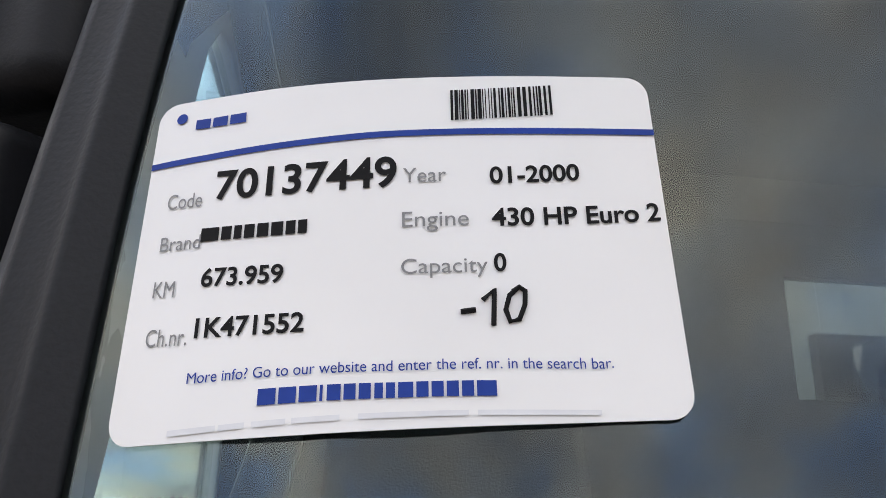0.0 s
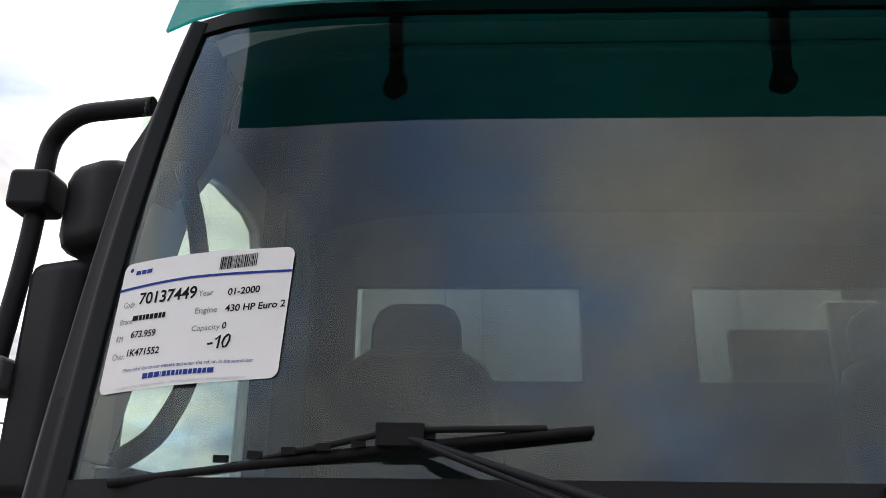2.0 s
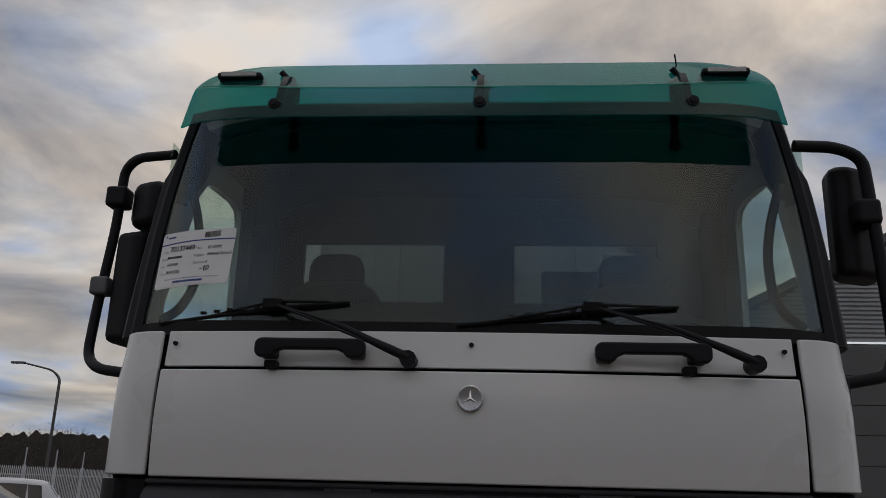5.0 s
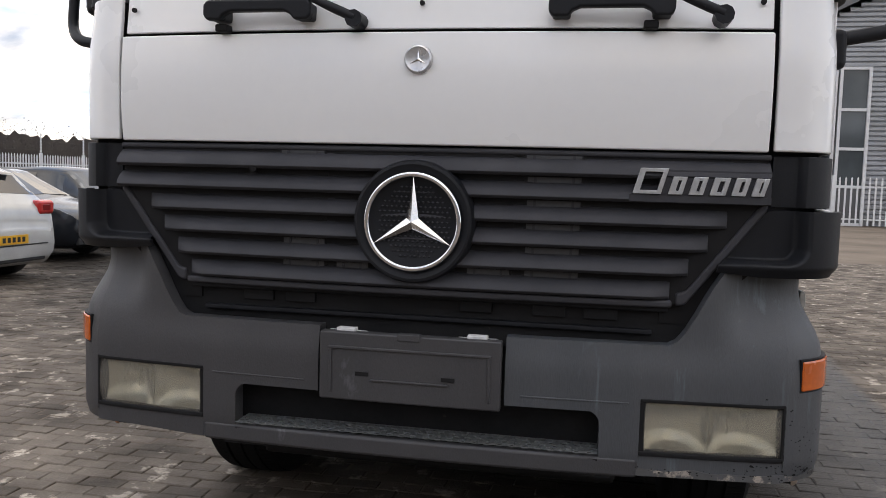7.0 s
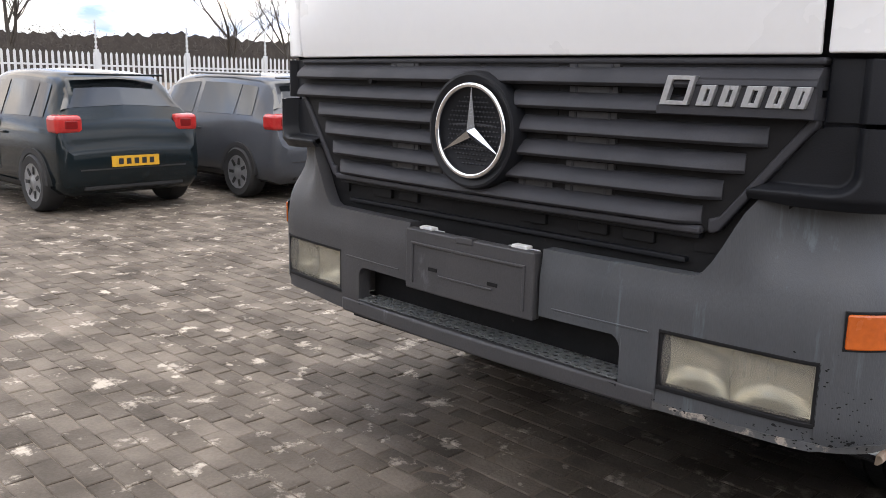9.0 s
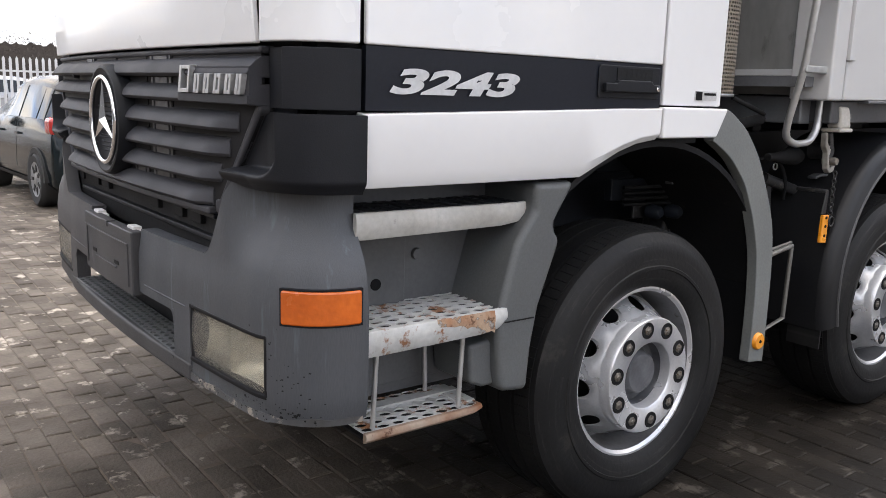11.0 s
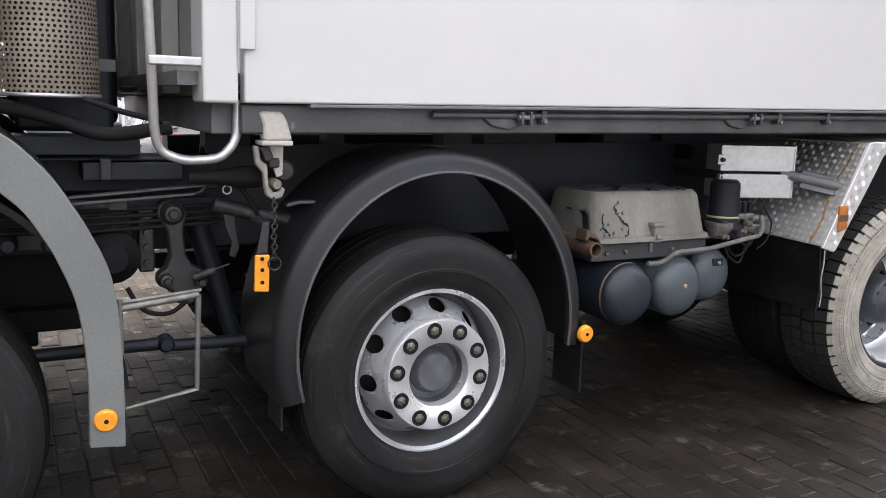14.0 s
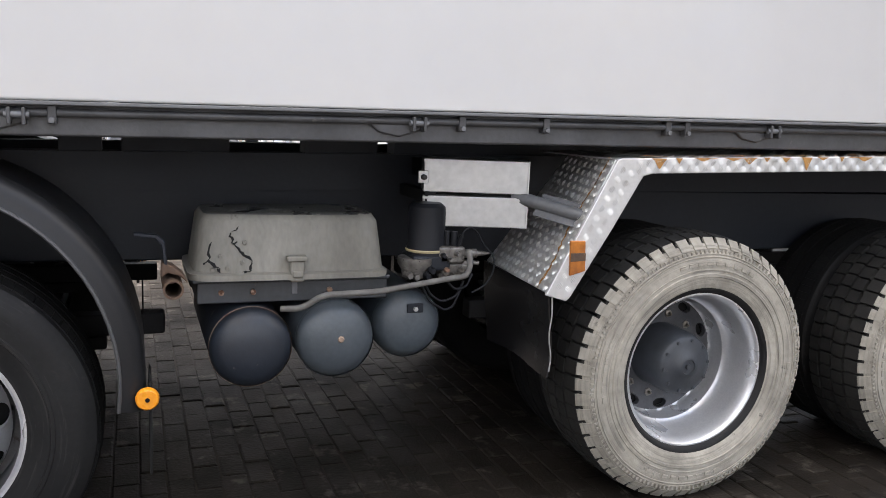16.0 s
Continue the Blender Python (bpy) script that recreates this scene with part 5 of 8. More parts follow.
part("frame_cover", boxes((.60, .64, 1.64, 2.46, 1.10, 1.228), (.60, .80, 1.64, 2.40, 1.215, 1.228)), CHASSIS, gap, "dark frame cover", .008)
part("control_box", boxes((.64, .82, 1.62, 2.175, 1.234, 1.295)), CHASSIS, gap, "dark control box", .006)
part("relay_box", boxes((.66, .81, 2.0, 2.31, 1.152, 1.212)), CHASSIS, gap, "", .006)
part("cable_clamp", boxes((.815, .835, 2.05, 2.085, 1.155, 1.225)), EQUIP, gap, "", .006)
part("valve_carrier", boxes((.70, .74, 1.62, 2.48, 1.0, 1.085)), CHASSIS, gap, "", .006)
part("pipe_run", tubes(*[([(.80, 1.62, 1.06 - .022 * j), (.81, 2.0, 1.055 - .022 * j), (.80, 2.42, 1.065 - .02 * j)], .007) for j in range(4)]), DARK, gap)
arm = part("steering_arm", prisms("x", ([(2.225, 1.075), (2.265, 1.092), (2.305, 1.075), (2.318, 1.04), (2.306, .984), (2.312, .90), (2.332, .865), (2.375, .84), (2.385, .80), (2.36, .775), (2.332, .726), (2.279, .73), (2.262, .775), (2.215, .80), (2.215, .835), (2.245, .86), (2.258, .90), (2.248, .986), (2.215, 1.04)], .76, .82)), EQUIP, gap, "dark steering drop arm", .012)
for y, z in ((2.268, 1.043), ):
    part("arm_boss", lathe(bmesh.new(), [(0, .862), (.014, .862), (.017, .85), (.026, .848), (.034, .835), (.04, .82), (.04, .80)], 16, "x", (0, y, z)), EQUIP, arm)
for y, z in ((2.243, .818), (2.355, .808)):
    part("bolt", lathe(bmesh.new(), [(0, .858), (.010, .858), (.012, .845), (.020, .843), (.024, .82)], 10, "x", (0, y, z)), EQUIP, arm)
part("arm_link", tubes(([(.85, 2.33, .826), (.86, 2.36, .838), (.86, 2.395, .851)], .014), ([(.86, 2.385, .849), (.86, 2.447, .868)], .004)), EQUIP, gap, "short link with a bare pin")
cyl = part("assist_cylinder", tubes(([(.9, 2.40, 1.076), (.9, 2.64, 1.016)], .025), ([(.9, 2.385, 1.08), (.9, 2.42, 1.071)], .027)), EQUIP, gap, "dark hydraulic assist cylinder")
part("cylinder_bracket", prisms("x", ([(2.415, 1.06), (2.455, 1.05), (2.46, .99), (2.47, .93), (2.455, .895), (2.435, .905), (2.445, .95), (2.425, 1.0)], .89, .905)), EQUIP, cyl, "", .004)
part("flange", boxes((.74, .78, 2.165, 2.215, .84, 1.06)), EQUIP, gap, "bolted gear flange", .008)
for j in range(4):
    part("bolt", lathe(bmesh.new(), [(0, .803), (.012, .803), (.013, .775)], 6, "x", (0, 2.19, 1.028 - .051 * j)), EQUIP, gap)
part("gear_case", prisms("x", ([(1.96, 1.02), (2.0, 1.08), (2.15, 1.075), (2.165, .86), (2.12, .80), (2.0, .79), (1.95, .86)], .62, .745)), EQUIP, gap, "dark steering gear case", .02)
for j in range(5):
    part("case_rib", boxes((.744, .756, 1.975 + .035 * j, 1.983 + .035 * j, .84, 1.04)), EQUIP, gap, "", .002)
part("shelf_rail", prisms("x", ([(1.80, 1.100), (2.362, 1.142), (2.362, 1.136), (1.80, 1.092)], .84, .885), ([(1.80, 1.083), (2.331, 1.117), (2.331, 1.108), (1.80, 1.073)], .85, .883)), RAILM, gap, "worn steel rail with a slot", .002)
part("rail_end", tubes(([(.87, 2.331, 1.113), (.87, 2.352, 1.118), (.87, 2.366, 1.132), (.87, 2.362, 1.139)], .005)), RAILM, gap)
part("wire_eye", lathe(bmesh.new(), [(.014 + .003 * math.cos(a), .003 * math.sin(a)) for a in np.linspace(0, 2 * math.pi, 7)[:-1]], 12, "x", (.93, 2.425, 1.13), close=True), ZINC, gap)
part("small_bracket", boxes((.845, .85, 2.07, 2.125, 1.062, 1.096)), EQUIP, gap, "", .003)
for pts in ([(.86, 2.33, 1.13), (.90, 2.40, 1.17), (.93, 2.47, 1.14), (.93, 2.52, 1.06), (.90, 2.56, .98)], [(.82, 2.12, .80), (.84, 2.16, .72), (.84, 2.25, .70), (.80, 2.34, .76)]):
    part("brake_hose", tubes((pts, .008, {"rad": .05})), DARK, gap, "black brake hose")
part("drag_link", tubes(([(.82, 1.5, .60), (.82, 2.23, .60)], .022), ([(.80, 2.23, .585), (.80, 2.95, .56)], .022)), CHASSIS, gap)
for y, z in ((1.78, .96), (1.9, .955), (2.235, .60)):
    part("ball_joint", lathe(bmesh.new(), [(0, .86), (.018, .858), (.028, .845), (.03, .80)], 14, "x", (0, y, z)), CHASSIS, gap)
part("bracket_plate", boxes((.76, .77, 1.72, 1.98, .93, .985)), EQUIP, gap, "", .004)
part("shock_absorber", tubes(([(.66, 2.52, .5), (.66, 2.36, 1.05)], .032), ([(.66, 2.45, .74), (.66, 2.36, 1.05)], .04)), CHASSIS, gap)
part("gear_housing", lathe(bmesh.new(), [(0, .84), (.045, .838), (.06, .81), (.09, .79), (.095, .66)], 20, "x", (0, 2.08, .90)), DARK, gap)
part("hydraulic_tank", boxes((.10, .62, 1.82, 2.12, 1.30, 2.05)), CHASSIS, gap, "dark hydraulic tank behind the cab", .02)
part("filter_housing", boxes((-1.0, -.15, 1.80, 2.22, 1.30, 2.4)), CHASSIS, gap, "dark air filter housing behind the cab", .03)
for z in (1.5, 1.8):
    part("tank_strap", boxes((.62, .625, 1.80, 2.13, z, z + .04)), GREYM, gap)
part("air_hose", tubes(([(.9, 1.75, 1.39), (.92, 1.9, 1.36), (.95, 2.05, 1.30), (.95, 2.25, 1.33)], .022, {"rad": .06}), ([(.98, 2.0, 1.41), (1.0, 2.12, 1.37), (.98, 2.22, 1.35)], .009, {"rad": .05})), DARK, gap)


# ---- tipper body
body = new("tipper_body")
body.parent = truck
SL = .0165


def bz(y):
    return 1.412 + (y - 2.42) * SL


Y1 = 9.0
bm = prisms("x", ([(2.42, bz(2.42)), (Y1, bz(Y1)), (Y1, 2.95), (2.42, 2.95)], 1.13, HALF))
part("side_wall", bm, BODY, body, "silver-grey smooth steel side wall", .008)
part("side_wall", prisms("x", ([(2.42, bz(2.42)), (Y1, bz(Y1)), (Y1, 2.95), (2.42, 2.95)], -HALF, -1.13)), BODY, body, "", .008)
part("front_wall", boxes((-1.03, 1.03, 2.33, 2.37, 1.43, 2.95)), SHADED_BODY, body, "grey front wall of the tipper body")
for x in (-.68, -.08, .53):
    part("front_rib", boxes((x, x + .15, 2.27, 2.33, 1.435, 2.95)), SHADED_BODY, body, "vertical rib on the front wall", .008)
part("cross_rib", boxes((-1.1, 1.04, 2.31, 2.33, 1.505, 1.53)), BODY, body)
part("front_beam", boxes((-1.06, 1.06, 2.35, 2.44, 1.315, 1.425)), GREYM, body, "grey beam below the front wall", .008)
part("tailgate", boxes((-1.13, 1.13, Y1 - .08, Y1, 1.52, 2.95)), BODY, body)
part("floor_plate", boxes((-1.13, 1.13, 2.24, Y1, 1.46, 1.5)), GREYM, body)
for k in (-1, 1):
    def sx(a, b):
        return sorted((a * k, b * k))
    part("corner_post", prisms("x", ([(2.30, 1.41), (2.402, 1.41), (2.402, 2.95), (2.30, 2.95)], *sx(1.03, 1.2))), BODY, body, "vertical corner post of the body", .01)
    part("post_cover", boxes((*sx(1.19, 1.21), 2.405, 2.45, 1.565, 2.95)), BODY, body, "", .004)
    rail = part("lower_rail", prisms("x", ([(2.42, bz(2.42) - .092), (Y1, bz(Y1) - .12), (Y1, bz(Y1) - .002), (2.42, bz(2.42) - .002)], *sx(1.02, 1.15))), RAILM, body, "dark worn lower rail", .008)
    part("bottom_edge", prisms("x", ([(2.62, bz(2.62) - .012), (Y1, bz(Y1) - .012), (Y1, bz(Y1) - .001), (2.62, bz(2.62) - .001)], *sx(1.15, HALF + .004))), GREYM, rail, "", .003)
    part("pivot_rod", tubes(([(1.165 * k, 3.05, bz(3.05) - .032), (1.165 * k, Y1, bz(Y1) - .034)], .012)), RAILM, rail)
    for y in (3.37, 4.495, 5.88, 7.0):
        z = bz(y)
        lt = part("drop_side_latch", prisms("x", ([(y - .11, z - .022), (y + .05, z - .016), (y + .062, z - .03), (y + .05, z - .06), (y - .02, z - .082), (y - .085, z - .07), (y - .12, z - .045)], *sx(1.10, 1.165))), RAILM, rail, "steel hinge lug", .006)
        for e in (.017, .053):
            part("latch_cheek", boxes((*sx(1.165, 1.20), y + e - .005, y + e + .005, z - .064, z - .018)), RAILM, lt, "", .003)
        part("latch_pin", tubes(([(1.188 * k, y + .005, z - .038), (1.188 * k, y + .066, z - .038)], .009)), GREYM, lt)
    for y in (3.49, 4.68, 4.98, 5.46, 5.54):
        part("rod_clip", boxes((*sx(1.14, 1.18), y - .012, y + .012, bz(y) - .062, bz(y) - .012)), RAILM, rail, "", .004)
        part("clip_bolt", lathe(bmesh.new(), [(0, 1.19 * k), (.008, 1.189 * k), (.009, 1.178 * k)], 8, "x", (0, y, bz(y) - .052)), GREYM, rail)
    part("floor_bearer", prisms("x", ([(2.45, 1.12), (Y1, 1.16), (Y1, bz(Y1) - .18), (2.45, bz(2.45) - .168)], *sx(.36, .5))), CHASSIS, body)
    for y0, y1 in ((2.45, 2.62), (2.93, 3.0), (3.45, 3.59), (3.655, 4.03), (4.31, 4.60), (4.67, Y1)) if k > 0 else ():
        part("bearer_spacer", prisms("x", ([(y0, bz(y0) - .21), (y1, bz(y1) - .21), (y1, bz(y1) + .03), (y0, bz(y0) + .03)], *sx(.38, .48))), CHASSIS, body)
# ladder on the front corner
for k in (1,):
    lad = new("ladder")
    lad.parent = truck
    part("rail", tubes(([(1.2, 2.15, 2.7), (1.195, 2.152, 1.8), (1.165, 2.165, 1.53), (1.115, 2.175, 1.33), (1.10, 2.19, 1.265), (1.10, 2.26, 1.236), (1.10, 2.37, 1.244), (1.10, 2.418, 1.30), (1.10, 2.422, 1.42)], .0145, {"rad": .05, "n": 12})), ZINC, lad, "grey tubular ladder rail")
    for z in (1.525, 1.82, 2.11, 2.4):
        part("rung", boxes((1.15 if z < 1.6 else 1.18, 1.18 if z < 1.6 else 1.208, 2.155, 2.36, z - .014, z + .014)), ZINC, lad, "", .006)
# box and mount below the front corner
CREAMW = mat("worn_cream", (.52, .50, .455), (.40, .38, .34), 5, .5, bump=.15, spots=(.10, .08, .06), spot_at=.68)
br = part("tipping_bearing", prisms("x", ([(2.47, 1.39), (2.545, 1.39), (2.562, 1.36), (2.578, 1.30), (2.486, 1.30), (2.484, 1.35)], 1.10, 1.160)), CREAMW, truck, "worn cream bracket with locking pin", .012)
part("rolled_lip", boxes((1.08, 1.168, 2.478, 2.576, 1.286, 1.302)), CREAMW, br, "", .006)
part("lower_plate", prisms("x", ([(2.505, 1.288), (2.568, 1.288), (2.566, 1.19), (2.545, 1.182), (2.53, 1.225), (2.51, 1.235)], 1.075, 1.09)), CREAMW, br, "", .004)
part("locking_hook", prisms("x", ([(2.466, 1.285), (2.482, 1.283), (2.488, 1.24), (2.508, 1.225), (2.513, 1.16), (2.527, 1.140), (2.543, 1.142), (2.552, 1.156), (2.566, 1.150), (2.556, 1.122), (2.526, 1.114), (2.503, 1.132), (2.495, 1.20), (2.472, 1.225)], 1.09, 1.118)), mat("chipped_hook_paint", (.40, .385, .35), (.16, .15, .135), 14, .55, .1, bump=.3, spots=(.06, .052, .045), spot_at=.6), br, "locking hook with chipped cream paint", .006)
part("hook_cheek", prisms("x", ([(2.478, 1.28), (2.512, 1.287), (2.528, 1.25), (2.520, 1.235), (2.50, 1.238), (2.492, 1.262)], 1.085, 1.12)), EQUIP, br, "", .006)
part("bearing_pin", lathe(bmesh.new(), [(0, 1.14), (.013, 1.139), (.017, 1.13), (.018, 1.08), (0, 1.07)], 14, "x", (0, 2.533, 1.165)), mat("bare_pin_steel", (.30, .28, .25), (.14, .12, .10), 30, .5, .5, bump=.3), br)
part("pin_boss", lathe(bmesh.new(), [(0, 1.09), (.026, 1.088), (.034, 1.08), (.036, 1.0)], 20, "x", (0, 2.572, 1.202)), EQUIP, br)
part("hook_lever", boxes((1.09, 1.11, 2.515, 2.55, 1.215, 1.245)), EQUIP, br, "", .006)
ch = bmesh.new()
for j in range(12):
    c = Vector((1.142, 2.521 + .0015 * math.sin(j * 1.7), 1.118 - .0165 * j))
    lathe(ch, [(.0085 + .0028 * math.cos(a), .0028 * math.sin(a)) for a in np.linspace(0, 2 * math.pi, 7)[:-1]], 10, "x" if j % 2 else "y", c, close=True)
lathe(ch, [(.020 + .003 * math.cos(a), .003 * math.sin(a)) for a in np.linspace(0, 2 * math.pi, 7)[:-1]], 16, "x", (1.150, 2.520, .918), close=True)
part("chain", ch, EQUIP, br, "short hanging chain with a ring")
part("guard_strap", prisms("x", ([(2.60, 1.090), (2.64, 1.098), (2.735, 1.098), (2.757, 1.122), (2.765, 1.118), (2.752, 1.088), (2.64, 1.086), (2.60, 1.078)], .98, 1.02)), RAILM, truck, "worn steel strap to the mudguard", .003)
# amber reflector before the second axle
rf = part("side_reflector", prisms("x", ([(2.456, .831), (2.503, .827), (2.507, .946), (2.460, .948)], 1.132, 1.148)), AMBER, truck, "amber rectangular side reflector", .005)
for z in (.86, .90, .935):
    part("screw", lathe(bmesh.new(), [(0, 1.152), (.006, 1.151), (.007, 1.146)], 10, "x", (0, 2.481, z)), INK, rf)
part("reflector_stay", prisms("x", ([(2.466, .948), (2.503, .948), (2.510, 1.045), (2.487, 1.049), (2.478, 1.0)], 1.128, 1.134), ([(2.485, 1.035), (2.512, 1.037), (2.512, 1.05), (2.485, 1.048)], 1.0, 1.13)), EQUIP, truck, "", .003)

# ---- second axle mudguards (both sides)
for k in (-1, 1):
    def sx(a, b):
        return sorted((a * k, b * k))
    mg = new("mudguard")
    mg.parent = truck
    c = (3.115, .622)
    ang = np.linspace(radians(-8), radians(196), 40)
    o = [(c[0] + .605 * math.cos(a), c[1] + .655 * math.sin(a)) for a in ang]
    i = [(c[0] + .593 * math.cos(a), c[1] + .643 * math.sin(a)) for a in ang]
    part("guard_shell", band(bmesh.new(), o, i, "x", *sx(.74, 1.13)), GUARDP, mg, "black plastic mudguard over the second wheel")
    # rounded outer shoulder
    bm = bmesh.new()
    prev = None
    for a, b in zip(o, i):
        n = Vector((0, a[0] - c[0], a[1] - c[1])).normalized()
        row = []
        for w in np.linspace(0, math.pi / 2, 6):
            q = Vector((0, a[0], a[1])) - n * (.06 * (1 - math.cos(w)))
            row.append(bm.verts.new(((1.128 + .055 * math.sin(w)) * k, q.y, q.z)))
        q = Vector((0, a[0], a[1])) - n * .072
        row.append(bm.verts.new((1.19 * k, q.y, q.z)))
        q = Vector((0, a[0], a[1])) - n * .076
        row.append(bm.verts.new((1.165 * k, q.y, q.z)))
        if prev:
            for s in range(len(row) - 1):
                bm.faces.new((prev[s], prev[s + 1], row[s + 1], row[s]))
        prev = row
    part("guard_lip", bm, GUARDP, mg)
    part("guard_bead", tubes(([(1.188 * k, c[0] + .533 * math.cos(a), c[1] + .581 * math.sin(a)) for a in ang], .006, {"n": 6})), RAILM, mg, "worn bead along the rim")
    part("mud_flap", boxes((*sx(1.0, 1.15), o[-1][0] + .004, o[-1][0] + .012, .36, .50)), RUBBER, mg, "black rubber mud flap")
    part("mud_flap", boxes((*sx(.98, 1.16), 3.728, 3.736, .33, .62)), RUBBER, mg, "black rubber mud flap")
    mk = part("side_marker", lathe(bmesh.new(), [(0, 1.2 * k), (.028, 1.2 * k), (.033, 1.194 * k), (.034, 1.18 * k)], 24, "x", (0, 3.722, .578)), AMBER, mg, "round amber side reflector")
    part("reflector_core", lathe(bmesh.new(), [(0, 1.203 * k), (.006, 1.203 * k), (.007, 1.199 * k)], 12, "x", (0, 3.722, .578)), INK, mk)
# step frame between the first axles
sf = new("step_frame")
sf.parent = truck
part("frame", tubes(([(1.15, 2.06, .84), (1.15, 2.06, .505), (1.12, 2.28, .53), (1.12, 2.29, .83)], .009), ([(1.15, 2.05, .81), (1.12, 2.29, .83)], .010), ([(1.14, 2.04, .825), (1.11, 2.30, .842)], .006)), mat("worn_bare_steel", (.20, .20, .185), (.13, .125, .115), 20, .5, .5, bump=.2), sf, "bare steel step frame")

# ---- perforated exhaust guard behind the cab
ex = new("exhaust_guard")
ex.parent = truck
cx, cy, rr = .86, 1.905, .152
bm = bmesh.new()
NA, NZ_ = 44, 52
K = 8
for i in range(NA):
    a0 = math.pi * (-.75 + 1.5 * i / NA)
    da = math.pi * 1.5 / NA
    for j in range(NZ_):
        z0, dz = 1.42 + .0142 * j, .0142
        sh = .25 if j % 2 else -.25
        A, B = [], []
        for q in range(K):
            t = 2 * math.pi * q / K
            c, s = math.cos(t), math.sin(t)
            m = max(abs(c), abs(s))
            for lst, u, v in ((A, c / m * .5, s / m * .5), (B, c * .30 + sh * .5, s * .32)):
                a = a0 + (u + .5) * da
                z = z0 + (v + .5) * dz
                lst.append(bm.verts.new((cx + rr * math.cos(a), cy + rr * math.sin(a), z)))
        for q in range(K):
            bm.faces.new((A[q], A[(q + 1) % K], B[(q + 1) % K], B[q]))
bmesh.ops.remove_doubles(bm, verts=bm.verts, dist=.0001)
part("perforated_shield", bm, mat("perforated_sheet", (.27, .245, .195), (.19, .16, .12), 4, .5, .3, spots=(.16, .085, .04), spot_at=.6), ex, "perforated metal heat shield")
part("shield_rim", tubes(([(cx + rr * math.cos(a), cy + rr * math.sin(a), 1.418) for a in np.linspace(-2.35, 2.35, 24)], .006)), ZINC, ex)
part("exhaust_pipe", tubes(([(cx, cy, 1.43), (cx, cy, 3.1)], .085)), DARK, ex)
part("air_intake", boxes((.3, .68, 1.72, 1.76, 1.35, 2.6)), DARK, truck)
part("intake_duct", boxes((.62, .80, 1.70, 1.80, 1.58, 2.7)), CREAM, truck, "cream air intake duct", .015)
part("tipping_cylinder", lathe(bmesh.new(), [(0, 2.29), (.016, 2.295), (.018, 2.36), (.036, 2.46), (.037, 2.505), (.032, 2.522), (.020, 2.524), (.020, 2.545), (.012, 2.55), (0, 2.55)], 24, "y", (.97, 0, 1.175)), DARK, truck, "dark tapered support arm")

# ---- unseen tank shape added on the far side to block light below the truck
part("fuel_tank", prisms("y", ([(-1.12, .62), (-1.06, .52), (-.62, .52), (-.56, .60), (-.56, 1.04), (-.62, 1.10), (-1.06, 1.10), (-1.12, 1.02)], 3.95, 5.0)), DARK, truck, "dark tank shape added on the far side to block light", .02)
# ---- battery box, air tanks, small parts
bt = new("battery_box")
bt.parent = truck
bm = bmesh.new()
lev = [(.893, 3.845, 4.505, .60, 1.045), (.911, 3.845, 4.505, .60, 1.043), (.916, 3.862, 4.492, .64, 1.022), (1.072, 3.885, 4.475, .66, .985), (1.094, 3.90, 4.46, .68, .965), (1.101, 3.94, 4.42, .72, .925)]
prev = None
for z, y0, y1, x0, x1 in lev:
    ring = []
    for q in range(24):
        t = 2 * math.pi * q / 24
        c, s = math.cos(t), math.sin(t)
        c, s = math.copysign(abs(c) ** .24, c), math.copysign(abs(s) ** .24, s)
        ring.append(bm.verts.new(((x0 + x1) / 2 + c * (x1 - x0) / 2, (y0 + y1) / 2 + s * (y1 - y0) / 2, z)))
    if prev:
        for q in range(24):
            bm.faces.new((prev[q], prev[(q + 1) % 24], ring[(q + 1) % 24], ring[q]))
    prev = ring
bm.faces.new(prev)
for v in bm.verts:
    v.co += Vector((noise.noise(v.co * 9) * .003, noise.noise(v.co * 8 + Vector((3, 0, 0))) * .004, noise.noise(v.co * 7) * .004))
for f in bm.faces:
    f.material_index = 1 if min(v.co.z for v in f.verts) > 1.083 else 0
part("battery_cover", bm, BATT, bt, "dirty cracked grey plastic battery cover with a wet top", mats=(BATT_W,))
def cover_x(z):
    return 1.024 - .037 * (z - .916) / .156


rc = random.Random(8)
for pts in ([(3.921, 1.014), (3.907, .956), (3.939, .934), (3.944, .918)], [(4.005, 1.061), (3.977, 1.033), (3.986, 1.008), (4.015, .978), (4.044, .953), (4.039, .925)], [(4.039, .925), (4.010, .918)], [(3.907, .956), (3.895, .945)], [(3.986, 1.008), (3.995, 1.012)]):
    # a jagged dark split of uneven width
    path = [pts[0]]
    for a, b in zip(pts, pts[1:]):
        path += [(a[0] + (b[0] - a[0]) * f + rc.uniform(-.005, .005), a[1] + (b[1] - a[1]) * f + rc.uniform(-.004, .004)) for f in (.2, .4, .6, .8)] + [b]
    bm, last = bmesh.new(), None
    for j, (y, z) in enumerate(path):
        wd = rc.uniform(.0012, .0055) * (.3 if j in (0, len(path) - 1) else 1)
        cur = [bm.verts.new((cover_x(z) + .0035, y + d, z + d * .6)) for d in (-wd, wd)]
        if last:
            bm.faces.new((last[0], last[1], cur[1], cur[0]))
        last = cur
    part("crack", bm, GASKET, bt, "jagged crack in the cover")
for y, z in ((4.022, 1.01), (3.946, .967), (4.013, .947), (3.968, .930), (3.921, .925)):
    part("repair_rivet", lathe(bmesh.new(), [(0, cover_x(z) + .006), (.006, cover_x(z) + .005), (.008, cover_x(z) - .004)], 8, "x", (0, y, z)), BATT, bt, "pale rivet")
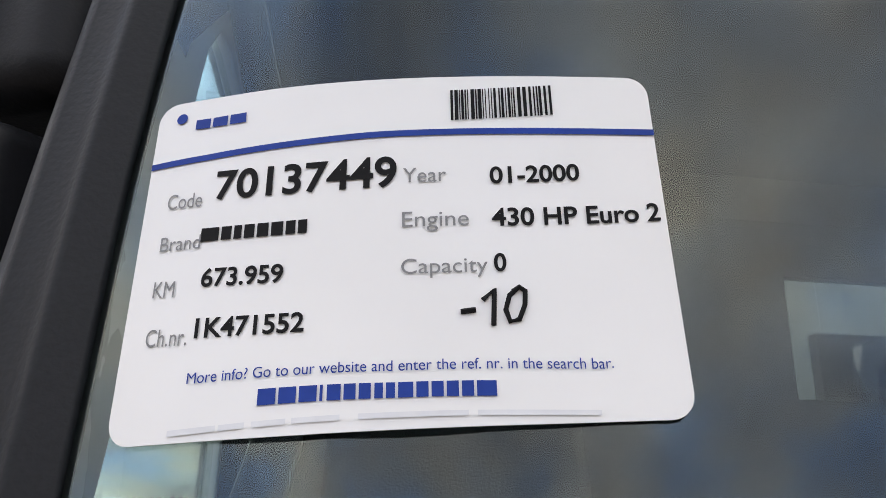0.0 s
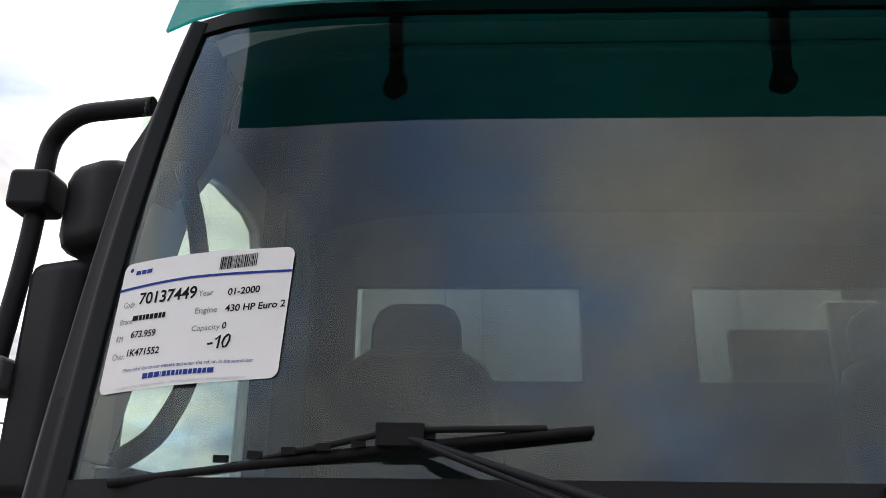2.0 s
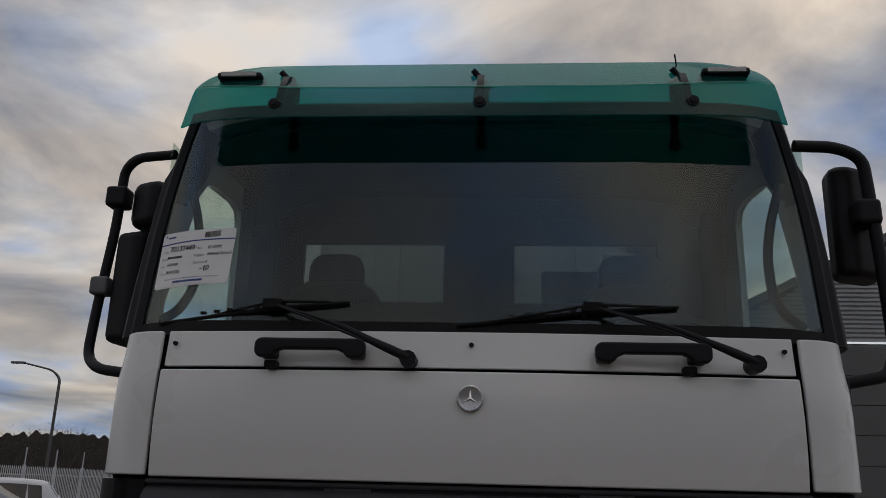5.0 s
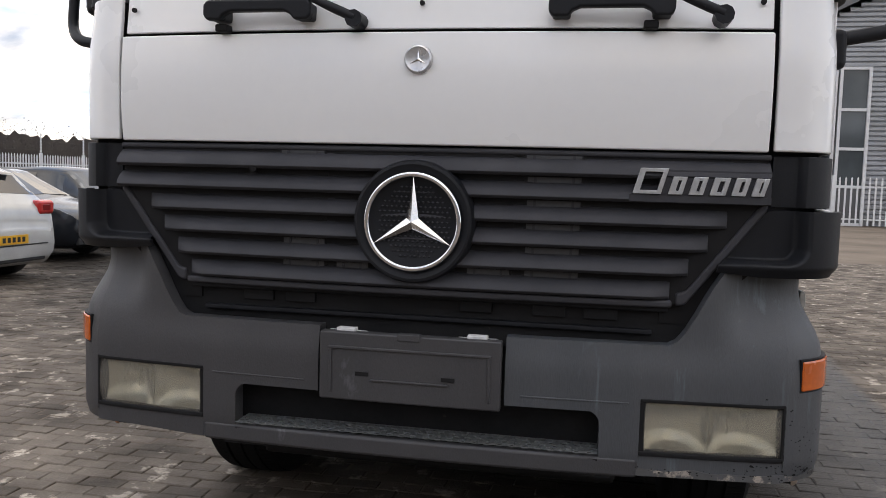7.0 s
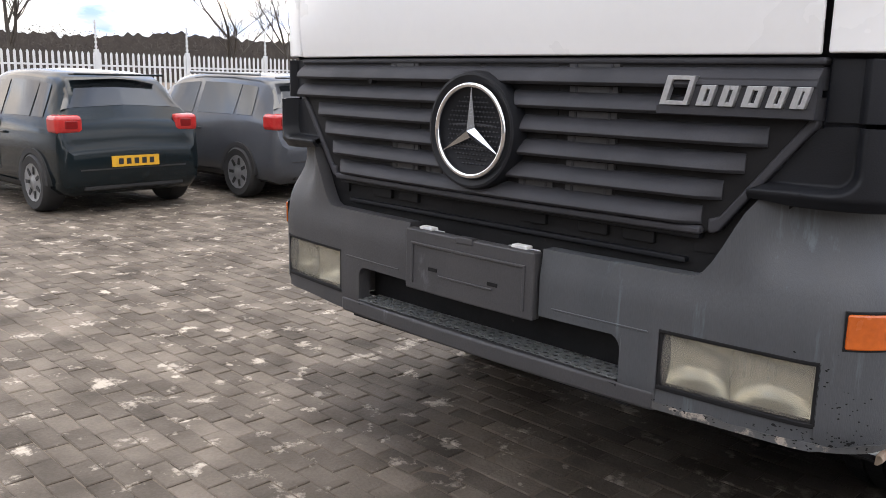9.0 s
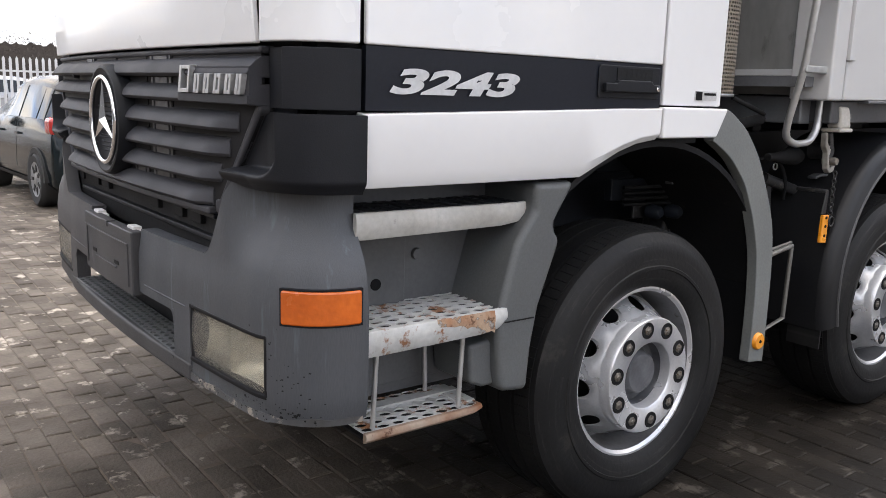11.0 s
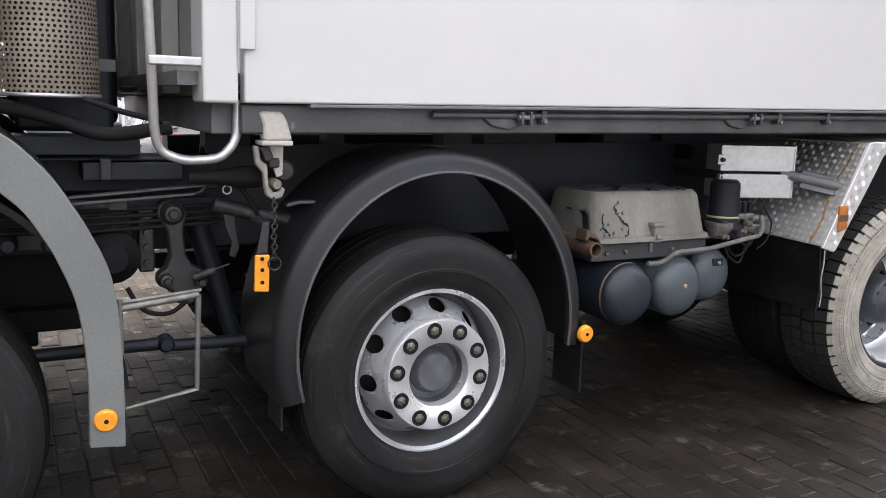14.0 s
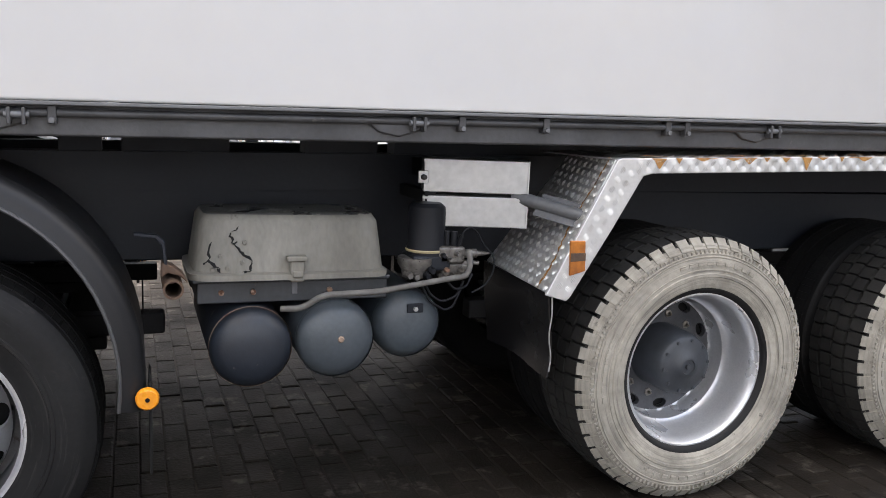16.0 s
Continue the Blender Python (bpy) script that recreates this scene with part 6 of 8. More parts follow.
part("battery_tray", boxes((.62, 1.0, 3.875, 4.50, .812, .895), (.62, 1.02, 3.86, 4.505, .882, .897)), TRAYM, bt, "dirty blue-grey steel battery tray", .006)
for y in (3.95, 4.05, 4.3):
    part("tray_bolt", lathe(bmesh.new(), [(0, 1.012), (.009, 1.01), (.01, .998)], 8, "x", (0, y, .848)), RUST, bt)
part("latch", boxes((1.005, 1.045, 4.162, 4.208, .885, .965), (1.01, 1.052, 4.150, 4.216, .952, .970), (1.012, 1.055, 4.168, 4.202, .90, .922)), BATT, bt, "dusty plastic latch", .006)
part("latch_strap", boxes((1.0, 1.006, 4.174, 4.192, .838, .888)), GREYM, bt, "", .002)
for y, z, xo, r in ((4.04, .674, 1.085, .131), (4.318, .686, 1.075, .131), (4.60, .70, .97, .125)):
    tk = part("air_tank", lathe(bmesh.new(), [(0, xo), (.04, xo - .002), (.09, xo - .01), (r - .012, xo - .03), (r, xo - .055), (r, xo - .75), (0, xo - .8)], 36, "x", (0, y, z)), TANK if y < 4.1 else TANK_L, truck, "dark blue-grey air tank with rusty seam" if y < 4.1 else "round blue-grey air tank")
    if y < 4.1:
        part("tank_clip", boxes((xo - .03, xo - .008, y + .015, y + .03, z - .045, z - .035)), ZINC, tk)
    elif y < 4.5:
        part("tank_plug", lathe(bmesh.new(), [(0, xo + .006), (.008, xo + .005), (.0145, xo - .004)], 7, "x", (0, y + .008, z + .008)), RUST, tk, "rusty drain plug")
    else:
        part("tank_tab", boxes((xo - .03, xo + .002, y - .014, y + .046, z + .047, z + .079)), CHASSIS, tk, "", .003)
        part("tab_nut", lathe(bmesh.new(), [(0, xo + .012), (.008, xo + .011), (.009, xo)], 6, "x", (0, y + .016, z + .061)), ZINC, tk)
    part("weld_seam", lathe(bmesh.new(), [(r + .002, xo - .05), (r + .003, xo - .056), (r + .002, xo - .062)], 36, "x", (0, y, z)), RUST if y < 4.1 else TANK_L, tk)
part("air_pipe", tubes(([(1.05, 4.13, .80), (1.06, 4.20, .80), (1.07, 4.26, .845), (1.07, 4.45, .85), (1.06, 4.70, .885), (1.05, 4.77, .89), (1.05, 4.785, .93), (1.04, 4.78, .98)], .0105, {"rad": .04})), mat("dusty_pipe", (.17, .165, .155), (.08, .078, .072), 18, .7), truck, "dusty bent air pipe")
part("filler_pipe", lathe(lathe(bmesh.new(), [(.024, 1.125), (.030, 1.125), (.030, .9)], 20, "x", (0, 3.80, .888)), [(.024, 1.125), (.024, .92), (0, .915)], 20, "x", (0, 3.80, .888)), RUSTPIPE, truck, "open round pipe end")
dr = part("air_dryer", lathe(bmesh.new(), [(0, 1.135), (.05, 1.133), (.064, 1.12), (.066, 1.10), (.066, .985), (.07, .975), (.07, .95)], 28, "z", (.93, 4.66, 0)), BLACKP, truck, "black air dryer cartridge")
part("dryer_base", boxes((.86, 1.0, 4.59, 4.73, .90, .955)), CHASSIS, dr, "", .01)
part("dryer_ring", lathe(bmesh.new(), [(.071, .972), (.073, .968), (.071, .962)], 28, "z", (.93, 4.66, 0)), mat("yellowed_ring", (.4, .34, .2), None, 30, .5), dr)
BRASS = mat("oxidised_valve_metal", (.22, .21, .195), (.08, .075, .068), 26, .45, .5, bump=.3, bscale=90, spots=(.05, .045, .04), spot_at=.58)
part("dryer_foot", lathe(bmesh.new(), [(0, .945), (.064, .945), (.064, .925), (.050, .90), (.046, .875), (0, .87)], 18, "z", (.955, 4.615, 0)), BRASS, dr, "cast dryer base")
for y, z in ((4.575, .89), (4.60, .885), (4.64, .888), (4.655, .905)):
    part("port", lathe(bmesh.new(), [(0, 1.03), (.010, 1.03), (.013, 1.02), (.014, .98)], 8, "x", (0, y, z)), BRASS if y < 4.62 else BLACKP, dr)
vb = part("brake_valve", boxes((.92, 1.0, 4.685, 4.785, .925, .985), (.93, .99, 4.70, 4.81, .868, .925)), BRASS, truck, "dirty cast brake valve block", .010)
for y in (4.70, 4.727, 4.752):
    part("valve_cap", lathe(bmesh.new(), [(0, 1.036), (.012, 1.035), (.014, 1.02), (.014, .985), (0, .984)], 10, "z", (.955 + .01 * (y > 4.74), y, 0)), BLACKP, vb, "black valve cap")
part("valve_ram", lathe(bmesh.new(), [(0, 4.785), (.014, 4.785), (.017, 4.80), (.017, 4.83), (.010, 4.835), (.008, 4.86), (.003, 4.882), (0, 4.884)], 12, "y", (.985, 0, .958)), BRASS, vb)
part("valve_ram", lathe(bmesh.new(), [(0, 4.78), (.012, 4.78), (.015, 4.79), (.015, 4.815), (.008, 4.82), (.008, 4.845), (0, 4.846)], 10, "y", (.975, 0, .922)), BRASS, vb)
part("elbow", tubes(([(.98, 4.768, .985), (.98, 4.768, 1.012), (.985, 4.775, 1.022)], .009, {"rad": .01})), BLACKP, vb)
for j, (y, z) in enumerate(((4.70, .955), (4.725, .94), (4.75, .962), (4.715, .905), (4.74, .885), (4.77, .90), (4.795, .89), (4.70, .88))):
    part("fitting", lathe(bmesh.new(), [(0, 1.022 + .004 * (j % 3)), (.007, 1.02 + .004 * (j % 3)), (.010, 1.008), (.011, .985)], 6, "x", (0, y, z)), RUST if j == 3 else (BRASS if j % 3 else BLACKP), vb)
for pts, r in (([(1.0, 4.765, 1.0), (1.0, 4.772, 1.04), (1.0, 4.803, 1.057), (1.0, 4.828, 1.033), (1.0, 4.853, .989), (1.0, 4.898, .945), (1.0, 4.895, .89), (1.0, 4.862, .841), (1.0, 4.816, .82)], .0035),
               ([(.98, 4.64, .87), (.98, 4.662, .815), (.98, 4.709, .784), (.98, 4.766, .804), (.98, 4.79, .86)], .0045),
               ([(.97, 4.63, .86), (.98, 4.663, .789), (.98, 4.722, .753), (.97, 4.757, .763), (.95, 4.80, .84)], .0045),
               ([(.98, 4.72, .87), (.99, 4.75, .83), (.98, 4.80, .835), (.96, 4.83, .88)], .0045)):
    part("air_hose", tubes((pts, r, {"rad": .02})), BLACKP, truck, "thin black air hose")
part("pipe_bracket", prisms("x", ([(3.768, .968), (3.80, .955), (3.83, .93), (3.845, .90), (3.82, .925), (3.785, .935), (3.766, .92)], 1.03, 1.10)), RUSTPIPE, truck, "rusty bracket round the pipe", .004)
part("guard_stay", prisms("x", ([(3.69, 1.046), (3.75, 1.040), (3.768, 1.02), (3.775, .96), (3.785, .96), (3.778, 1.028), (3.756, 1.050), (3.69, 1.056)], 1.06, 1.10)), CHASSIS, truck, "bent steel stay of the mudguard", .003)

# silver folded tool boxes
for z0, z1 in ((1.168, 1.287), (1.046, 1.156)):
    m = Matrix.Translation((.915, 4.84, 0)) @ Matrix.Rotation(radians(-15), 4, "Z")
    tb = part("sheet_box", box(bmesh.new(), -.10, .03, -.185, .19, z0, z1, m), ZINC, truck, "folded galvanised sheet box", .004)
    part("box_seam", box(bmesh.new(), .030, .034, -.186, .191, z1 - .012, z1 - .004, m), ZINC, tb)
    part("box_clip", box(bmesh.new(), .028, .040, -.205, -.168, z0 + .03, z0 + .075, m), ZINC, tb, "", .003)
    part("clip_bolt", lathe(bmesh.new(), [(0, .016), (.009, .015), (.011, 0)], 8, "x", m @ Vector((.040, -.186, z0 + .052))), EQUIP, tb)
    part("end_lip", box(bmesh.new(), -.10, .034, .188, .193, z0, z1, m), ZINC, tb)
part("box_carrier", boxes((.6, .9, 4.66, 4.70, 1.13, 1.17), (.45, .62, 4.74, 4.76, 1.2, 1.27)), DARK, truck)
part("tow_eye", lathe(bmesh.new(), [(.022 + .007 * math.cos(a), .007 * math.sin(a)) for a in np.linspace(0, 2 * math.pi, 9)[:-1]], 18, "x", (.49, 4.75, 1.245), close=True), GREYM, truck)

# ---- checker-plate mudguards of the rear axles
DIRTYA = mat("dirty_amber", (.50, .17, .018), (.24, .075, .012), 24, .35, coat=.3, bump=.3, bscale=70)
GLOSSR = mat("glossy_black_apron_rubber", (.006, .006, .007), (.011, .011, .012), 5, .25, spec=.5, bump=.2, bscale=12, spots=(.05, .047, .042), spot_at=.66)
for k in (-1, 1):
    def sx(a, b):
        return sorted((a * k, b * k))
    cg = new("checker_guard")
    cg.parent = truck
    path = [(5.25, 1.314), (5.40, 1.319), (7.75, 1.388), (8.05, 1.0)]
    bm = bmesh.new()
    band(bm, path, [(y + .004, z - .006) for y, z in path], "x", *sx(.62, 1.19))
    # folded outer edge


    part("guard_plate", bm, CHECKER, cg, "aluminium checker-plate mudguard")

    edge = [(5.005, .845), (5.085, .822), (5.10, .835), (5.25, 1.075), (5.358, 1.258), (5.40, 1.268), (8.0, 1.335), (8.0, 1.397), (5.27, 1.318), (5.25, 1.312)]
    # the lighter lug metal here puts the edge's sky reflection into its colour
    part("guard_edge", prisms("x", (edge, *sx(1.186, 1.2))), CHECKLUG, cg, "folded outer edge, coloured brighter for its sky reflection", .004)
    # sloping front sheet facing forward
    sl = bmesh.new()
    q = [Vector((.64, 5.03, .865)), Vector((1.19, 5.015, .85)), Vector((1.19, 5.25, 1.31)), Vector((.64, 5.39, 1.32))]
    q = [Vector((p.x * k, p.y, p.z)) for p in q]
    NG = 10
    gr = [[sl.verts.new((q[0] * (1 - u) + q[1] * u) * (1 - v) + (q[3] * (1 - u) + q[2] * u) * v) for u in np.linspace(0, 1, NG + 1)] for v in np.linspace(0, 1, NG + 1)]
    for a in range(NG):
        for b in range(NG):
            sl.faces.new((gr[a][b], gr[a][b + 1], gr[a + 1][b + 1], gr[a + 1][b]))
    part("guard_slope", sl, CHECKER, cg, "sloping checker-plate front", solid=.005, smooth=0)
    lug = bmesh.new()
    e1, e2 = (q[1] - q[0]), (q[3] - q[0])
    nrm = e1.cross(e2).normalized() * k
    if nrm.y > 0:
        nrm = -nrm

    def bars(c, w1, w2, up, n=4, long=.012, gap=.0062, wide=.0021, high=.0022):
        """A group of parallel raised bars round the point c."""
        for g in range(n):
            o = c + w2 * (gap * (g - (n - 1) / 2))
            ln = long * (1 - .25 * abs(g - (n - 1) / 2) / (n / 2))
            top = [lug.verts.new(o - w1 * ln * .8 + up * high), lug.verts.new(o + w1 * ln * .8 + up * high)]
            vv = [lug.verts.new(p) for p in (o - w1 * ln, o + w2 * wide - w1 * ln * .6, o + w2 * wide + w1 * ln * .6, o + w1 * ln, o - w2 * wide + w1 * ln * .6, o - w2 * wide - w1 * ln * .6)]
            lug.faces.new((vv[0], vv[1], top[0]))
            lug.faces.new((vv[1], vv[2], top[1], top[0]))
            lug.faces.new((vv[2], vv[3], top[1]))
            lug.faces.new((vv[3], vv[4], top[1]))
            lug.faces.new((vv[4], vv[5], top[0], top[1]))
            lug.faces.new((vv[5], vv[0], top[0]))

    d1, d2 = e1.normalized(), e2.normalized()
    for a in range(17):
        for b in range(17):
            u, v = (a + .5) / 17, (b + .5) / 17
            c = (q[0] * (1 - u) + q[1] * u) * (1 - v) + (q[3] * (1 - u) + q[2] * u) * v + nrm * .0055
            w1 = (d1 * .7 + d2 * .7) if (a + b) % 2 else (d1 * .7 - d2 * .7)
            w1.normalize()
            bars(c, w1, nrm.cross(w1).normalized(), nrm)
    for a in range(72):
        for b in range(17):
            y = 5.42 + 2.3 * (a + .5) / 72
            c = Vector(((.64 + .55 * (b + .5) / 17) * k, y, 1.3195 + (y - 5.40) * .0294))
            w1 = Vector((.707, .707 if (a + b) % 2 else -.707, 0))
            bars(c, w1, Vector((-w1.y, w1.x, 0)), Vector((0, 0, 1)), 3)
    for a in range(13):
        for b in range(2):
            t = (a + .5) / 13
            w1 = Vector((0, .707, .707 if (a + b) % 2 else -.707))
            bars(Vector((1.2002 * k, 5.03 + .235 * t + .016 + .034 * b, .86 + .435 * t - .012 * b)), w1, Vector((0, -w1.z, w1.y)), Vector((k, 0, 0)), high=.0013)
    for a in range(74):
        for b in range(2):
            y = 5.34 + .034 * a
            w1 = Vector((0, .707, .707 if (a + b) % 2 else -.707))
            bars(Vector((1.2002 * k, y, 1.278 + (y - 5.36) * .027 + .027 * b)), w1, Vector((0, -w1.z, w1.y)), Vector((k, 0, 0)), high=.0013)
    # rust runs along the fold and down from the upper edge
    rs = random.Random(5 + k)
    run = bmesh.new()
    last = None
    for a in range(41):
        v = a / 40
        u = .875 + rs.uniform(-.010, .010) + .022 * math.sin(v * 9)
        wd = rs.uniform(.005, .016)
        cur = []
        for uu in (u - wd, u + wd):
            p = (q[0] * (1 - uu) + q[1] * uu) * (1 - v) + (q[3] * (1 - uu) + q[2] * uu) * v + nrm * .0085
            cur.append(run.verts.new(p))
        if last:
            run.faces.new((last[0], last[1], cur[1], cur[0]))
        last = cur
    part("rust_run", run, STREAK, cg, "rust run along the fold")
    run = bmesh.new()
    for a in range(30):
        y = 5.42 + 2.4 * (a + rs.uniform(-.45, .45)) / 30
        h, wd = rs.uniform(.004, .05) * rs.random() + .004, rs.uniform(.012, .05)
        zt = 1.317 + (y - 5.27) * .029
        vv = [run.verts.new((1.2018 * k, yy, zz)) for yy, zz in ((y - wd, zt), (y + wd, zt), (y + wd * .7, zt - h * .3), (y + wd * .12, zt - h), (y - wd * .1, zt - h * .9), (y - wd * .6, zt - h * .25))]
        run.faces.new(vv)
        z2 = zt + .003
        vv = [run.verts.new((xx * k, yy, z2 + .003)) for xx, yy in ((1.19, y - wd * 1.5), (1.19, y + wd * 1.5), (1.19 - h * 2.2, y + wd * .6), (1.19 - h * 2.0, y - wd * .8))]
        run.faces.new(vv)
    tagged(part("rust_stain", run, STREAK, cg, "rust drips"), kind="stuff")
    tagged(part("checker_pattern", lug, CHECKLUG, cg, "raised bar pattern"), kind="stuff")
    ap, last = bmesh.new(), None
    for u in np.linspace(0, 1, 9):
        x = (.64 + .53 * u) * k
        cur = [ap.verts.new((x, 5.02 + .015 * u + .05 * math.sin(2.4 * w) * (w - .05) - .02 * math.sin(5 * u + w * 3) * w, .868 - .028 * u - (.33 - .03 * u) * w)) for w in np.linspace(0, 1, 7)]
        if last:
            for w in range(6):
                ap.faces.new((last[w], cur[w], cur[w + 1], last[w + 1]))
        last = cur
    part("front_apron", ap, GLOSSR, cg, "glossy black rubber apron", solid=.006)
    gr_ = part("guard_reflector", prisms("x", ([(5.088, .912), (5.148, .928), (5.142, 1.034), (5.083, 1.035)], *sx(1.197, 1.208))), DIRTYA, cg, "dirty amber and brown reflector", .004)
    part("reflector_half", prisms("x", ([(5.087, .962), (5.145, .965), (5.144, .992), (5.086, .992)], *sx(1.208, 1.210))), RUSTPIPE, gr_, "", .002)
    part("grey_tube", tubes(([(.95 * k, 4.98, 1.16), (1.17 * k, 5.20, 1.10)], .024)), GREYM, cg, "grey tube in a folded sheet")
    part("tube_mouth", tubes(([(1.168 * k, 5.198, 1.1005), (1.172 * k, 5.202, 1.0995)], .019)), INK, cg)
    td = Vector((.22 * k, .22, -.06)).normalized()
    tw = td.cross(nrm).normalized()
    fl = bmesh.new()
    vs = [fl.verts.new(Vector((1.06 * k, 5.09, 1.13)) + td * a + tw * b - nrm * .012) for a, b in ((-.07, -.05), (.16, -.05), (.16, .05), (-.07, .05))]
    fl.faces.new(vs)
    part("tube_flange", fl, GREYM, cg, "", solid=.004)
    if k > 0:
        part("loose_wire", tubes(([(1.19, 5.035, .835), (1.19, 5.040, .77), (1.19, 5.030, .70), (1.19, 5.046, .62), (1.19, 5.040, .57)], .0028, {"rad": .03, "n": 6})), ZINC, cg, "thin hanging wire")

# ---- mirrors
for k in (-1, 1):
    mr = new("mirror")
    mr.parent = truck
    if k < 0:
        arm = [(-1.17, .36, 2.70), (-1.33, .38, 2.695), (-1.395, .42, 2.66), (-1.40, .42, 2.42), (-1.43, .42, 2.10), (-1.43, .40, 1.92), (-1.36, .34, 1.865), (-1.19, .30, 1.84)]
        part("mirror_arm", tubes((arm, .019, {"rad": .07, "n": 12})), BLACKP, mr, "black tubular mirror arm")
        part("mirror_clamp", boxes((-1.44, -1.36, .375, .46, 2.50, 2.58)), BLACKP, mr, "", .012)
        part("arm_bracket", boxes((-1.455, -1.385, .38, .45, 2.15, 2.22)), GREYM, mr, "grey metal clamp on the arm", .012)
        h = prisms("z", ([(-1.385, .40), (-1.28, .36), (-1.22, .42), (-1.21, .54), (-1.36, .60)], 1.97, 2.40))
        part("mirror_housing", h, BLACKP, mr, "large black mirror housing", .03)
        h = prisms("z", ([(-1.36, .42), (-1.24, .36), (-1.18, .42), (-1.19, .54), (-1.33, .58)], 2.42, 2.61))
        part("wide_mirror", h, BLACKP, mr, "small upper mirror housing", .04)
    else:
        arm = [(1.15, .33, 2.715), (1.30, .34, 2.715), (1.40, .36, 2.68), (1.42, .36, 2.3), (1.43, .36, 1.97), (1.39, .34, 1.885), (1.19, .30, 1.845)]
        part("mirror_arm", tubes((arm, .022, {"rad": .07, "n": 12})), BLACKP, mr, "black tubular mirror arm")
        h = prisms("z", ([(1.30, .42), (1.36, .40), (1.48, .46), (1.49, .56), (1.45, .60), (1.31, .54)], 2.25, 2.675))
        part("mirror_housing", h, BLACKP, mr, "large black mirror housing", .035)
        part("mirror_foot", boxes((1.17, 1.24, .27, .34, 1.76, 1.88)), BLACKP, mr, "", .02)
        part("mirror_clamp", boxes((1.35, 1.44, .33, .43, 2.42, 2.52)), BLACKP, mr, "", .02)

# ---- information sheet on the windscreen
sheet = thing("info_sheet", "white printed vehicle data sheet stuck on the windscreen", "paper sheet", (.012, 0, 0))


def on_sheet(u, v, lift=0.0):
    x = -1.109 + (.289 - .0085 * v) * u + .0055 * v
    z = (2.327 - .2155 * v) * (1 - u) + (2.330 - .204 * v) * u
    curl = .010 * max(0, u - .55) ** 2 * max(0, .5 - v) + .022 * max(0, .12 - u) * (1 - v)
    return Vector((x, ws(x, z) - .004 - curl - lift + .0015 * math.sin(u * 9) * v, z))


bm = bmesh.new()
NU, NV = 28, 24
RU, RV = .042, .062


def edge_u(v):
    """How far the rounded corners pull in the sheet's two ends at a height."""
    d = max(0, RV - v, v - 1 + RV) / RV
    return RU * (1 - math.sqrt(max(0, 1 - d * d)))


vs_ = sorted(set([RV * (1 - math.cos(math.pi / 2 * k / 6)) for k in range(7)] + list(np.linspace(RV, 1 - RV, 15)) + [1 - RV * (1 - math.cos(math.pi / 2 * k / 6)) for k in range(7)]))
last = None
for v in vs_:
    e = edge_u(v)
    cur = [bm.verts.new(on_sheet(e + (1 - 2 * e) * i / NU, v)) for i in range(NU + 1)]
    if last:
        for i in range(NU):
            bm.faces.new((last[i], last[i + 1], cur[i + 1], cur[i]))
    last = cur
bmesh.ops.remove_doubles(bm, verts=bm.verts, dist=.00002)
part("paper", bm, PAPER, sheet, "white glossy paper", solid=.0006)
LIFT = .0008


def flat_v(u, v):
    foot = soft((v - .70) / .12)
    v += .034 * max(0, 1 - 2.2 * u) * (1 - foot) - .03 * foot * math.sin(math.pi * min(max((u - .1) / .75, 0), 1))
    return on_sheet(u, v + 4 * u * (1 - u) * (.048 - .03 * v) + .045 * min(1, 2 * u) * math.sin(math.pi * min(max(v, 0), 1)) + .025 * (1 - u) * min(1, 4 * max(v, 0)), LIFT)


def print_line(text, u0, u1, v, h, material, bold=0.0, dv=0.0, parts=sheet, label=""):
    u0, u1 = u0 + .014 * (1 - u0), u1 + .012 * (1 - u1)
    bm = letters(text, 1.0, bold)
    xs = [c.co.x for c in bm.verts]
    lo, hi = min(xs), max(xs)
    bmesh.ops.triangulate(bm, faces=bm.faces)
    bend(bm, lambda c: flat_v(u0 + (u1 - u0) * (c.x - lo) / (hi - lo), v + dv * (c.x - lo) / (hi - lo) - h * c.y / .70))
    return part("print", bm, material, parts, label)


def print_bar(u0, u1, v0, v1, material, n=24, dv=0.0, cuts=(), flat=False):
    bm = bmesh.new()
    spans = cuts or [(u0, u1)]
    for a, b in spans:
        m = max(2, int(n * (b - a) / (u1 - u0)))
        last = None
        for i in range(m + 1):
            u = a + (b - a) * i / m
            d = dv * (u - u0) / (u1 - u0)
            cur = [bm.verts.new(on_sheet(u, v + .014 + .022 * max(0, 1 - 2.2 * u), LIFT) if flat else flat_v(u, v)) for v in (v0 + d, v1 + d)]
            if last:
                bm.faces.new((last[0], cur[0], cur[1], last[1]))
            last = cur
    return part("print", bm, material, sheet)


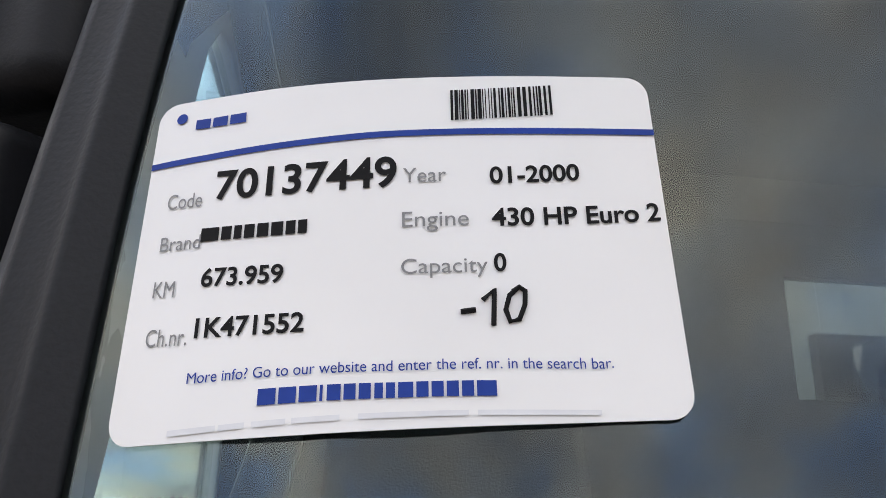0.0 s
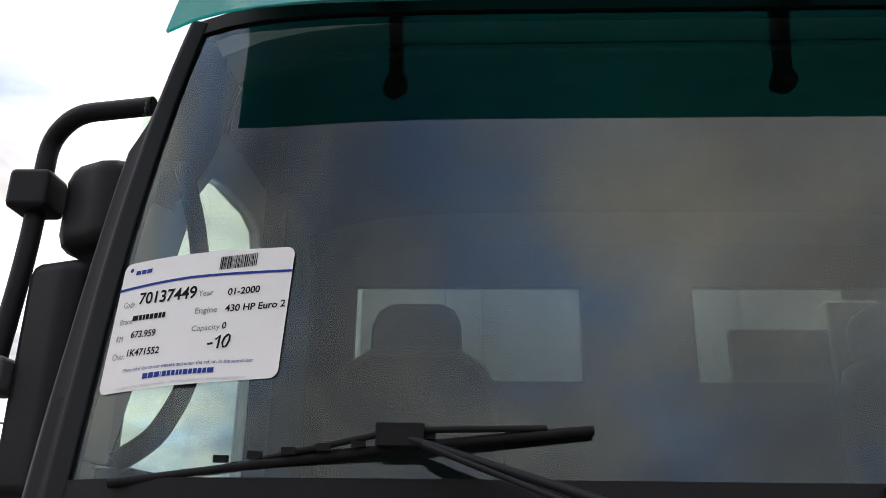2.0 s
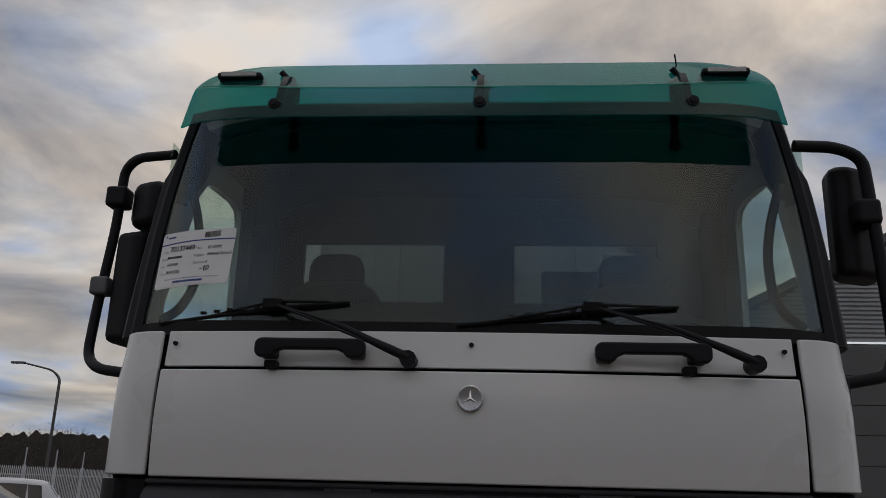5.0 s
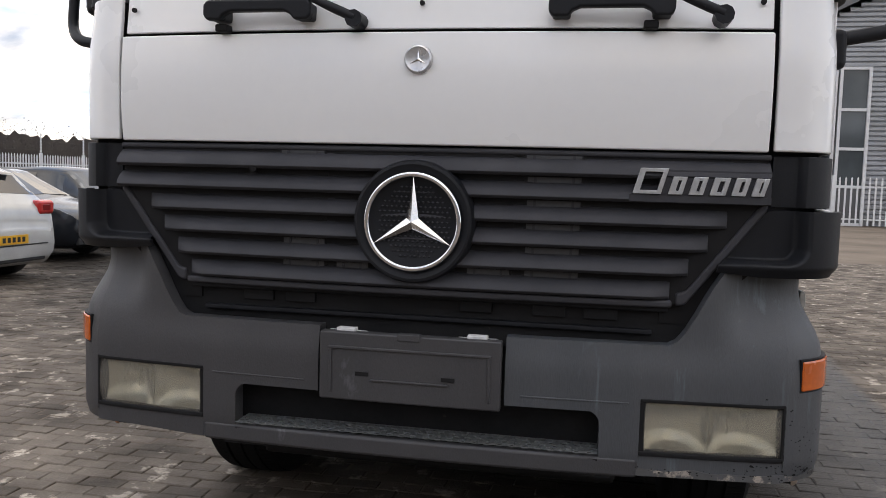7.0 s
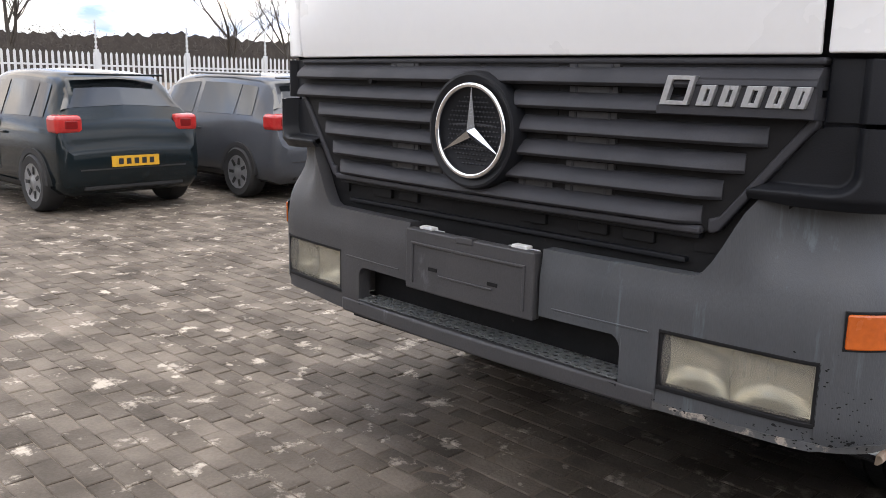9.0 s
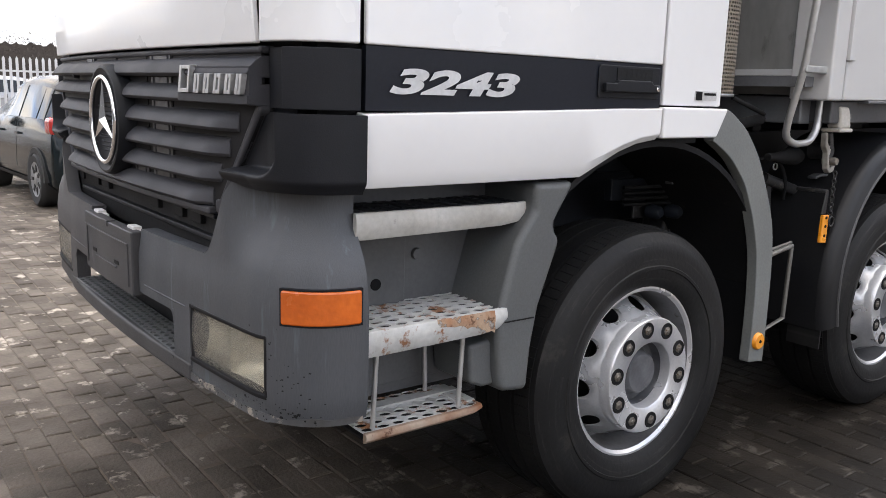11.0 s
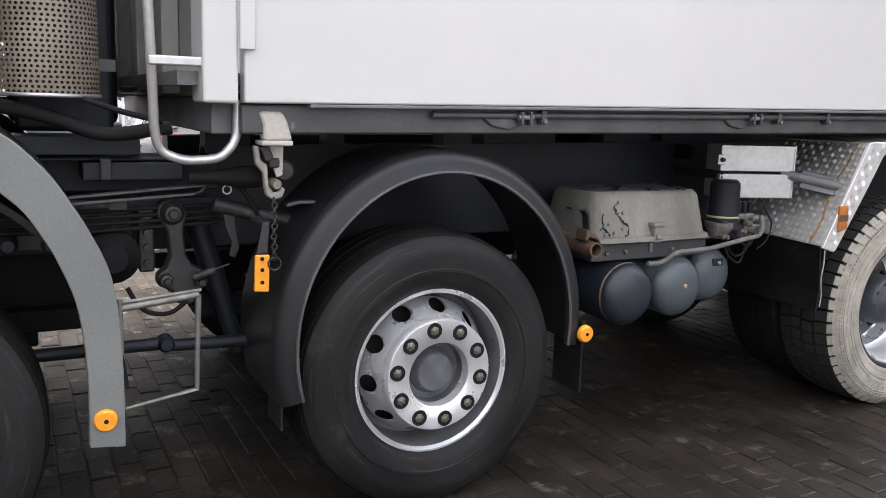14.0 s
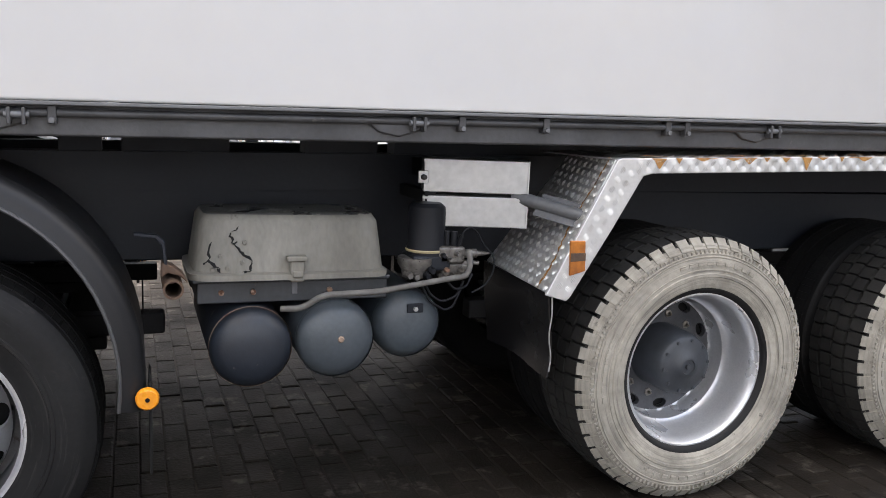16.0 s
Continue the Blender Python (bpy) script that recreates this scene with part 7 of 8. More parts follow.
for text, u0, u1, v, dv, h, m, b in (
        ("Code", .036, .111, .30, -.004, .047, GREYINK, 0), ("70137449", .135, .493, .277, 0, .084, INK, .02), ("Year", .504, .587, .268, .003, .042, GREYINK, 0),
        ("01-2000", .669, .842, .284, .008, .047, INK, .02), ("Brand", .034, .119, .428, -.004, .043, GREYINK, 0), ("KM", .034, .079, .562, 0, .047, GREYINK, 0),
        ("673.959", .129, .288, .536, 0, .051, INK, .02), ("Ch.nr.", .034, .117, .696, 0, .047, GREYINK, 0), ("1K471552", .129, .333, .678, 0, .053, INK, .02),
        ("Engine", .503, .627, .396, .006, .044, GREYINK, 0), ("430 HP Euro 2", .669, .988, .407, .022, .05, INK, .02), ("Capacity", .502, .658, .530, .008, .043, GREYINK, 0),
        ("0", .669, .692, .538, 0, .05, INK, .02), ("More info? Go to our website and enter the ref. nr. in the search bar.", .126, .867, .828, .010, .032, BLUEINK, 0)):
    print_line(text, u0, u1, v, h, m, b, dv)
print_bar(.129, .335, .365, .405, INK, cuts=[(.129, .165), (.17, .19), (.195, .21), (.215, .235), (.24, .262), (.267, .29), (.295, .313), (.318, .335)], dv=-.006)
print_bar(.269, .668, .86, .903, BLUEINK, cuts=[(.269, .30), (.305, .335), (.34, .37), (.375, .38), (.387, .41), (.415, .435), (.44, .46), (.466, .48), (.485, .5), (.505, .53), (.535, .555), (.56, .58), (.585, .605), (.61, .63), (.635, .668)], dv=.008)
print_bar(.114, .84, .94, .955, FAINT, cuts=[(.114, .2), (.205, .25), (.262, .32), (.33, .41), (.44, .62), (.635, .84)], dv=.012)
print_bar(0, 1.0, .170, .190, BLUEINK, 40, flat=True)
print_bar(.086, .194, .025, .055, BLUEINK, cuts=[(.086, .118), (.123, .155), (.16, .194)], dv=-.006)
bm = bmesh.new()
bm.faces.new([bm.verts.new(on_sheet(.053 + .012 * math.cos(a), .06 + .018 * math.sin(a), LIFT)) for a in np.linspace(0, 2 * math.pi, 17)[:-1]])
part("print", bm, BLUEINK, sheet)
random.seed(7)
cuts, u = [], .604
while u < .802:
    w = random.choice((.002, .003, .005, .007))
    cuts.append((u, min(u + w, .804)))
    u += w + random.choice((.002, .003, .004, .005))
bm = bmesh.new()
for a, b in cuts:
    bm.faces.new([bm.verts.new(flat_v(x, y)) for x, y in ((a, .004), (b, .004), (b, .095), (a, .095))])
part("barcode", bm, INK, sheet, "black barcode")
# handwritten mark
bm = bmesh.new()
for stroke in ([(.612, .648), (.638, .645)], [(.651, .618), (.672, .590), (.668, .692)],
               [(.712, .592), (.698, .61), (.69, .65), (.697, .685), (.713, .68), (.724, .64), (.726, .60), (.716, .588), (.704, .60)]):
    tube(bm, [flat_v(u, v) for u, v in stroke], .0014, 6)
part("handwriting", bm, INK, sheet, "handwritten minus ten")

# ---------------------------------------------------------------- ground
PAVE = mat("wet_concrete_pavers", (.182, .154, .126), (.081, .069, .057), 2.6, .65, bump=.8, bscale=70, spec=.07, spots=(.42, .37, .31), spot_at=.575, per_object=.26, rvar=.25)
JOINT = mat("sandy_joint_soil", (.20, .165, .13), (.12, .098, .078), .5, .75, spec=.06, bump=.5, bscale=40, spots=(.10, .09, .075), spot_at=.6)


def damp_and_shade(m):
    """A wet, glossier stretch past an uneven line along the truck, whose shade also darkens the colour."""
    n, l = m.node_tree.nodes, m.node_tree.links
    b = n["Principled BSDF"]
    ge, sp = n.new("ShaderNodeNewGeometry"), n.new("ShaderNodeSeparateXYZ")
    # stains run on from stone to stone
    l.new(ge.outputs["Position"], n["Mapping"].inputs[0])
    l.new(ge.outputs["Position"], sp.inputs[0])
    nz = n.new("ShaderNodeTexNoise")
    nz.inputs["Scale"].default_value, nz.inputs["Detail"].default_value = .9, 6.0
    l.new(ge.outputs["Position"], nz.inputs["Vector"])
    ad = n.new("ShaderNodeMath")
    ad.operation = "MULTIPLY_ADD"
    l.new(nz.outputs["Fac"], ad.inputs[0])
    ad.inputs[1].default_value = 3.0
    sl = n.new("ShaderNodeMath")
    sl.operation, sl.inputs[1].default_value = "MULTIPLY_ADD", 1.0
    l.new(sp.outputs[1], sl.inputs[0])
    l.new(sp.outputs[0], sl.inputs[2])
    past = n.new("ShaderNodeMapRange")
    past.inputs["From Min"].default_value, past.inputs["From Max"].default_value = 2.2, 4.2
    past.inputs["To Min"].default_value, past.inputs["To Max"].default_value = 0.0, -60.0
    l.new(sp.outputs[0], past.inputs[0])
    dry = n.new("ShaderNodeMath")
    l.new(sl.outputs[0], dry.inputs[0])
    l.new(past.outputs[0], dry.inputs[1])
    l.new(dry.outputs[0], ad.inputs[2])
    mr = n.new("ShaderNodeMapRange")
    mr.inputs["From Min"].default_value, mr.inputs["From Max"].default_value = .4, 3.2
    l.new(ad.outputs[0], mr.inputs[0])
    # rain lies on the open side only; below the truck the dull dark is painted shade
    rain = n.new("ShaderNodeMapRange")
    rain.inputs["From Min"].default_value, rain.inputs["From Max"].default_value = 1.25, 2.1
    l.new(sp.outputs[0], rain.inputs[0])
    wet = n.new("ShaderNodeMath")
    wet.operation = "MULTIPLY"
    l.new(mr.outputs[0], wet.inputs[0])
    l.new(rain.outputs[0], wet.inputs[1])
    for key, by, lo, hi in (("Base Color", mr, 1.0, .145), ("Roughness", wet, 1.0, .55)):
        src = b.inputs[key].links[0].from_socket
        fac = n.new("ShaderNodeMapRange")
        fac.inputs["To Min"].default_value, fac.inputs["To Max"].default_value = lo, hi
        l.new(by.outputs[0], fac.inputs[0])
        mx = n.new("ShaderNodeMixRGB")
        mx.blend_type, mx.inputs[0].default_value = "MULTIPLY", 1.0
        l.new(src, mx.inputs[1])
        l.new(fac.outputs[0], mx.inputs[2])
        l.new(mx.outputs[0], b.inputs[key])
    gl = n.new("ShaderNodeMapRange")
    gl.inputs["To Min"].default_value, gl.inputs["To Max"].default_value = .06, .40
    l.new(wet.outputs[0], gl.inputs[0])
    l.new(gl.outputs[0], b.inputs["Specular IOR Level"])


damp_and_shade(PAVE)
damp_and_shade(JOINT)
gnd = bmesh.new()
box(gnd, -900, 900, -900, 900, -.4, -.0042)
ground = new("ground", link_mesh("ground", gnd, JOINT))
tagged(ground, "flat dark yard ground with soil-filled joints", "ground", kind="structure")
# unseen wall added behind the camera to cut low sky light under the bumper
wall_south = new("wall_south", link_mesh("wall_south", boxes((-45, 45, -22.3, -22, -.1, 7.5)), mat("grey_light_block", (.16, .16, .16), (.12, .12, .12), .8, .7, bump=.1)))
tagged(wall_south, "unseen plain grey wall added to block low sky light", "wall", kind="structure")
pavement = thing("pavement", "worn wet brown concrete paver yard in stretcher bond", "pavement", kind="structure")


def paver(bm, x, y, w=.1985, d=.0985, rnd=random):
    """One paver: a top face and chamfered sides."""
    h = rnd.uniform(-.003, .003)
    tx, ty = rnd.uniform(-.003, .003), rnd.uniform(-.003, .003)
    x, y, w, d = x + rnd.uniform(-.003, .003), y + rnd.uniform(-.003, .003), w - rnd.uniform(0, .004), d - rnd.uniform(0, .004)
    c = rnd.uniform(.004, .009)
    lo = [(-w / 2, -d / 2), (w / 2, -d / 2), (w / 2, d / 2), (-w / 2, d / 2)]
    hi = [(-w / 2 + c, -d / 2 + c), (w / 2 - c, -d / 2 + c), (w / 2 - c, d / 2 - c), (-w / 2 + c, d / 2 - c)]
    a = [(x + p, y + q, -.014) for p, q in lo]
    m = [(x + p, y + q, -.0032 + h * .6 + tx * p * 8 + ty * q * 8) for p, q in lo]
    t = [(x + p, y + q, h + tx * p * 8 + ty * q * 8) for p, q in hi]
    return a + m + t


FACES = [(8, 9, 10, 11)] + [(4 + k, 4 + (k + 1) % 4, 8 + (k + 1) % 4, 8 + k) for k in range(4)] + [(k, (k + 1) % 4, 4 + (k + 1) % 4, 4 + k) for k in range(4)]
NEAR = (-2.8, -.4, -1.2, 1.3)
rng = random.Random(11)
verts, faces = [], []
near = []
for j in range(-35, 190):
    y = j * .1 + .05
    for i in range(-66, 45):
        x = i * .2 + (.1 if j % 2 else 0)
        if y > 9 and not -9.6 < x < -.8 and not (x > 1.4 and y < 15):
            continue
        if NEAR[0] < x < NEAR[1] and NEAR[2] < y < NEAR[3]:
            near.append((x, y))
            continue
        n = len(verts)
        verts += paver(None, x, y, rnd=rng)
        faces += [tuple(n + q for q in f) for f in FACES]
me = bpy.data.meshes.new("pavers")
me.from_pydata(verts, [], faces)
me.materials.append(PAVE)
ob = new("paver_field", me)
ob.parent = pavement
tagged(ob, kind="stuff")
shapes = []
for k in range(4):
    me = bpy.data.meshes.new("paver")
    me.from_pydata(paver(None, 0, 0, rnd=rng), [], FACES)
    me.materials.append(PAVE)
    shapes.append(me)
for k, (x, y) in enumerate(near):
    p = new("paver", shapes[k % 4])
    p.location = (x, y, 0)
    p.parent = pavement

# ---------------------------------------------------------------- parked cars
TYRE = mat("car_tyre", (.016, .016, .017), (.024, .024, .024), 9, .7, bump=.2)
CARGLASS = mat("dark_car_glass", (.012, .014, .016), (.018, .021, .023), 3, .04, rvar=.02, spec=.7)
ALLOY = mat("alloy_grey", (.36, .37, .38), (.28, .29, .3), 8, .35, .6)
REDLENS = mat("red_tail_lens", (.42, .02, .02), (.5, .04, .035), 12, .15, coat=.5)
REDCORE = mat("dark_red_lamp_core", (.22, .012, .012), None, 12, .2)
CLEARLENS = mat("pale_lamp_lens", (.6, .62, .63), (.4, .42, .43), 12, .15, .2)
PLATEY = mat("yellow_number_plate", (.75, .42, .03), (.7, .38, .03), 12, .4)


HATCH = [(0, .84, .43), (.006, .91, .46), (.012, .94, .52), (.020, .955, .63), (.032, .96, .665), (.10, .975, .925), (.15, .985, .97), (.28, 1, .995), (.42, 1, 1.0), (.52, 1, .985), (.58, 1, .955), (.68, 1, .80),
         (.76, .995, .672), (.80, .99, .645), (.88, .965, .605), (.94, .91, .56), (.98, .80, .50), (1, .62, .42)]


def car(name, label, paint, at, rz, L, W, H, front_out, rails=False):
    """A parked car with its length along x and the end that faces the yard at +x; u runs from its tail to its nose."""
    c = thing(name, label, "car", at, rz, "cars parked along the fence")
    hw, sg = W / 2, (1 if front_out else -1)
    us = [p[0] for p in HATCH]

    def section(u):
        w = hw * float(np.interp(u, us, [p[1] for p in HATCH]))
        zt = H * float(np.interp(u, us, [p[2] for p in HATCH]))
        belt = min(H * (.63 - .03 * u), zt - .01)
        lo = .20 + .10 * max(0, .03 - u) / .03 + .08 * max(0, u - .96) / .04
        cab_ = soft((zt - H * .66) / (H * .25))
        ws_ = w * (.93 - .20 * cab_)
        x = (u - .5) * L * sg
        pts = [(0, lo), (w * .86, lo), (w * .97, lo + .07), (w * 1.0, .46), (w * .985, belt * .86), (w * .95, belt), (ws_, zt - .03 - .05 * cab_), (ws_ * .86, zt - .012), (0, zt + .012)]
        return [Vector((x, y, z)) for y, z in pts]

    def at_row(u, r, lift=.0, k=1):
        p = section(u)
        i = min(int(r), 7)
        v = p[i].lerp(p[i + 1], r - i)
        d = Vector((0, v.y, (v.z - .55) * .9))
        v = v + d.normalized() * lift if d.length else v
        return Vector((v.x, v.y * k, v.z))

    def patch(u0, u1, r0, r1, lift, k, nu=5, nr=4, slant=0.0):
        bm = bmesh.new()
        g = [[bm.verts.new(at_row(u0 + (u1 - u0) * i / nu + slant * j / nr, r0 + (r1 - r0) * j / nr, lift, k)) for j in range(nr + 1)] for i in range(nu + 1)]
        for i in range(nu):
            for j in range(nr):
                bm.faces.new((g[i][j], g[i + 1][j], g[i + 1][j + 1], g[i][j + 1]))
        return bm

    bm = bmesh.new()
    prev = None
    fine = sorted(set(us + [.005, .02, .07, .125, .2, .35, .47, .55, .62, .72, .84, .91, .96, .99]))
    for u in fine:
        p = section(u)
        ring = [bm.verts.new(v) for v in p] + [bm.verts.new((v.x, -v.y, v.z)) for v in p[-2:0:-1]]
        if prev:
            n = len(ring)
            for q in range(n):
                bm.faces.new((prev[q], prev[(q + 1) % n], ring[(q + 1) % n], ring[q]))
        else:
            bm.faces.new(ring)
        prev = ring
    bm.faces.new(prev[::-1])
    part("car_body", bm, paint, c, "", 0, 50)
    for k in (-1, 1):
        for u0, u1, sl in ((.13, .20, .012), (.215, .40, .0), (.425, .60, .0)):
            part("side_window", patch(u0, u1, 5.14, 5.92, .006, k, slant=sl), CARGLASS, c, "dark side window")
        part("windscreen", patch(.60, .745, 6.2, 8.0, .006, k, 6, 4), CARGLASS, c)
        part("rear_screen", patch(.052, .094, 6.25, 8.0, .007, k, 4, 4), CARGLASS, c)
        if not front_out:
            zl = .56 * H
            tl = part("tail_light", boxes((L / 2 - .30, L / 2 - .045, *sorted((hw * .62 * k, hw * .965 * k)), zl, zl + .19)), REDLENS, c, "red tail light", .05)
            part("lamp_core", boxes((L / 2 - .10, L / 2 - .041, *sorted((hw * .69 * k, hw * .86 * k)), zl + .05, zl + .14)), REDCORE, tl, "", .015)
        part("headlight", patch(.915, .982, 5.1, 6.4, .008, k, 4, 3), CLEARLENS, c, "pale headlight")
        part("door_gap", patch(.41, .415, 2.6, 5.0, .003, k, 1, 6), TYRE, c)
        part("door_gap", patch(.655, .66, 2.6, 5.0, .003, k, 1, 6), TYRE, c)
        part("sill", patch(.20, .78, 1.6, 2.15, .008, k, 6, 2), TYRE, c)
        for u in (.38, .62):
            part("door_grip", boxes((((u - .5) * L * sg) - .08, ((u - .5) * L * sg) + .08, *sorted((hw * .985 * k, (hw + .018) * k)), .60 * H - .1, .60 * H - .075)), paint, c, "", .006)
        for u in (.175, .81):
            x = (u - .5) * L * sg
            wv = part("car_wheel", lathe(bmesh.new(), [(.19, 0), (.2, .02), (.27, .028), (.298, .0), (.305, -.03), (.305, -.15), (.29, -.19), (.0, -.19)], 28, "y"), TYRE, c)
            part("car_rim", lathe(bmesh.new(), [(.0, .018), (.05, .016), (.07, .004), (.15, .012), (.185, .016), (.198, .02), (.2, -.02)], 14, "y"), ALLOY, wv)
            for q in range(7):
                part("rim_gap", box(bmesh.new(), .09, .17, .010, .019, -.018, .018, Matrix.Rotation(q * 2 * math.pi / 7, 4, "Y")), TYRE, wv)
            wv.matrix_basis = pose(x, (hw - .012) * k, .305, 0, 0, 0 if k > 0 else 180)
            arch = bmesh.new()
            an = np.linspace(-.02, math.pi + .02, 16)
            band(arch, [(x + .355 * math.cos(a), .305 + .355 * math.sin(a)) for a in an], [(x + .30 * math.cos(a), .305 + .30 * math.sin(a)) for a in an], "y", *sorted(((hw - .15) * k, (hw + .002) * k)))
            part("wheel_arch", arch, TYRE, c)
        x = (.625 - .5) * L * sg
        ms = lathe(bmesh.new(), [(0, -.11), (.05, -.10), (.075, -.04), (.08, .03), (.06, .07), (0, .08)], 14, "y", (x, (hw + .10) * k, .66 * H))
        part("door_mirror", ms, BLACKP, c, "black door mirror")
    xe = L / 2
    z0 = .40 if front_out else .48
    part("lower_valance", boxes((xe - .10, xe - .005, -hw * .68, hw * .68, .25, .36)), TYRE, c, "", .02)
    part("bumper_groove", boxes((xe - .05, xe + .004, -hw * .72, hw * .72, .455, .47)), TYRE, c)
    part("number_plate", boxes((xe - .02, xe + .014, -.26, .26, z0, z0 + .11)), PLATEY, c, "yellow number plate")
    for q in range(5):
        part("plate_bar", boxes((xe + .014, xe + .017, -.19 + q * .085, -.14 + q * .085, z0 + .025, z0 + .085)), TYRE, c)
    if front_out:
        part("radiator_grille", boxes((xe - .05, xe + .012, -hw * .52, hw * .52, .55, .60)), TYRE, c, "", .01)
    else:
        part("rear_spoiler", boxes((xe - .10 * L - .02, xe - .10 * L + .12, -hw * .6, hw * .6, H * .955, H * .97)), paint, c, "", .008)
    if rails:
        for k in (-1, 1):
            part("roof_rail", tubes(([((.15 - .5) * L * sg, hw * .68 * k, H - .02), ((.5 - .5) * L * sg, hw * .70 * k, H)], .018)), ALLOY, c)
    return c


def paint(name, c, metal=.4):
    return mat(name, c, tuple(v * .85 for v in c), 3, .16, metal * .3, coat=.2, rvar=.05, spec=.25)


car("small_hatchback", "dark teal-grey small hatchback with red tail lights", paint("teal_grey_paint", (.008, .0135, .016), .1), (-8.35, 1.85, 0), 3, 3.46, 1.62, 1.46, False)
car("estate_car", "grey estate car parked tail towards the yard", paint("mid_grey_paint", (.08, .085, .095)), (-8.3, 4.1, 0), 2, 4.3, 1.70, 1.46, False, True)
car("hatchback", "silver-white hatchback parked tail towards the yard", paint("silver_white_paint", (.50, .50, .48)), (-8.6, 6.38, 0), 0, 4.25, 1.78, 1.46, False)
car("hatchback", "dark hatchback with yellow plate, nose out", paint("black_blue_paint", (.015, .017, .021)), (-9.3, 9.4, 0), 2, 3.9, 1.66, 1.43, True)
car("hatchback", "dark grey hatchback, nose towards the yard", paint("anthracite_paint", (.022, .024, .027)), (-9.72, 12.4, 0), -14, 4.26, 1.79, 1.46, True)
car("hatchback", "white hatchback parked behind the dark cars", paint("white_car_paint", (.62, .63, .65), .1), (-12.3, 16.9, 0), 27, 4.2, 1.76, 1.47, False)
car("hatchback", "silver hatchback standing beyond the fence", paint("silver_paint", (.42, .43, .44)), (-27.5, 4.5, 0), 90, 4.2, 1.76, 1.5, True)
car("hatchback", "white compact car standing beyond the fence", paint("white_paint", (.62, .63, .64), .1), (-27.5, -2.0, 0), 90, 4.0, 1.7, 1.45, True)

# ---------------------------------------------------------------- fences
FENCE = mat("white_fence_paint", (.66, .67, .68), (.55, .56, .57), 3, .45, bump=.1, spots=(.4, .38, .34), spot_at=.67)


def palisade(name, at, rz, length, h=2.0, pitch=.16, poles=True):
    fe = thing(name, "white steel palisade fence with pointed pales", "fence", at, rz)
    bm = bmesh.new()
    n = int(length / pitch)
    for i in range(n):
        x = i * pitch
        prism(bm, [(x - .034, .08), (x + .034, .08), (x + .034, h - .06), (x, h), (x - .034, h - .06)], "y", -.006, .006)
    ob = part("paling", bm, FENCE, fe)
    tagged(ob, kind="stuff")
    for z in (.32, h - .38):
        part("fence_rail", boxes((0, length, .006, .05, z - .025, z + .025)), FENCE, fe)
    for i in range(int(length / 2.75) + 1):
        x = i * 2.75
        part("fence_post", boxes((x - .06, x + .06, -.01, .09, 0, h + .06)), FENCE, fe, "", .01)
        if poles:
            po = tubes(([(x, .04, h), (x, .04, h + .85)], .022, {"n": 8}))
            for q in range(6):
                lathe(po, [(.0, 0), (.045, .01), (.045, .05), (0, .06)], 8, "z", (x, .04, h + .1 + q * .13))
            part("wire_pole", po, FENCE, fe)
    return fe


palisade("palisade_fence", (-21.8, -14, 0), 90, 82)
palisade("palisade_fence", (9.4, 33.2, 0), -4, 3.5, 2.0, .22, False)

# ---------------------------------------------------------------- hall, far houses
CLAD = mat("grey_corrugated_cladding", (.30, .31, .33), (.26, .27, .28), .6, .4, .3, bump=.02, spots=(.22, .22, .22), spot_at=.7)
PANEL = mat("dark_grey_sectional_panel", (.10, .102, .105), (.085, .088, .09), .8, .5)
FRAMEW = mat("white_window_frame", (.6, .61, .62), None, 3, .45)
HALLGLASS = mat("hall_glass", (.05, .06, .065), (.08, .09, .095), .6, .08, rvar=.03)
hall = thing("warehouse", "grey corrugated hall with glazed doors and sloping roof", "building", (8.6, 34.5, 0))


def roof_z(x):
    return 8.25 + .5 * x


bm = bmesh.new()
for a, b, z0 in ((0, .4, 0), (2.3, 3.2, 0), (.4, 2.3, 6.5), (3.2, 26, 8.1)):
    j = 0
    z = max(z0, .3)
    top = roof_z((a + b) / 2)
    while z < roof_z(b):
        xa = a if z + .2 < roof_z(a) else min(b, (z + .2 - 8.25) / .5)
        if xa < b - .05:
            for q0, q1, d0, d1 in ((0, .04, 0, -.07), (.04, .14, -.07, -.07), (.14, .2, -.07, 0)):
                v = [bm.verts.new(p) for p in ((xa, d0, z + q0), (b, d0, z + q0), (b, d1, z + q1), (xa, d1, z + q1))]
                bm.faces.new(v)
        z += .2
part("hall_cladding", bm, CLAD, hall, "horizontal corrugated cladding")
part("hall_core", prisms("y", ([(.1, 0), (26, 0), (26, roof_z(26) - .3), (.1, roof_z(0) - .3)], .35, 22)), CLAD, hall)
part("hall_roof", prisms("y", ([(-.4, roof_z(-.4) + .05), (26, roof_z(26) + .05), (26, roof_z(26) + .45), (-.4, roof_z(-.4) + .45)], -.5, 22.5)), PANEL, hall, "dark roof edge")
for x0, x1 in ((.4, 1.0), (1.08, 2.3)):
    wd = new("glazed_door")
    wd.parent = hall
    part("door_frame", boxes((x0, x0 + .12, -.12, .1, 0, 6.5), (x1 - .12, x1, -.12, .1, 0, 6.5), *[(x0 + .12, x1 - .12, -.1, .1, z, z + .12) for z in (0, 1.55, 3.1, 4.7, 6.38)]), FRAMEW, wd, "white door frame")
    for z0, z1 in ((.12, 1.55), (1.67, 3.1), (3.22, 4.7), (4.82, 6.38)):
        part("pane", boxes((x0 + .12, x1 - .12, -.01, .02, z0, z1)), PANEL if z0 < 1 else HALLGLASS, wd)
sd = new("sectional_door")
sd.parent = hall
for j in range(6):
    part("door_section", boxes((3.25, 25, -.03, .05, .3 + j * 1.27, .3 + j * 1.27 + 1.25)), PANEL, sd, "", .02)
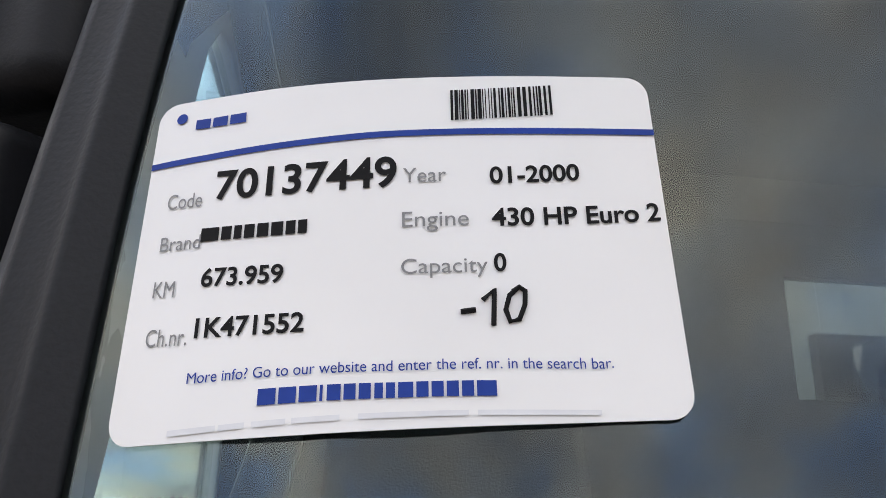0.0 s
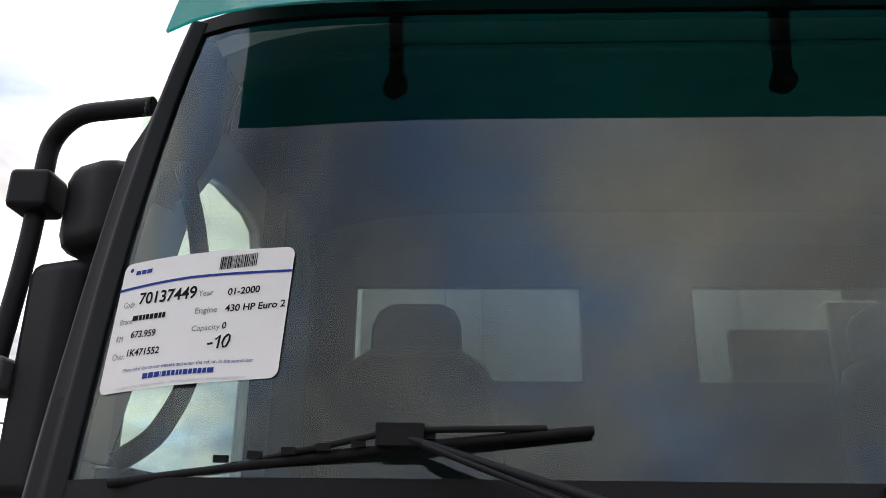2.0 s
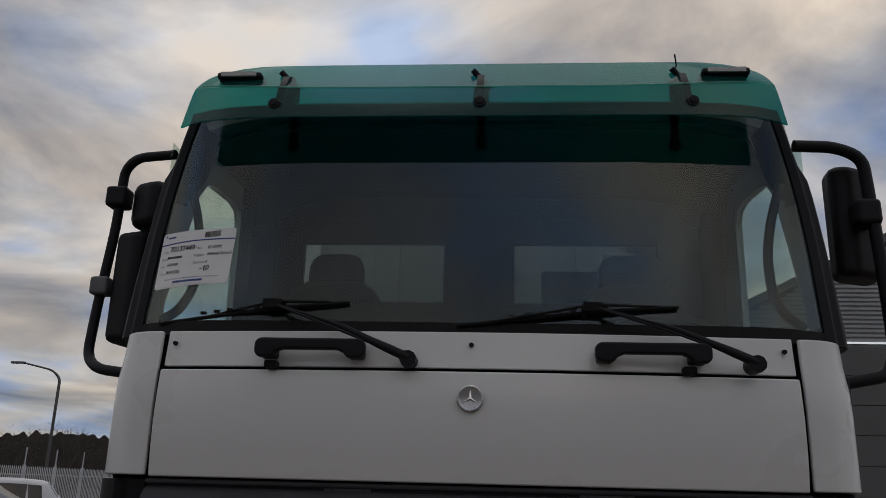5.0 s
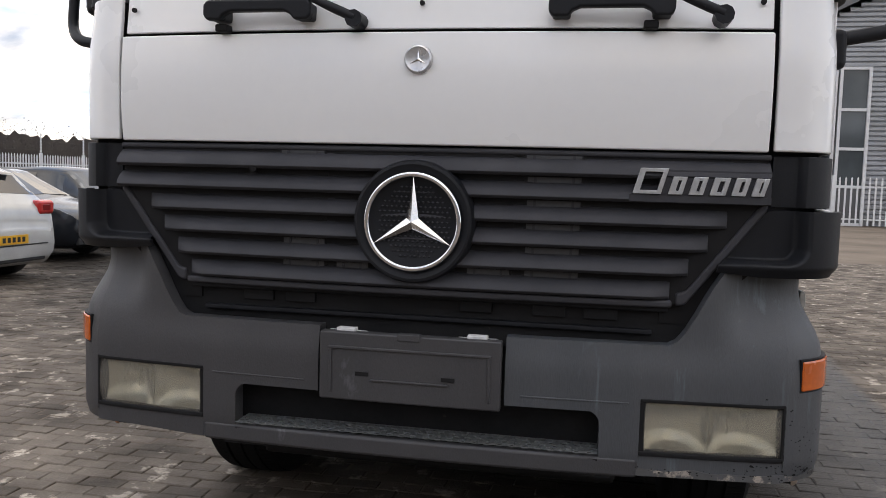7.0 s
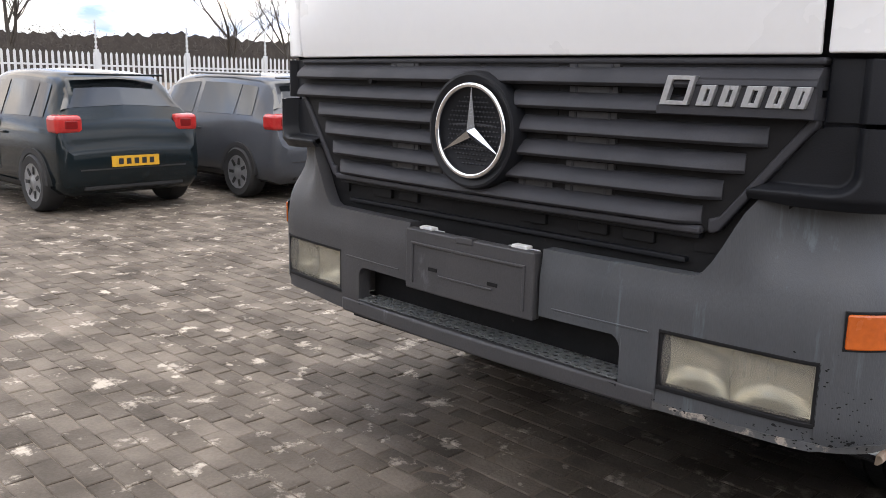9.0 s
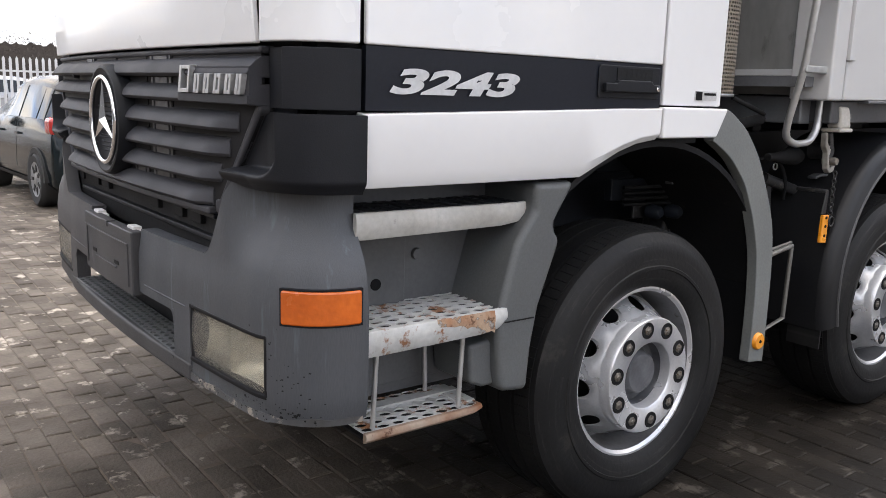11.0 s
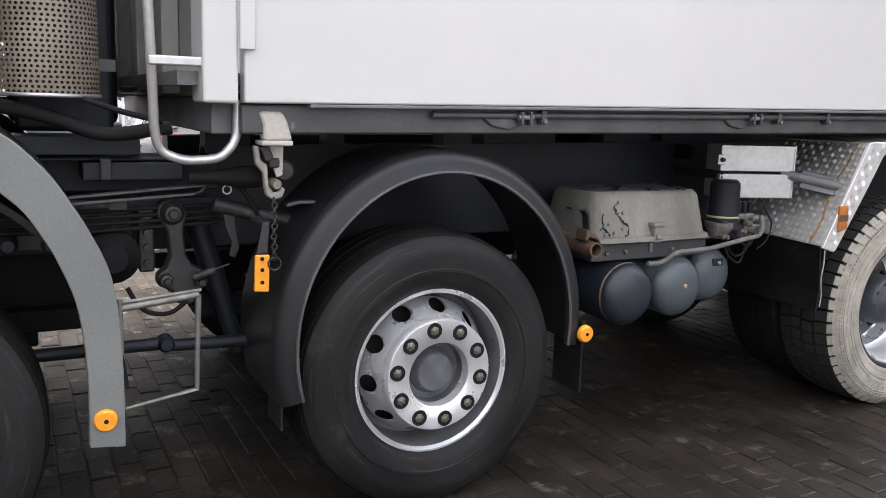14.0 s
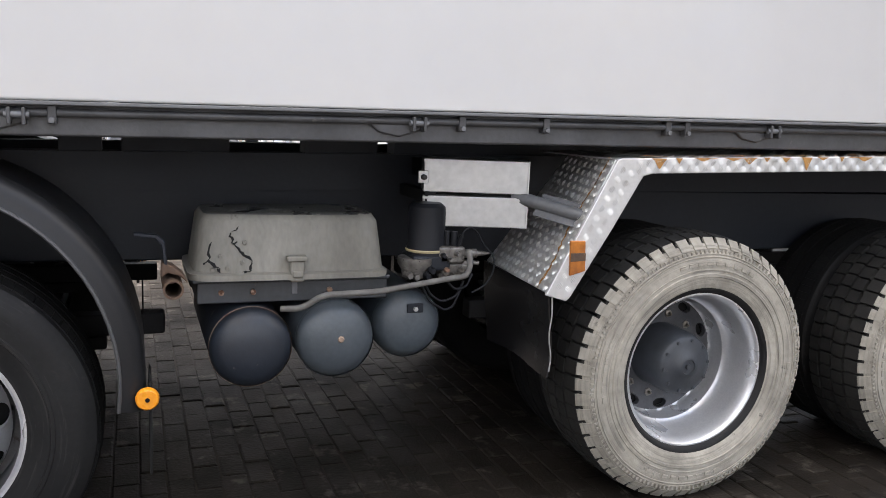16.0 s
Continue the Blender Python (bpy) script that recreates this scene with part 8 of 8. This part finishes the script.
part("door_light", boxes((3.8, 25, -.1, -.04, 8.02, 8.1)), mat("strip_light", (.9, .95, 1), None, 3, .4, emit=1.2), hall, "white strip light over the door")
sg = thing("speed_sign", "round white speed sign with red rim reading 10", "sign", (12.35, 34.2, 2.1 + 1.0))
part("sign_disc", lathe(bmesh.new(), [(0, -.02), (.2, -.02), (.2, .01), (0, .01)], 28, "y"), FRAMEW, sg)
part("sign_rim", lathe(bmesh.new(), [(.2, -.024), (.245, -.024), (.25, .01), (.2, .01)], 28, "y", close=True), mat("sign_red", (.5, .03, .03), None, 5, .4), sg, "red rim")
part("sign_number", bend(letters("10", .26, .006), lambda v: Vector((v.x - .15, -.026, v.y - .09))), INK, sg, "black number 10")
part("sign_stay", boxes((-.02, .02, .01, .28, -.02, .02)), PANEL, sg)
wb = thing("office_building", "white flat-roofed building with grey window bands", "building", (4, 92, 0))
part("wall", boxes((0, 30, 0, 14, 0, 15)), mat("white_render", (.62, .63, .64), None, .3, .7), wb)
for z in (3.2, 6.9, 10.6):
    for j in range(7):
        part("window", boxes((.8 + j * 4.2, 3.9 + j * 4.2, -.06, .05, z, z + 1.7)), HALLGLASS, wb)
part("gutter", boxes((-.1, 30.1, -.1, 14.1, 15, 15.3)), PANEL, wb)
pb = thing("office_building", "pale blue-grey office block behind the trees", "building", (-122, 100, 0))
part("wall", boxes((-9, 9, -6, 6, 0, 15)), mat("pale_blue_panel", (.45, .5, .55), None, .3, .6), pb)
for j in range(4):
    part("window", boxes((-8, 8, -6.1, -6.0, 2 + j * 3.4, 3.6 + j * 3.4)), HALLGLASS, pb)

# ---------------------------------------------------------------- lamp post, trees, woods
lp = thing("street_lamp", "grey street lamp post with curved arm", "street lamp", (-26.0, 45.0, 0))
part("pole", tubes(([(0, 0, 0), (0, 0, 7.2), (-.5, -.1, 7.65), (-2.1, -.4, 8.0)], lambda t: .09 - .04 * t, {"rad": .3})), PANEL, lp)
part("lamp_head", boxes((-2.9, -2.05, -.52, -.30, 7.95, 8.08)), PANEL, lp, "", .03)
BARK = mat("bare_tree_bark", (.075, .065, .055), (.05, .044, .038), 6, .9, bump=.4)
TWIG = mat("brown_winter_twigs", (.06, .05, .042), (.042, .036, .032), 1, .9)


def bare_tree(at, h, seed):
    rng = random.Random(seed)
    t = thing("bare_tree", "leafless winter tree with fine twigs", "tree", at, 0, "bare trees behind the fence")
    limbs, tw = bmesh.new(), bmesh.new()

    def grow(p, d, length, r, level):
        pts = [p]
        for k in range(3):
            d = (d + Vector((rng.uniform(-.2, .2), rng.uniform(-.2, .2), rng.uniform(-.05, .18)))).normalized()
            pts.append(pts[-1] + d * length / 3)
        tube(limbs if level < 3 else tw, pts, lambda u: r * (1 - .55 * u), 6 if level < 2 else 4 if level < 3 else 3, caps=level < 2)
        if level >= 4:
            return
        for k in range((5, 5, 5, 4)[level]):
            u = rng.uniform(.35, 1.0)
            b = pts[min(int(u * 3), 2)].lerp(pts[min(int(u * 3) + 1, 3)], u * 3 % 1)
            a = rng.uniform(0, 2 * math.pi)
            dd = (d * .8 + Vector((math.cos(a), math.sin(a), rng.uniform(.0, .6))) * .8).normalized()
            grow(b, dd, length * rng.uniform(.5, .72), r * .45, level + 1)

    grow(Vector((0, 0, 0)), Vector((0, 0, 1)), h * .42, h * .013, 0)
    part("trunk", limbs, BARK, t)
    ob = part("twig_crown", tw, TWIG, t)
    tagged(ob, kind="stuff")


for k, (x, y, h) in enumerate(((-40, 4, 12), (-44, 13, 13), (-38, 22, 10), (-46, -4, 12), (-31, 56, 7), (-39, 62, 7.5), (-50, 34, 12))):
    bare_tree((x, y, 0), h, 20 + k)
# far woods: many small twig clumps on a long line
rng = random.Random(5)
verts, faces = [], []
for k in range(26000):
    a = radians(rng.uniform(-8, 95))
    d = rng.uniform(118, 150)
    x, y = -d * math.sin(a), d * math.cos(a)
    top = 8.0 + 1.6 * noise.noise(Vector((x * .05, y * .05, 0))) + 1.0 * noise.noise(Vector((x * .21, y * .21, 3)))
    z = top * (1 - .4 * rng.random() ** .6) - .25
    s = rng.uniform(.08, .2)
    n = len(verts)
    for q in range(3):
        verts.append((x + rng.uniform(-s, s), y + rng.uniform(-s, s), max(z + rng.uniform(-s, s), 0)))
    faces.append((n, n + 1, n + 2))
for k in range(1400):
    a0, a1 = radians(-8 + 103 * k / 1400), radians(-8 + 103 * (k + 1) / 1400)
    n = len(verts)
    for a in (a0, a1):
        x, y = -152 * math.sin(a), 152 * math.cos(a)
        verts += [(x, y, 0), (x, y, 7.6 + 1.6 * noise.noise(Vector((x * .05, y * .05, 0))) + .9 * noise.noise(Vector((x * .9, y * .9, 3))))]
    faces.append((n, n + 2, n + 3, n + 1))
me = bpy.data.meshes.new("far_woods")
me.from_pydata(verts, [], faces)
me.materials.append(TWIG)
tagged(new("far_woods", me), "dark leafless woods along the horizon", "woods", kind="stuff")
